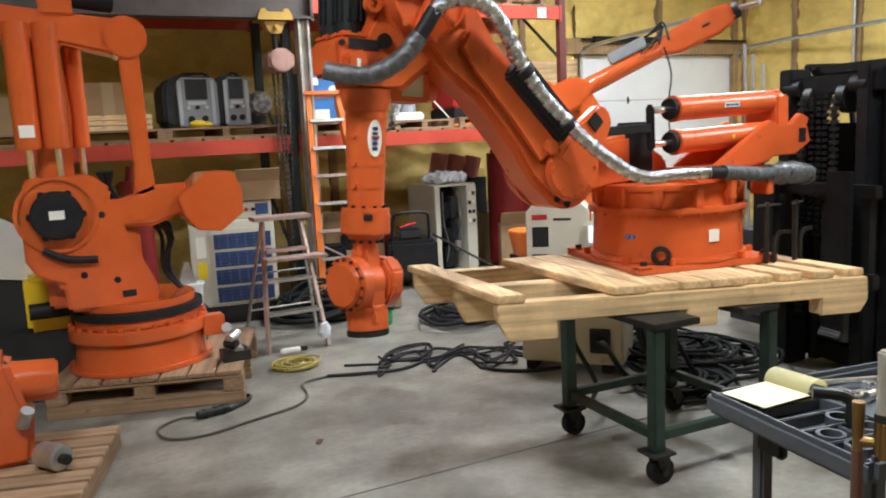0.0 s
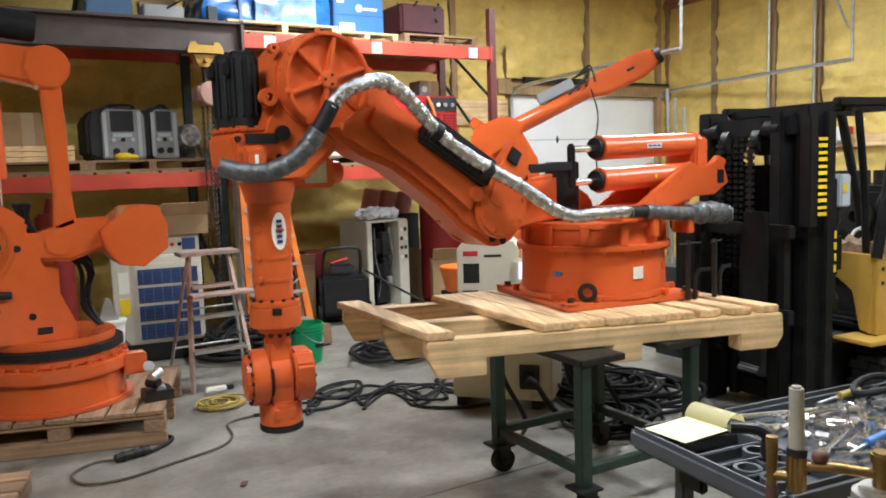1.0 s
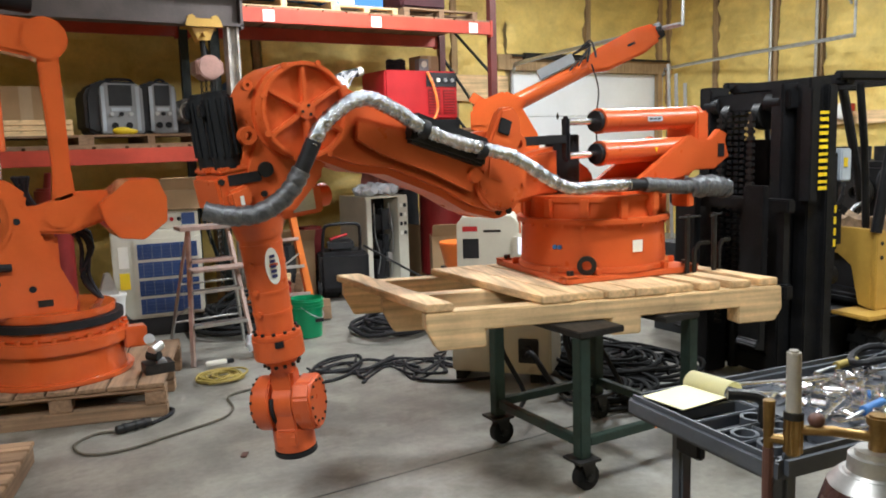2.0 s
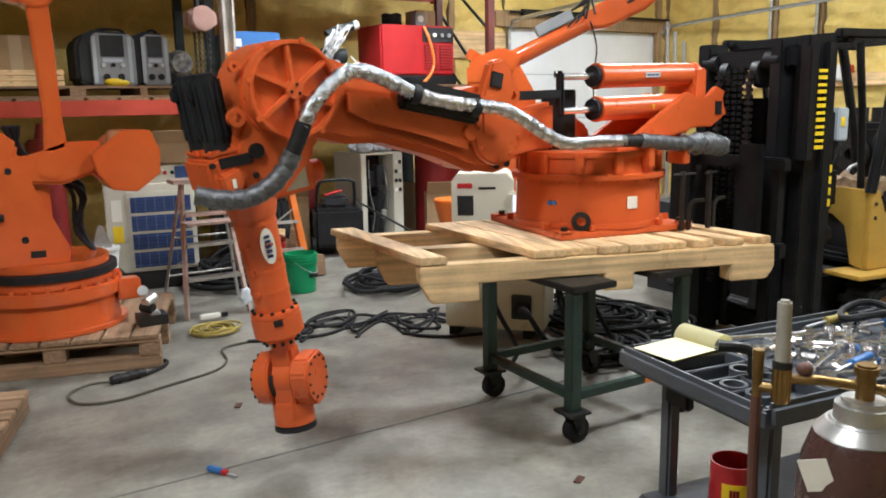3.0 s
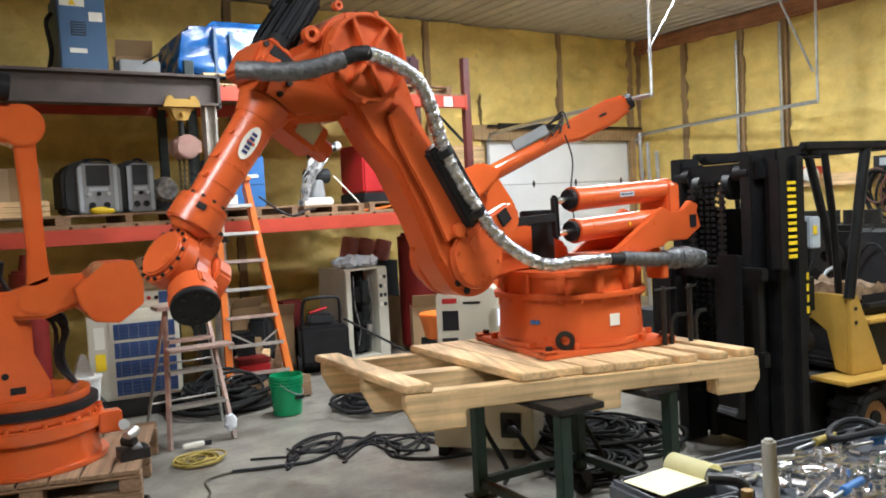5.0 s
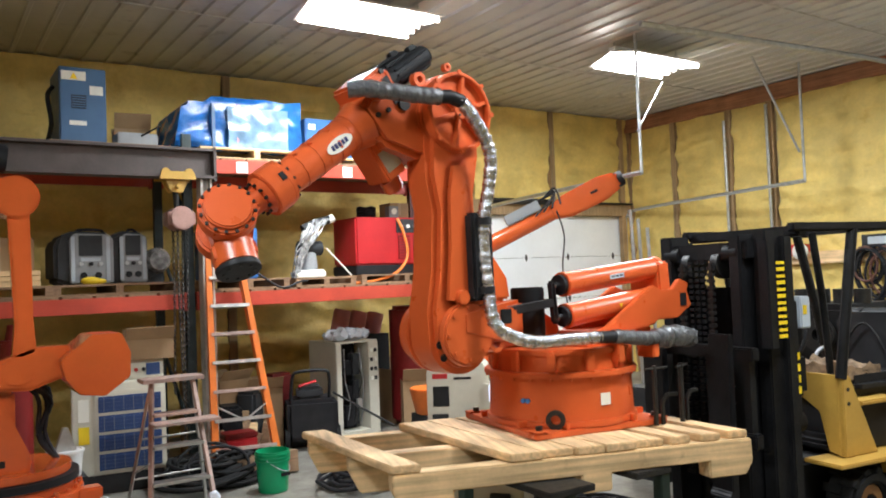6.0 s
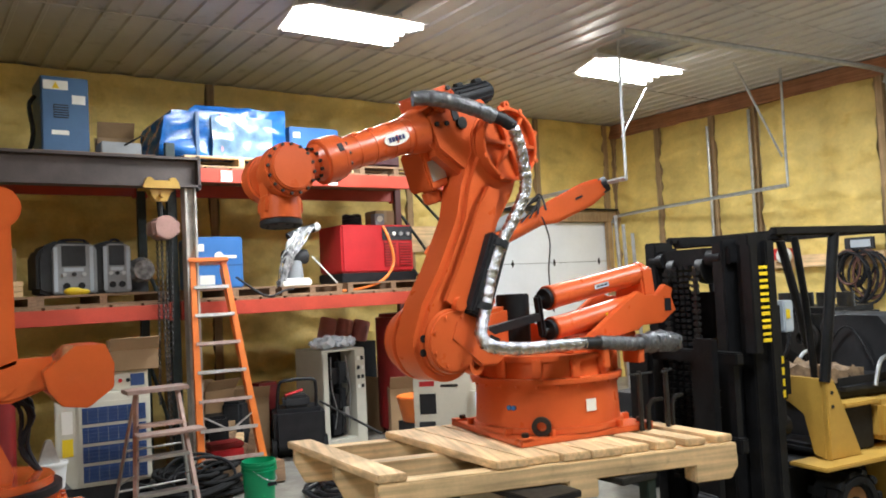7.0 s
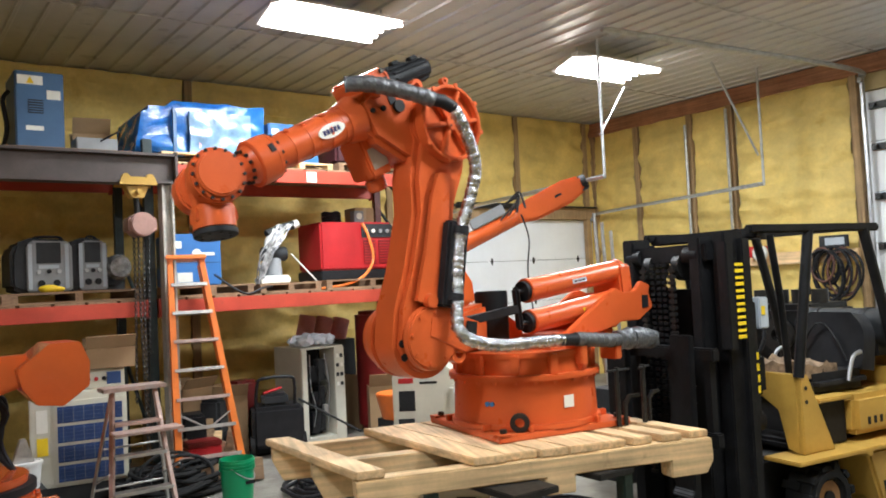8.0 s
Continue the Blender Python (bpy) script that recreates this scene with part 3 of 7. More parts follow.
# seconds; tilt of the lower arm, tilt of the forearm, roll of the wrist, lean of the tool towards its near side, lean forwards
JOINTS = [
    (0.0, 44.0, -85.8, 70, 4, 0), (0.5, 50.2, -86.5, 88, 0, 0), (1.0, 58.4, -90.2, 103, 0, -3), (1.2, 60.3, -90.5, 107, 0, 0),
    (2.3, 78.5, -99.6, 142, 0, -4), (2.5, 81.1, -100.8, 143, 0, -3), (3.0, 79.1, -99.4, 140, 0, 4), (3.5, 67.0, -88.7, 130, 8, 9),
    (4.0, 52.5, -77.7, 112, 24, 14), (4.2, 47.5, -73.1, 103, 32, 12), (5.3, 22.1, -49.1, 64, 46, 0), (5.5, 13.2, -46.3, 54, 43, 0),
    (6.0, 0.6, -35.0, 30, 33, 0), (6.5, -14.0, -24.4, 12, 18, 0), (7.0, -23.4, -18.2, 5, 8, 2), (7.5, -21.9, -18.5, 4, 8, 2), (8.0, -9.5, -24.7, 12, 20, 0)]


def joint_poses(j2, j3, phi, near, fore):
    lower = pose(A1, 0, Z2, 0, j2, 0)
    fore_m = lower @ pose(0, 0, L1, 0, -j3 - j2, 0)
    wrist = fore_m @ pose(L2, 0, A3, phi, 0, 0)
    want = Vector((math.tan(radians(fore)), math.tan(radians(near)), -1))
    d2, b2 = wrist.to_3x3() @ Vector((1, 0, 0)), wrist.to_3x3() @ Vector((0, 0, -1))
    tool = wrist @ pose(0, 0, 0, 0, math.degrees(math.atan2(want.dot(b2), want.dot(d2))), 0)
    grip = lower @ Vector((-0.15, 0, 0.06))
    turn = math.degrees(math.atan2(grip.x - REAR[0], grip.z - REAR[1]))
    rods = pose(grip.x, 0, grip.z, 0, turn, 0)
    barrel = pose(REAR[0], 0, REAR[1], 0, turn, 0)
    return [SLEW @ m for m in (lower, fore_m, wrist, tool, rods, barrel)]


def hose_points(lower, fore_m, lift):
    """The hose runs from the turret up the lower arm and along the forearm; lift tells how far it is pulled straight."""
    pts = [SLEW @ Vector(p) for p in ((-0.74, 0.3, 0.40), (-0.52, 0.36, 0.425), (-0.3, 0.38, 0.43), (0.0, 0.38, 0.46), (0.3, 0.36, 0.47), (0.52, 0.33, 0.475))]
    pts += [lower @ Vector((-v, y, u)) for u, v, y in ((0.03, 0.09, 0.27), (0.2, 0.085, 0.235), (0.36, 0.075, 0.225), (0.52, 0.08, 0.23), (0.7, 0.11, 0.25), (0.86, 0.1, 0.27))]
    hang = ((0.06, -0.02), (0.2, 0.07), (0.3, 0.14), (0.355, 0.25), (0.345, 0.35), (0.31, 0.43))
    taut = ((0.03, 0.07), (0.11, 0.15), (0.19, 0.215), (0.28, 0.275), (0.36, 0.32), (0.44, 0.345))
    for (x0, z0), (x1, z1), y in zip(hang, taut, (0.28, 0.255, 0.225, 0.19, 0.16, 0.12)):
        pts.append(fore_m @ Vector((x0 + (x1 - x0) * lift, y, z0 + (z1 - z0) * lift)))
    return spline(pts, 5)


def even(pts, n):
    """n + 1 points at even steps along a line of points."""
    d = [0.0]
    for a, b in zip(pts, pts[1:]):
        d.append(d[-1] + (b - a).length)
    out, k = [], 0
    for i in range(n + 1):
        s = d[-1] * i / n
        while k < len(d) - 2 and d[k + 1] < s:
            k += 1
        f = (s - d[k]) / max(1e-9, d[k + 1] - d[k])
        out.append(pts[k].lerp(pts[k + 1], f))
    return out


HOSE_N = 54
MOVERS = {}


def bolt_set(mat, parent, c, axis, r, n, size=0.009, h=0.008, a0=0):
    """A circle of single bolt heads that share one mesh."""
    c, ax = Vector(c), Vector(axis).normalized()
    q = ax.to_track_quat("Z", "Y")
    me = mesh_of("bolt", cy(B(), (0, 0, 0), (0, 0, h), size, n=8))
    me.materials.append(mat)
    for i in range(n):
        a = 2 * math.pi * i / n + a0
        ob = new("bolt", me)
        ob.parent = parent
        ob.matrix_basis = Matrix.Translation(c + q @ Vector((r * math.cos(a), r * math.sin(a), 0))) @ q.to_matrix().to_4x4()


def build_robot():
    rob = thing("industrial_robot", "orange six-axis industrial robot arm bolted to a timber skid", "robot arm", BASE)
    # fixed foot
    bm = B()
    bx(bm, -0.39, -0.39, 0.0, 0.39, 0.39, 0.03)
    for a in range(4):
        m = pose(0, 0, 0, 0, 0, a * 90)
        bx(bm, 0.32, 0.32, 0.029, 0.395, 0.395, 0.038, m)
        for s in (-0.2, 0.2):
            bx(bm, 0.3, s - 0.012, 0.028, 0.38, s + 0.012, 0.062, m)
    bmesh.ops.rotate(bm, verts=bm.verts, matrix=Matrix.Rotation(radians(-7), 3, "Z"))
    foot = part("foot_plate", bm, ORANGE, rob, bevel=0.008)
    bolt_set(DARKSTEEL, foot, (0, 0, 0.038), (0, 0, 1), 0.485, 4, 0.018, 0.02, radians(38))
    bm = B()
    cy(bm, (0, 0, 0.02), (0, 0, 0.285), 0.385, 0.375, 56)
    base = part("base_drum", bm, ORANGE, rob, "round cast orange base", 0.006)
    part("top_flange", cy(B(), (0, 0, 0.27), (0, 0, 0.30), 0.405, n=56), ORANGE, base, bevel=0.005)
    part("bottom_flange", cy(B(), (0, 0, 0.029), (0, 0, 0.06), 0.398, n=56), ORANGE, base, bevel=0.005)
    bolt_set(ORANGE, base, (0, 0, 0.286), (0, 0, -1), 0.392, 24, 0.008, 0.028)
    to_cam = lambda a, r, z: (r * math.cos(radians(a)), r * math.sin(radians(a)), z)
    bm = B()
    bx(bm, -0.03, -0.03, -0.001, 0.03, 0.03, 0.001)
    part("label_plate", bm, PAPER, base, "small white label", m=pose(*to_cam(86, 0.385, 0.16), 0, 90, 86) @ pose(0, 0, 0))
    bm = B()
    ring(bm, to_cam(47, 0.40, 0.075), to_cam(47, 1, 0), 0.048, 0.024, 0.022, 24)
    part("lifting_eye", bm, DARKSTEEL, base, "black steel lifting eye")
    for a in (22, 26):
        bm = B()
        cy(bm, to_cam(a, 0.37, 0.16), to_cam(a, 0.39, 0.16), 0.012, n=12)
        part("plug", bm, BLUE, base, "small blue plug")
    # turret
    bm = B()
    cy(bm, (0, 0, 0.29), (0, 0, 0.4), 0.365, 0.35, 48)
    cy(bm, (0, 0, 0.38), (0, 0, 0.41), 0.37, n=48)
    for a in range(0, 360, 30):
        bx(bm, 0.345, -0.022, 0.3, 0.385, 0.022, 0.4, pose(0, 0, 0, 0, 0, a + 8))
    turret = part("turret", bm, ORANGE, rob, "orange slewing turret", 0.005, m=SLEW)
    bm = B()
    prof(bm, [(-0.15, 0.4), (0.3, 0.4), (0.6, 0.34), (0.72, 0.32), *arc(A1, Z2, 0.15, -60, 120, 12), (0.35, 0.66), (0.1, 0.64), (-0.12, 0.52)], -0.19, -0.1)
    prof(bm, [(0.0, 0.4), (0.3, 0.4), (0.6, 0.36), (0.68, 0.45), (0.6, 0.6), (0.2, 0.66), (0.0, 0.58)], -0.17, -0.06)
    part("arm_bracket", bm, ORANGE, turret, "cast bracket for the lower arm", 0.02)
    bm = B()
    cy(bm, (A1, -0.095, Z2), (A1, -0.16, Z2), 0.16, 0.15, 40)
    cy(bm, (A1, -0.155, Z2), (A1, -0.19, Z2), 0.09, 0.08, 24)
    part("shoulder_motor", bm, ORANGE, turret, bevel=0.008)
    bm = B()
    cy(bm, (0.12, -0.1, 0.4), (0.12, -0.1, 0.72), 0.09, n=24)
    part("slew_motor", bm, MOTOR, turret, bevel=0.006)
    # rear bracket that carries the balancers
    bm = B()
    for s in (-0.13, 0.15):
        prof(bm, [(-0.08, 0.42), (-0.34, 0.42), (-0.42, 0.45), (-0.62, 0.48), (-0.66, 0.5), (-0.84, 0.5), (-0.98, 0.57), (-0.94, 0.66), (-0.96, 0.7), (-0.88, 0.73), (-0.8, 0.67), (-0.7, 0.67), (-0.62, 0.7), (-0.54, 0.66)], s - 0.018, s + 0.018)
    bx(bm, -0.62, -0.12, 0.42, -0.1, 0.14, 0.47)
    bx(bm, -0.66, -0.12, 0.47, -0.6, 0.14, 0.6)
    part("balancer_bracket", bm, ORANGE, turret, "welded orange gusset bracket", 0.006)
    # the slot isn't cut: a black plate paints its dark inside
    bm = B()
    bx(bm, -0.925, 0.169, 0.57, -0.865, 0.172, 0.645)
    part("slot", bm, BLACK, turret)
    bm = B()
    bx(bm, -0.5, 0.0, 0.408, 0.1, 0.3, 0.425)
    part("cable_tray", bm, ORANGE, turret, bevel=0.004)
    for x in (-0.32, -0.04):
        bm = B()
        bx(bm, x - 0.025, 0.29, 0.33, x + 0.025, 0.4, 0.43)
        part("hose_bracket", bm, ORANGE, turret, bevel=0.005)

    # balancers
    barrel = part("balancer_yoke", bx(B(), -0.12, -0.1, -0.05, 0.12, 0.12, 0.06), ORANGE, rob, "pivoting yoke of the twin balancers", 0.012)
    for x in (-0.085, 0.085):
        bm = B()
        cy(bm, (x, 0.05, 0.0), (x, 0.05, 0.80), 0.063, n=32)
        cy(bm, (x, 0.05, -0.01), (x, 0.05, 0.03), 0.068, n=32)
        cy(bm, (x, 0.05, 0.77), (x, 0.05, 0.805), 0.067, n=32)
        cyl = part("balancer", bm, ORANGE, barrel, "long orange balancer cylinder", 0.004)
        bm = B()
        cy(bm, (x, 0.05, 0.80), (x, 0.05, 0.83), 0.055, n=24)
        part("gland", bm, BLACK, cyl)
        bm = B()
        if x < 0:
            bx(bm, x - 0.013, 0.1115, 0.36, x + 0.013, 0.1155, 0.48)
            part("nameplate", bm, PANELGREY, cyl, "pale nameplate with unreadable print")
            for k in range(3):
                part("print_line", bx(B(), x - 0.004, 0.116, 0.375 + k * 0.034, x + 0.004, 0.1165, 0.4 + k * 0.034), DARKSTEEL, cyl)
        else:
            prof(bm, [(x - 0.013, 0.40), (x + 0.013, 0.412), (x - 0.013, 0.424)], 0.1125, 0.1155)
            part("warning_sticker", bm, BRIGHTYELLOW, cyl, "small yellow warning triangle")
    rods = part("crosshead", bx(B(), -0.115, 0.025, -0.56, 0.115, 0.078, -0.53), BLACK, rob, "black crosshead of the balancers", 0.012)
    for x in (-0.085, 0.085):
        bm = B()
        cy(bm, (x, 0.05, -0.54), (x, 0.05, -0.98), 0.018, n=16)
        part("rod", bm, CHROME, rods, "polished piston rod")
    bm = B()
    bx(bm, -0.022, 0.03, -0.535, 0.022, 0.07, 0.0)
    ring(bm, (0, 0.02, 0), (0, 1, 0), 0.045, 0.018, 0.06, 20)
    part("link_bar", bm, BLACK, rods, bevel=0.004)

    # lower arm, pivot at its origin, elbow at z = L1
    bm = B()
    out = [*arc(0, 0, 0.19, -165, -15, 14), (0.19, 0.12), (0.155, 0.3), (0.135, 0.58), (0.165, 0.74), *arc(0, L1, 0.18, -30, 150, 16), (-0.155, 0.84), (-0.115, 0.66), (-0.12, 0.3), (-0.19, 0.12)]
    prof(bm, out, -0.05, 0.15)
    lower = part("lower_arm", bm, ORANGE, rob, "cast orange lower arm with lightening ribs", 0.03)
    bm = B()
    prof(bm, [(-0.03, 0.12), (0.13, 0.14), (0.1, 0.4), (0.09, 0.66), (0.06, 0.8), (-0.05, 0.82), (-0.07, 0.6), (-0.06, 0.3)], 0.13, 0.178)
    part("side_rib", bm, ORANGE, lower, bevel=0.024)
    bm = B()
    prof(bm, [(-0.12, 0.13), (-0.3, 0.1), (-0.33, 0.04), (-0.3, -0.02), (-0.2, -0.06), (0.03, 0.0), (0.03, 0.1)], 0.13, 0.19)
    lug = part("balancer_lug", bm, ORANGE, lower, "plate lug for the balancer link", 0.012)
    bm = B()
    bx(bm, -0.26, 0.19, 0.03, -0.19, 0.2, 0.1)
    part("lug_cover", bm, BLACK, lug, bevel=0.004)
    bm = B()
    cy(bm, (0, 0.15, 0), (0, 0.185, 0), 0.155, 0.145, 40)
    cap = part("shoulder_cap", bm, ORANGE, lower, bevel=0.008)
    bolt_set(ORANGE, cap, (0, 0.185, 0), (0, 1, 0), 0.12, 8)
    bm = B()
    cy(bm, (0.03, 0.16, 0.17), (0.03, 0.2, 0.17), 0.035, n=20)
    part("boss", bm, ORANGE, lower, bevel=0.004)
    part("eye_lug", ring(B(), (-0.18, 0.12, -0.06), (0, 1, 0), 0.045, 0.022, 0.05, 20), ORANGE, lower)
    for x, z in ((0.13, -0.1), (0.15, -0.04)):
        bm = B()
        cy(bm, (x, 0.148, z), (x, 0.153, z), 0.018, n=14)
        part("port", bm, BLACK, lower)
    # front cover of the shoulder gearbox, seen from the front
    bm = B()
    cy(bm, (0, -0.04, 0), (0, -0.085, 0), 0.192, 0.187, 40)
    part("gearbox_flange", bm, ORANGE, lower, bevel=0.006)
    # ribbed elbow disc: a rim, a sunk web and six ribs
    bm = B()
    ring(bm, (0, 0.14, L1), (0, 1, 0), 0.185, 0.167, 0.065, 48)
    cy(bm, (0, 0.14, L1), (0, 0.172, L1), 0.17, n=48)
    disc = part("elbow_disc", bm, ORANGE, lower, "ribbed round elbow housing", 0.004)
    for k in range(6):
        part("disc_rib", bx(B(), 0.02, 0.165, -0.01, 0.17, 0.2, 0.01, Matrix.Translation((0, 0, L1)) @ Matrix.Rotation(radians(k * 60 + 20), 4, "Y")), ORANGE, disc, bevel=0.004)
    part("disc_hub", cy(B(), (0, 0.16, L1), (0, 0.205, L1), 0.036, n=24), ORANGE, disc, bevel=0.004)
    bolt_set(ORANGE, disc, (0, 0.2, L1), (0, 1, 0), 0.186, 8, 0.012, 0.008)
    bolt_set(DARKSTEEL, disc, (0, 0.205, L1), (0, 1, 0), 0.02, 3, 0.006, 0.005)
    bm = B()
    bx(bm, -0.14, 0.155, 0.15, -0.012, 0.228, 0.56)
    part("hose_guard", bm, BLACK, lower, "black rubber guard under the hose", 0.012)
    for z in (0.18, 0.5):
        part("hose_clamp", ring(B(), (-0.078, 0.228, z), (0, 0, 1), 0.042, 0.03, 0.035, 16), BLACK, lower)

    # forearm, elbow at its origin, tube along x
    bm = B()
    prof(bm, [(-0.05, -0.1), (0.1, -0.14), (0.25, -0.1), (0.4, 0.08), (0.41, 0.27), (0.3, 0.3), (0.2, 0.27), (0.1, 0.22), (-0.08, 0.14)], -0.14, 0.11)
    fore = part("forearm", bm, ORANGE, rob, "orange forearm housing", 0.03)
    casing = part("elbow_casing", cy(B(), (0, -0.13, 0), (0, 0.128, 0), 0.19, n=48), ORANGE, fore, bevel=0.012)
    part("lifting_lug", ring(B(), (0.065, 0.1, 0.222), (0, 1, 0), 0.034, 0.016, 0.035, 20), ORANGE, casing)
    part("lifting_lug", ring(B(), (-0.12, 0.1, 0.19), (0, 1, 0), 0.02, 0.008, 0.03, 16), ORANGE, casing)
    part("cover_screw", cy(B(), (0.2, 0.1, 0.17), (0.2, 0.125, 0.17), 0.03, n=18), DARKSTEEL, fore)
    bm = B()
    prof(bm, [(0.19, 0.16), (0.36, 0.16), (0.38, 0.24), (0.33, 0.28), (0.34, 0.36), (0.2, 0.37)], -0.16, 0.11)
    mount = part("motor_mount", bm, ORANGE, fore, bevel=0.014)
    part("mount_lobe", prof(B(), [(0.24, 0.26), (0.3, 0.24), (0.35, 0.27), (0.34, 0.33), (0.26, 0.34)], 0.1, 0.145), ORANGE, mount, bevel=0.012)
    # black box on the solid face paints the shade of a gap
    part("mount_recess", bx(B(), 0.2, 0.106, 0.19, 0.24, 0.114, 0.32), BLACK, mount)
    for x, z in ((0.22, 0.35), (0.32, 0.345), (0.35, 0.2), (0.29, 0.19)):
        part("cap_screw", cy(B(), (x, 0.108, z), (x, 0.122, z), 0.012, n=10), DARKSTEEL, mount)
    bm = B()
    bx(bm, 0.28, 0.146, 0.285, 0.315, 0.148, 0.3)
    part("mount_label", bm, PAPER, fore)
    for y, z in ((-0.1, 0.295), (0.04, 0.285)):
        bm = cy(B(), (-0.1, y, z), (0.19, y, z), 0.052, n=24)
        cy(bm, (-0.112, y, z), (-0.098, y, z), 0.046, n=24)
        motor = part("axis_motor", bm, MOTOR, fore, "finned black servo motor", 0.005)
        for k in range(12):
            fin = Matrix.Translation((0, y, z)) @ Matrix.Rotation(radians(k * 30), 4, "X")
            part("fin", bx(B(), -0.085, -0.005, 0.048, 0.13, 0.005, 0.06, fin), MOTOR, motor)
        part("motor_flange", bx(B(), 0.17, y - 0.058, z - 0.058, 0.195, y + 0.058, z + 0.058), ORANGE, motor, bevel=0.008)
        part("plug_box", bx(B(), -0.07, y - 0.02, z + 0.054, -0.02, y + 0.02, z + 0.076), MOTOR, motor, bevel=0.006)
    bm = B()
    bx(bm, 0.3, -0.16, -0.1, 0.42, 0.02, 0.1)
    cy(bm, (0.36, -0.07, -0.1), (0.36, -0.07, -0.17), 0.05, n=20)
    gear = part("gear_motor", bm, ORANGE, fore, bevel=0.01)
    bm = B()
    bx(bm, 0.31, 0.02, -0.06, 0.4, 0.024, 0.04)
    part("gear_plate", bm, STEEL, gear)
    bm = B()
    cy(bm, (0.385, 0, A3), (0.47, 0, A3), 0.112, 0.09, 36)
    cy(bm, (0.46, 0, A3), (0.88, 0, A3), 0.085, 0.075, 36)
    tubep = part("forearm_tube", bm, ORANGE, fore, "tapered orange tube", 0.003)
    for x in (0.49, 0.57, 0.68, 0.77):
        part("tube_band", cy(B(), (x, 0, A3), (x + 0.012, 0, A3), 0.0873 - (x - 0.46) * 0.022, n=36), ORANGE, tubep)
    for x, a in ((0.57, 60), (0.68, 60), (0.77, 60), (0.57, 150), (0.77, 150)):
        bm = B()
        ax = Vector((0, math.cos(radians(a)), math.sin(radians(a))))
        p = Vector((x, 0, A3)) + ax * 0.076
        cy(bm, p, p + ax * 0.014, 0.012, n=10)
        part("plug", bm, ORANGE, tubep)
    # oval badge with plain strokes in place of the maker's mark
    bm = B()
    oval = [(0.58 + 0.074 * math.cos(2 * math.pi * k / 28), 0.03 * math.sin(2 * math.pi * k / 28)) for k in range(28)]
    rings = []
    for rr in (0.0838, 0.0868):
        rings.append([bm.verts.new((px, rr * math.cos(pz / 0.082), A3 + rr * math.sin(pz / 0.082))) for px, pz in oval])
    bm.faces.new(rings[1])
    for k in range(28):
        bm.faces.new((rings[0][k], rings[0][(k + 1) % 28], rings[1][(k + 1) % 28], rings[1][k]))
    bmesh.ops.recalc_face_normals(bm, faces=bm.faces)
    badge = part("badge", bm, PAPER, tubep, "white oval badge with dark blue marks")
    ink = material("navy ink", (0.02, 0.025, 0.12), 0.5)
    for k in range(5):
        bm = B()
        bx(bm, 0.535 + k * 0.02, 0.082, A3 - 0.011, 0.547 + k * 0.02, 0.0875, A3 + 0.011)
        part("mark", bm, ink, tubep)
    bm = B()
    cy(bm, (0.86, 0, A3), (0.885, 0, A3), 0.1, n=40)
    cy(bm, (0.88, 0, A3), (0.97, 0, A3), 0.103, n=40)
    cy(bm, (0.965, 0, A3), (1.0, 0, A3), 0.088, 0.062, 40)
    collar = part("wrist_collar", bm, ORANGE, fore, bevel=0.005)
    bolt_set(DARKSTEEL, collar, (0.86, 0, A3), (-1, 0, 0), 0.089, 12, 0.008, 0.01)
    # uncut slots, their inner shade put on as black boxes
    for a in (20, 140, 260):
        m = Matrix.Translation((0.895, 0, A3)) @ Matrix.Rotation(radians(a), 4, "X")
        part("collar_slot", bx(B(), -0.01, 0.096, -0.018, 0.014, 0.1065, 0.018, m), BLACK, collar)

    # wrist: turns about the forearm
    bm = B()
    cy(bm, (-0.19, 0, 0), (-0.1, 0, 0), 0.055, 0.048, 28)
    prof(bm, [(-0.15, -0.045), (-0.06, -0.05), (0.02, -0.085), (0.02, 0.085), (-0.06, 0.05), (-0.15, 0.045)], -0.05, 0.05)
    wrist = part("wrist", bm, ORANGE, rob, "orange two-lobed wrist", 0.014)
    bolt_set(DARKSTEEL, wrist, (-0.168, 0, 0), (-1, 0, 0), 0.07, 12, 0.008, 0.012)
    bm = B()
    cy(bm, (0, 0.05, 0), (0, 0.118, 0), 0.114, n=40)
    cy(bm, (0, 0.114, 0), (0, 0.138, 0), 0.096, 0.092, 40)
    drum = part("wrist_drum", bm, ORANGE, wrist, "round wrist cover", 0.006)
    bolt_set(DARKSTEEL, drum, (0, 0.118, 0), (0, 1, 0), 0.105, 16, 0.007, 0.009)
    bm = B()
    prof(bm, [*arc(0.02, 0, 0.1, -60, 60, 8), (0.04, 0.105), (-0.05, 0.105), (-0.1, 0.06), (-0.1, -0.06), (-0.05, -0.105), (0.04, -0.105)], -0.13, -0.05)
    cover = part("belt_cover", bm, ORANGE, wrist, "rounded belt cover with screws", 0.01)
    bolt_set(DARKSTEEL, cover, (0, -0.13, 0), (0, -1, 0), 0.086, 12, 0.006, 0.006)
    bm = B()
    tube(bm, [(0.09 * math.cos(radians(a)) - 0.0, 0.042, 0.09 * math.sin(radians(a))) for a in range(-120, 121, 12)], 0.009, 8)
    part("wrist_cable", bm, BLACK, wrist)
    # tool flange: bends about the wrist's cross axis
    bm = B()
    cy(bm, (0, -0.045, 0), (0, 0.045, 0), 0.085, n=32)
    prof(bm, [(0, -0.08), (0.1, -0.07), (0.12, -0.085), (0.17, -0.085), (0.17, 0.085), (0.12, 0.085), (0.1, 0.07), (0, 0.08)], -0.045, 0.045)
    cy(bm, (0.1, 0, 0), (0.2, 0, 0), 0.086, n=36)
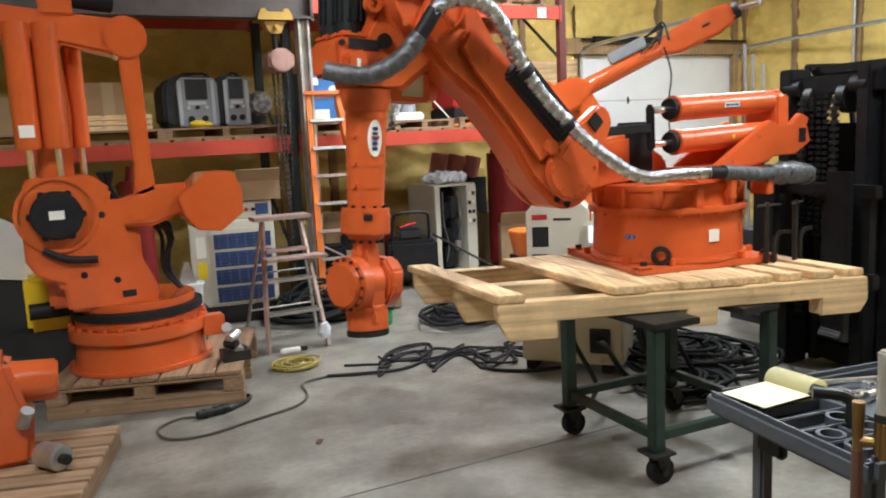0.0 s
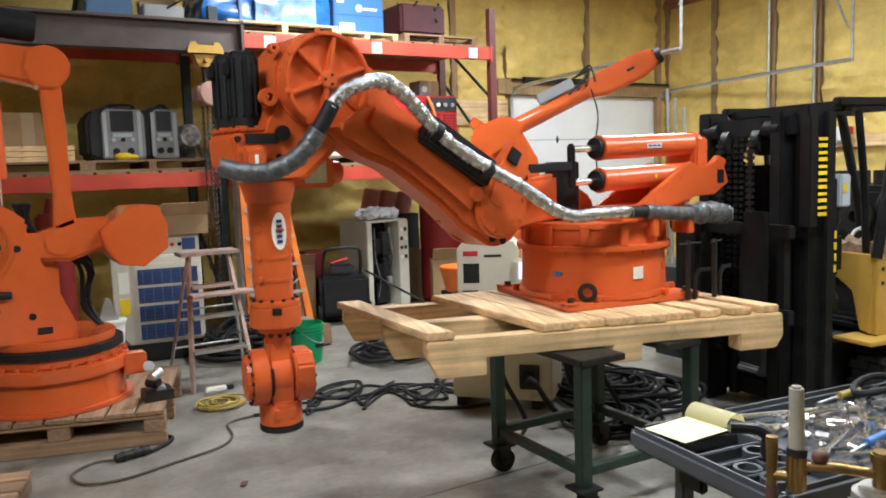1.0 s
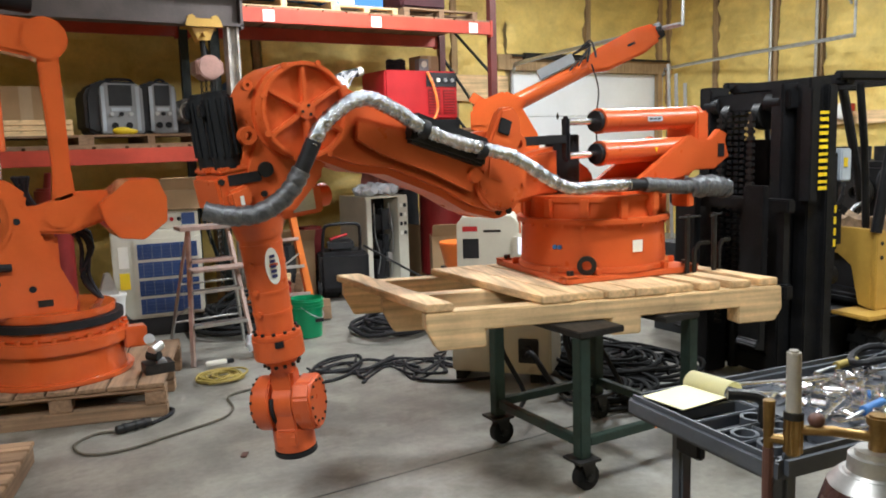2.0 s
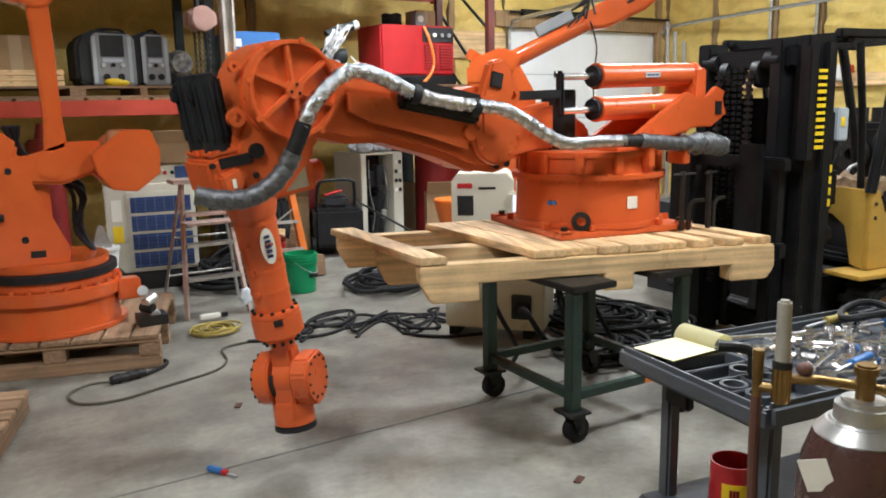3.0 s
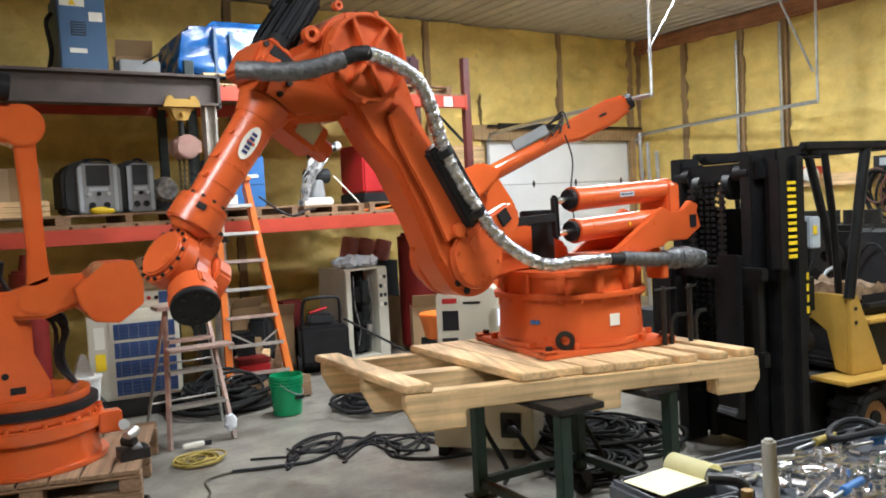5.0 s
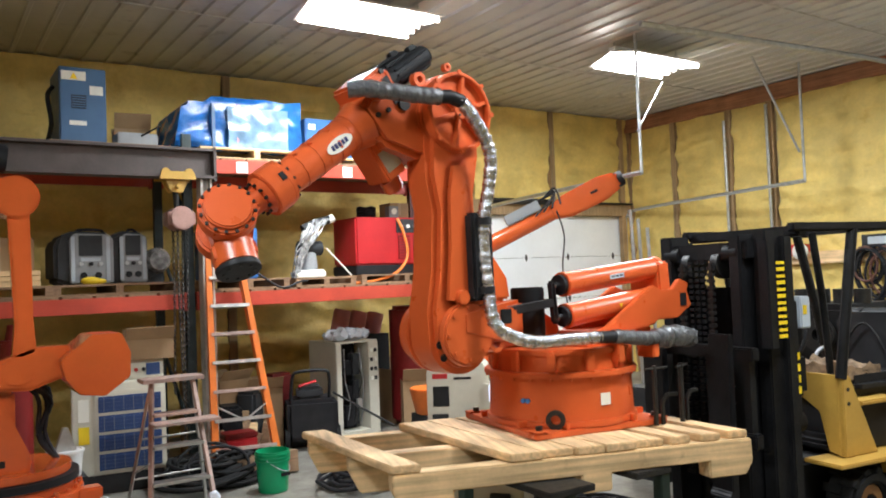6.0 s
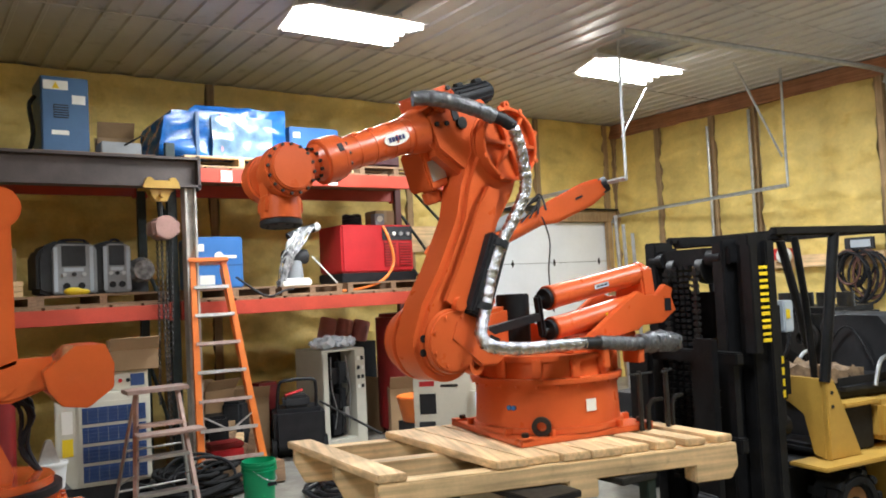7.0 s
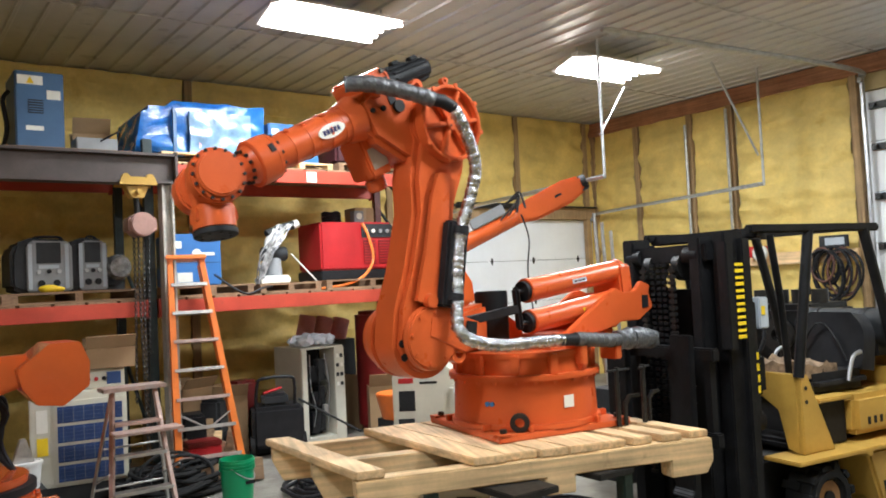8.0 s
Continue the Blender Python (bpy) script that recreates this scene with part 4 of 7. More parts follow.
    tool = part("tool_mount", bm, ORANGE, rob, "orange tool mount", 0.006)
    bm = B()
    cy(bm, (0.198, 0, 0), (0.222, 0, 0), 0.089, n=36)
    face = part("tool_flange", bm, BLACK, tool, "black tool flange", 0.003)
    bolt_set(DARKSTEEL, face, (0.222, 0, 0), (1, 0, 0), 0.06, 8, 0.007, 0.004)
    bolt_set(DARKSTEEL, tool, (0.12, 0, 0), (-1, 0, 0), 0.078, 10, 0.007, 0.006)

    MOVERS.update(lower=lower, fore=fore, wrist=wrist, tool=tool, rods=rods, barrel=barrel)

    # hose in short rigid links
    lengths = []
    for t, *j in JOINTS:
        m = joint_poses(*j)
        pts = even(hose_points(m[0], m[1], (j[1] + 100) / 80), HOSE_N)
        lengths.append(max((b - a).length for a, b in zip(pts, pts[1:])))
    size = max(lengths) * 1.25
    MOVERS["hose"] = []
    meshes = {}
    for i in range(HOSE_N):
        f = i / HOSE_N
        kind = "wrap" if f < 0.24 or f > 0.86 else ("tape" if 0.24 <= f < 0.265 or 0.83 < f <= 0.86 else "foil")
        fat = 0.052 if f < 0.12 else (0.037 if kind == "wrap" else 0.031)
        mat = {"wrap": TAPE, "tape": BLACK, "foil": FOIL}[kind]
        v = (i * 5) % 7
        if (kind, fat, v) not in meshes:
            bm = B()
            n = 7
            tube(bm, [(0, 0, size * (k / n - 0.5)) for k in range(n + 1)], fat, 12, (0.2 if fat > 0.05 else (0.08 if kind == "wrap" else 0.1)) if kind != "tape" else 0.02, seed=v + 7)
            me = mesh_of("hose_link", bm, 0, 60)
            me.materials.append(mat)
            meshes[(kind, fat, v)] = me
        ob = new("hose_link", meshes[(kind, fat, v)])
        ob.parent = rob
        MOVERS["hose"].append(ob)
    return rob


def motions():
    """The robot swings: shoulder, elbow, wrist roll and tool bend, with its balancers and hose."""
    rows = {k: [] for k in ("lower", "fore", "wrist", "tool", "rods", "barrel")}
    links = [[] for _ in range(HOSE_N)]
    for t, *j in JOINTS:
        m = joint_poses(*j)
        for k, p in zip(("lower", "fore", "wrist", "tool", "rods", "barrel"), m):
            rows[k].append((t, p))
        pts = even(hose_points(m[0], m[1], (j[1] + 100) / 80), HOSE_N)
        side = Vector((0, 1, 0))
        for i in range(HOSE_N):
            z = (pts[i + 1] - pts[i]).normalized()
            x = (side - z * side.dot(z)).normalized()
            if i > HOSE_N * 0.8:
                x = ((side - z * side.dot(z)) + 0.001 * Vector((1, 0, 0))).normalized()
            side = x
            y = z.cross(x)
            mm = Matrix((x, y, z)).transposed().to_4x4()
            mm.translation = (pts[i] + pts[i + 1]) / 2
            links[i].append((t, mm))
    for k, r in rows.items():
        walk(MOVERS[k], r)
    for ob, r in zip(MOVERS["hose"], links):
        walk(ob, r)


build_rack()
build_table()
build_robot()


# ---- things on and under the rack ----
DECK1, DECK2 = 1.616, 2.846


def small_pallet(x0, x1, y0, y1, z, mat=OLDWOOD, h=0.1, label="weathered wooden pallet on the rack"):
    p = thing("wooden_pallet", label, "pallet", pose(x0, y0, z), "storage pallets")
    w, d = x1 - x0, y1 - y0
    for x in (0, w / 2 - 0.03, w - 0.06):
        part("runner", bx(B(), x, 0, 0.018, x + 0.06, d, h - 0.018), OLDWOOD_Y if mat is OLDWOOD else PINE_Y, p)
    for k in range(4):
        y = (d - 0.09) * k / 3
        part("deck_slat", bx(B(), -0.005, y, h - 0.018, w + 0.005, y + 0.09, h), mat, p)
    for k in (0, 1):
        part("base_slat", bx(B(), 0, (d - 0.08) * k, 0, w, (d - 0.08) * k + 0.08, 0.018), mat, p)
    return z + h


def carton(x, y, z, w, d, h, turn=0, open_top=False, label="plain brown cardboard carton with packing tape"):
    t = thing("carton", label, "box", pose(x, y, z, 0, 0, turn), "cardboard cartons")
    bm = B()
    if open_top:
        th = 0.006
        bx(bm, 0, 0, 0, w, th, h), bx(bm, 0, d - th, 0, w, d, h), bx(bm, 0, th, 0, th, d - th, h), bx(bm, w - th, th, 0, w, d - th, h), bx(bm, th, th, 0, w - th, d - th, th)
    else:
        bx(bm, 0, 0, 0, w, d, h)
    part("box_body", bm, CARD, t, bevel=0.004)
    if open_top:
        for m, ln in ((pose(w / 2, 0, h, 40), w), (pose(w / 2, d, h, -60), w)):
            part("flap", bx(B(), -ln / 2, -0.003, 0, ln / 2, 0.003, d * 0.45, m), CARD, t)
    else:
        part("tape", bx(B(), w * 0.42, -0.002, h * 0.25, w * 0.58, 0.0, h), PACKTAPE, t, "strip of tan packing tape")
    return t


def build_shelf_goods():
    z = small_pallet(0.95, 1.95, 7.3, 8.2, DECK2, h=0.1)
    t = thing("power_cabinet", "dull blue steel power cabinet with labels on a pallet", "cabinet", pose(1.06, 7.55, z))
    part("body", bx(B(), 0, 0, 0, 0.39, 0.5, 0.7), BLUE_DULL, t, bevel=0.008)
    part("front_panel", bx(B(), 0.01, -0.01, 0.01, 0.38, 0.0, 0.69), BLUE_DULL, t, bevel=0.003)
    part("warning_label", bx(B(), 0.02, -0.014, 0.58, 0.22, -0.01, 0.66), PAPER, t)
    bm = prof(B(), [(0.09, 0.59), (0.15, 0.59), (0.12, 0.65)], -0.018, -0.014)
    part("warning_sign", bm, BRIGHTYELLOW, t, "yellow warning triangle")
    part("label_plate", bx(B(), 0.25, -0.014, 0.46, 0.36, -0.01, 0.54), PAPER, t)
    vent = part("vent", bx(B(), 0.1, -0.013, 0.33, 0.22, -0.01, 0.45), DARKMACHINE, t)
    for k in range(5):
        part("vent_slat", bx(B(), 0.105, -0.019, 0.34 + k * 0.022, 0.215, -0.013, 0.35 + k * 0.022), BLUE_DULL, vent)
    part("name_strip", bx(B(), 0.08, -0.014, 0.18, 0.22, -0.01, 0.22), PAPER, t)
    bm = tube(B(), spline([(-0.02, 0.2, 0.55), (-0.07, 0.15, 0.45), (-0.05, 0.1, 0.2), (-0.08, 0.2, 0.02)], 6), 0.02, 8)
    part("cable", bm, BLACK, t)
    carton(1.55, 7.75, z, 0.32, 0.35, 0.22, -8, True, "opened brown carton with dark contents")
    t = thing("grey_device", "small grey electrical box with loose cable", "box", pose(1.52, 7.45, z))
    part("body", bx(B(), 0, 0, 0, 0.35, 0.22, 0.13), GREYMACHINE, t, bevel=0.01)
    part("cable", tube(B(), spline([(0.2, 0.0, 0.1), (0.3, -0.04, 0.16), (0.38, 0.05, 0.2), (0.36, 0.1, 0.05)], 6), 0.008, 6), BLACK, t)

    z = small_pallet(2.2, 3.28, 7.25, 8.25, DECK2, PINE, 0.11, "pale new pallet on the rack")
    t = thing("wrapped_crate", "machine crate under blue tarpaulin and clear film", "crate", pose(2.15, 7.35, z))
    bm = B()
    bx(bm, 0.0, 0.02, 0, 1.06, 0.8, 0.5)
    bmesh.ops.subdivide_edges(bm, edges=bm.edges, cuts=14, use_grid_fill=True)
    for v in bm.verts:
        p = v.co
        k = noise.noise((p.x * 5, p.y * 5, p.z * 6)) * 0.05 + noise.noise((p.x * 14, p.y * 12, p.z * 14)) * 0.02
        edge = max(0, 0.5 - p.z) * 0.1
        v.co += Vector(((p.x - 0.53) * 0.06 + k * 0.7 - (0.13 if p.x < 0.2 and p.z < 0.45 else 0) * (1 - p.z * 1.2), (p.y - 0.4) * 0.05 + k, k * 0.8 - (0.14 if p.x < 0.15 else 0.0) * p.z))
    part("tarp", bm, TARP, t, "glossy crumpled blue tarpaulin")
    bm = B()
    bx(bm, 0.33, -0.03, 0.0, 0.93, 0.0, 0.4)
    bmesh.ops.subdivide_edges(bm, edges=bm.edges, cuts=12, use_grid_fill=True)
    for v in bm.verts:
        v.co.y += noise.noise((v.co.x * 11, v.co.z * 9, 2)) * 0.025 - 0.02
    part("film", bm, TARPCLEAR, t, "shiny clear film over the front")
    for x in (0.18, 0.42):
        part("crate_post", bx(B(), x, -0.04, 0, x + 0.03, -0.012, 0.42), PINKROLL if x > 0.3 else BLUE_DULL, t)

    z = small_pallet(3.3, 4.0, 7.35, 8.2, DECK2, PINE, 0.09, "pale new pallet on the rack")
    blue_machine(3.36, 7.5, z, 0.56, 0.6, 0.42)
    z = small_pallet(4.05, 4.95, 7.3, 8.2, DECK2)
    t = thing("dark_welder", "dark maroon engine welder under loose cables", "welder", pose(4.1, 7.45, z))
    part("body", bx(B(), 0, 0, 0.02, 0.55, 0.6, 0.34), material("maroon casing", (0.07, 0.015, 0.02), 0.45), t, bevel=0.03)
    for k in range(6):
        r = random.Random(k)
        pts = [(0.05 + 0.1 * k + r.uniform(-0.05, 0.05), r.uniform(-0.05, 0.3), 0.35 - 0.25 * abs(math.sin(a * 1.3 + k)) + r.uniform(0, 0.06)) for a in range(5)]
        part("cable", tube(B(), spline(pts, 5), 0.011, 6), BLACK, t)

    # lower deck
    z = small_pallet(0.95, 2.0, 7.3, 8.2, DECK1)
    for k, (x, w, label) in enumerate(((1.08, 0.4, "grey and black welding power source with control panel"), (1.5, 0.27, "grey wire feeder with dial panel"))):
        t = thing("welding_machine", label, "welding machine", pose(x, 7.5, z), "welding machines")
        bm = prof(B(), [(0, 0.0), (w, 0.0), (w, 0.4), (w - 0.03, 0.46), (0.06, 0.475), (-0.05, 0.43), (-0.09, 0.34), (-0.09, 0.04)], 0.03, 0.6)
        part("casing", bm, DARKMACHINE, t, "dark rounded casing", 0.03)
        face = part("front_panel", prof(B(), [(0.03, 0.01), (w - 0.01, 0.01), (w - 0.01, 0.39), (w - 0.04, 0.44), (0.07, 0.45), (0.03, 0.4)], 0.0, 0.03), GREYMACHINE, t, "grey front panel", 0.01)
        part("display", bx(B(), w * 0.26, -0.006, 0.25, w * 0.74, 0.0, 0.43), DARKMACHINE, face)
        for sx in (0.14, 0.86):
            part("side_strip", bx(B(), w * sx - 0.016, -0.005, 0.03, w * sx + 0.016, 0.0, 0.42), PANELGREY, face, "pale grey edge strip", 0.002)
        part("print_block", bx(B(), w * 0.3, -0.004, 0.205, w * 0.7, 0.0, 0.235), PANELGREY, face)
        for i in range(3):
            part("knob", cy(B(), (w * (0.3 + 0.2 * i), -0.02, 0.18), (w * (0.3 + 0.2 * i), 0.0, 0.18), 0.018, n=14), BLACK if i % 2 else STEEL, face)
        for i in range(2):
            part("socket", cy(B(), (w * (0.35 + 0.3 * i), -0.015, 0.08), (w * (0.35 + 0.3 * i), 0.0, 0.08), 0.028, n=14), BLACK, face)
        part("handle", tube(B(), spline([(0.1, 0.1, 0.45), (0.12, 0.12, 0.485), (w - 0.1, 0.12, 0.485), (w - 0.07, 0.1, 0.45)], 4), 0.012, 8), BLACK, t)
    t = thing("yellow_gloves", "crumpled yellow work gloves on the pallet", "gloves", pose(1.2, 7.36, z))
    bm = ball(B(), (0.06, 0.04, 0.03), 0.06, 1.4, 0.8, 0.6, 8)
    ball(bm, (0.13, 0.03, 0.025), 0.04, 1.4, 0.7, 0.6, 8)
    part("glove", bm, BRIGHTYELLOW, t)
    t = thing("electric_motor", "black dusty electric motor on the pallet", "motor", pose(1.86, 7.55, z))
    part("casing", cy(B(), (-0.05, 0.0, 0.17), (-0.05, 0.35, 0.17), 0.13, n=24), DARKMACHINE, t, bevel=0.01)
    part("foot", bx(B(), -0.16, 0.05, 0, 0.06, 0.3, 0.06), DARKMACHINE, t)
    part("bell", cy(B(), (0.0, -0.1, 0.2), (0.0, 0.0, 0.2), 0.09, 0.12, 24), CLEAR, t, "cloudy plastic shroud")
    z = small_pallet(-0.6, 0.95, 7.3, 8.2, DECK1)
    for k in range(3):
        t = thing("board_stack", "stack of pale sawn boards on the pallet", "boards", pose(0.25, 7.4, z + k * 0.045), "loose boards")
        part("board", bx(B(), 0, 0, 0, 0.62, 0.16, 0.04), PINE, t, bevel=0.003)
    carton(0.25, 7.62, z, 0.6, 0.45, 0.42)
    carton(-0.45, 7.5, z, 0.6, 0.45, 0.3)
    z = small_pallet(2.25, 3.05, 7.3, 8.2, DECK1)
    blue_machine(2.33, 7.5, z, 0.48, 0.5, 0.5)
    t = thing("loose_cable", "black cable trailing over the pallet edge", "cable", pose(2.85, 7.2, DECK1))
    part("cable", tube(B(), spline([(-0.15, 0.2, 0.2), (0.0, 0.05, 0.05), (0.1, -0.02, 0.0), (0.25, 0.0, 0.05), (0.38, 0.08, 0.06)], 6), 0.012, 6), BLACK, t)
    z = small_pallet(3.12, 3.78, 7.3, 8.2, DECK1, OLDWOOD, 0.09)
    wrapped_robot(3.3, 7.5, z)
    z = small_pallet(3.85, 4.95, 7.3, 8.2, DECK1)
    t = thing("red_welder", "red engine-driven welder with black base and orange hose", "welder", pose(3.9, 7.5, z, 0, 0, 0))
    part("body", bx(B(), 0, 0, 0.1, 0.9, 0.55, 0.62), RED, t, bevel=0.02)
    part("base", bx(B(), -0.01, -0.01, 0, 0.92, 0.56, 0.1), BLACK, t, bevel=0.01)
    face = part("control_panel", bx(B(), 0.5, -0.012, 0.45, 0.88, 0.0, 0.6), DARKMACHINE, t)
    for k in range(4):
        part("control", cy(B(), (0.55 + k * 0.09, -0.03, 0.52), (0.55 + k * 0.09, -0.012, 0.52), 0.022, n=12), PAPER if k == 1 else STEEL, face)
    for x0 in (0.52, 0.71):
        g = part("grille", bx(B(), x0, -0.008, 0.16, x0 + 0.15, 0.0, 0.42), DARKRED, t)
        for k in range(8):
            part("slat", bx(B(), x0 + 0.005, -0.016, 0.175 + k * 0.03, x0 + 0.145, -0.008, 0.187 + k * 0.03), RED, g)
    part("hose", tube(B(), spline([(0.5, -0.03, 0.6), (0.53, -0.1, 0.45), (0.55, -0.14, 0.2), (0.4, -0.17, 0.02), (0.15, -0.17, -0.06), (-0.1, -0.15, -0.085)], 7), 0.016, 8), LADDER, t, "orange rubber hose")
    t = thing("cable_heap", "coil of dark cable on red welder", "cable", pose(4.05, 7.65, z + 0.62))
    for k in range(5):
        r = random.Random(k + 20)
        pts = [(0.12 + 0.1 * math.cos(a), 0.1 + 0.09 * math.sin(a), 0.02 + 0.022 * k + r.uniform(0, 0.02)) for a in [i * 0.7 for i in range(10)]]
        part("loop", tube(B(), spline(pts, 3), 0.014, 6), BLACK, t)
    carton(4.45, 7.7, z + 0.62, 0.24, 0.25, 0.18)
    t = thing("meter_box", "small grey meter box on red welder", "box", pose(4.35, 7.55, z + 0.62))
    part("body", bx(B(), 0, 0, 0, 0.12, 0.1, 0.13), GREYMACHINE, t, bevel=0.006)
    part("dial", cy(B(), (0.06, -0.008, 0.07), (0.06, 0, 0.07), 0.035, n=16), PAPER, t)


def blue_machine(x, y, z, w, d, h):
    t = thing("blue_welder", "bright blue welder cabinet with white mark", "welder", pose(x, y, z), "blue welders")
    part("body", bx(B(), 0, 0, 0, w, d, h), BLUE, t, bevel=0.012)
    mark = part("mark_disc", cy(B(), (w * 0.5, -0.006, h * 0.62), (w * 0.5, 0.0, h * 0.62), h * 0.09, n=20), PAPER, t, "white round mark")
    part("mark_bar", bx(B(), w * 0.58, -0.006, h * 0.58, w * 0.86, 0.0, h * 0.64), PAPER, t)
    part("label_plate", bx(B(), w * 0.06, -0.005, h * 0.72, w * 0.2, 0, h * 0.86), PAPER, t)
    part("lower_plate", bx(B(), w * 0.1, -0.005, h * 0.08, w * 0.4, 0, h * 0.26), PAPER, t)
    part("seam", bx(B(), 0.0, -0.003, h * 0.44, w, 0.0, h * 0.45), DARKMACHINE, t)


def wrapped_robot(x, y, z):
    t = thing("wrapped_robot", "small white robot arm wrapped in clear film", "robot arm", pose(x, y, z))
    part("base", bx(B(), -0.1, -0.1, 0, 0.2, 0.15, 0.08), WHITE, t, bevel=0.02)
    part("column", cy(B(), (0.05, 0.02, 0.08), (0.06, 0.02, 0.26), 0.1, 0.075, 24), GREYMACHINE, t, bevel=0.008)
    part("shoulder", cy(B(), (-0.06, 0.02, 0.3), (0.2, 0.02, 0.3), 0.075, n=24), DARKMACHINE, t, bevel=0.01)
    part("upper_arm", tube(B(), [(0.0, 0.0, 0.3), (0.02, 0.0, 0.42), (0.1, 0.0, 0.53)], 0.055, 14), WHITE, t)
    part("forearm", tube(B(), [(0.0, 0.02, 0.5), (0.14, 0.02, 0.56), (0.3, 0.02, 0.6)], 0.045, 14), DARKMACHINE, t)
    part("wrist", cy(B(), (0.28, 0.02, 0.59), (0.35, 0.02, 0.62), 0.045, n=18), WHITE, t, bevel=0.008)
    for k in range(14):
        r = random.Random(k)
        a = [(-0.16 + r.uniform(-0.04, 0.1), -0.1 + r.uniform(-0.03, 0.03), 0.0), (-0.1 + r.uniform(-0.05, 0.1), -0.11, 0.25), (r.uniform(-0.03, 0.12), -0.1, 0.42), (0.1 + r.uniform(0, 0.2), -0.06, 0.6)]
        part("film_fold", tube(B(), spline(a, 5), 0.008, 6, 0.4, k), CLEAR, t)
    part("drip_tray", bx(B(), -0.15, -0.16, 0, 0.16, -0.1, 0.05), PAPER, t, bevel=0.008)
    part("tie", tube(B(), spline([(0.25, 0.0, 0.3), (0.4, -0.05, 0.12), (0.5, -0.06, 0.01)], 5), 0.008, 6), PAPER, t)


def build_floor_goods():
    # orange fibreglass step ladder, folded, standing in front of the rack
    t = thing("step_ladder", "folded orange fibreglass step ladder with aluminium treads", "ladder", pose(2.11, 6.78, 0.19, -8.5, 0, -9))
    part("foot_block", bx(B(), -0.08, -0.1, -0.19, 0.68, 0.22, -0.01), OLDWOOD, t, "old plank block under the ladder")
    Hh, wb, wt = 1.79, 0.53, 0.27
    for s in (0, 1):
        x0, x1 = (0, 0.02) if not s else (wb, wt + 0.02)
        bm = B()
        prof(bm, [(x0 - 0.03, 0), (x0 + 0.03, 0), (x1 + 0.025, Hh), (x1 - 0.025, Hh)], 0, 0.07)
        part("rail", bm, LADDER, t, "orange fibreglass rail", 0.004)
        bm = B()
        prof(bm, [(x0 - 0.02, 0), (x0 + 0.02, 0), (x1 + 0.02, Hh - 0.05), (x1 - 0.02, Hh - 0.05)], 0.09, 0.13)
        part("rear_rail", bm, LADDER, t)
    for k in range(7):
        z = 0.04 + k * 0.25
        f = z / Hh
        a, b = 0.02 * f, wb + (wt + 0.02 - wb) * f
        part("tread", bx(B(), a, -0.015, z, b, 0.075, z + 0.03), ALU_PINK if k in (0, 2, 4) else ALU, t, "dusty aluminium tread", 0.003)
    part("ladder_top", bx(B(), -0.02, -0.03, Hh - 0.01, wt + 0.06, 0.14, Hh + 0.03), LADDER, t, "orange plastic top cap", 0.008)
    for s in (0.04, 0.45):
        part("knee_brace", cy(B(), (s, 0.0, 0.42), (0.26, 0.0, 0.29), 0.008, n=6), ALU, t)

    # small aluminium step ladder, open
    t = thing("aluminium_ladder", "small paint-stained aluminium step ladder standing open", "ladder", pose(1.32, 5.75, 0, 0, 0, 0))
    apex = [(0.1, 0.3, 0.98), (0.39, 0.28, 0.98)]
    feet = [(0.0, 0.0, 0), (0.46, -0.02, 0), (-0.05, 0.52, 0), (0.55, 0.55, 0)]
    for k, f in enumerate(feet):
        a = apex[k % 2]
        bm = B()
        tube(bm, [f, a], 0.02 if k < 2 else 0.014, 4)
        part("leg", bm, ALU if k > 1 else ALU_PINK, t)
    part("top_step", bx(B(), 0.02, 0.2, 0.97, 0.46, 0.4, 1.0), ALU_PINK, t, "pink-stained top step", 0.004)
    for z in (0.28, 0.52, 0.74):
        f = z / 0.98
        part("tread", bx(B(), 0.1 * f + 0.01, 0.3 * f - 0.05, z - 0.012, 0.46 - 0.07 * f, 0.3 * f + 0.05, z + 0.012), ALU_PINK if z > 0.7 else ALU, t, bevel=0.003)
    part("bucket_shelf", bx(B(), 0.05, 0.02, 0.68, 0.52, 0.2, 0.7), ALU_PINK, t, bevel=0.004)
    for z in (0.25, 0.55):
        part("rear_bar", cy(B(), (-0.04 + 0.14 * z, 0.52 - 0.22 * z, z), (0.54 - 0.15 * z, 0.55 - 0.27 * z, z), 0.008, n=6), ALU, t)
    for x in (-0.0, 0.48):
        part("spreader", cy(B(), (x + 0.03, 0.12, 0.42), (x, 0.45, 0.3), 0.007, n=6), ALU, t)
    t = thing("plastic_bag", "small crumpled white plastic bag hung on ladder", "bag", pose(1.76, 5.74, 0.06))
    bm = ball(B(), (0, 0, 0.06), 0.06, 0.8, 0.6, 1.1, 8)
    for v in bm.verts:
        v.co += Vector((noise.noise(v.co * 30), noise.noise(v.co * 28 + Vector((3, 0, 0))), noise.noise(v.co * 25))) * 0.02
    part("bag", bm, CLOTH, t)

    # beige cooling cabinet with blue louvres
    t = thing("cooling_cabinet", "beige cooling cabinet with four blue louvred vents", "cabinet", pose(1.02, 7.0, 0, 0, 0, -9))
    w, h = 0.72, 0.74
    part("leg_frame", bx(B(), 0.02, 0.03, 0, w - 0.02, 0.5, 0.16), DARKMACHINE, t)
    part("body", bx(B(), 0, 0.0, 0.16, w, 0.55, 0.16 + h), BEIGE, t, bevel=0.01)
    vent = part("vent_frame", bx(B(), 0.17, -0.015, 0.18, w - 0.015, 0.0, 0.16 + h - 0.06), BEIGE, t, bevel=0.005)
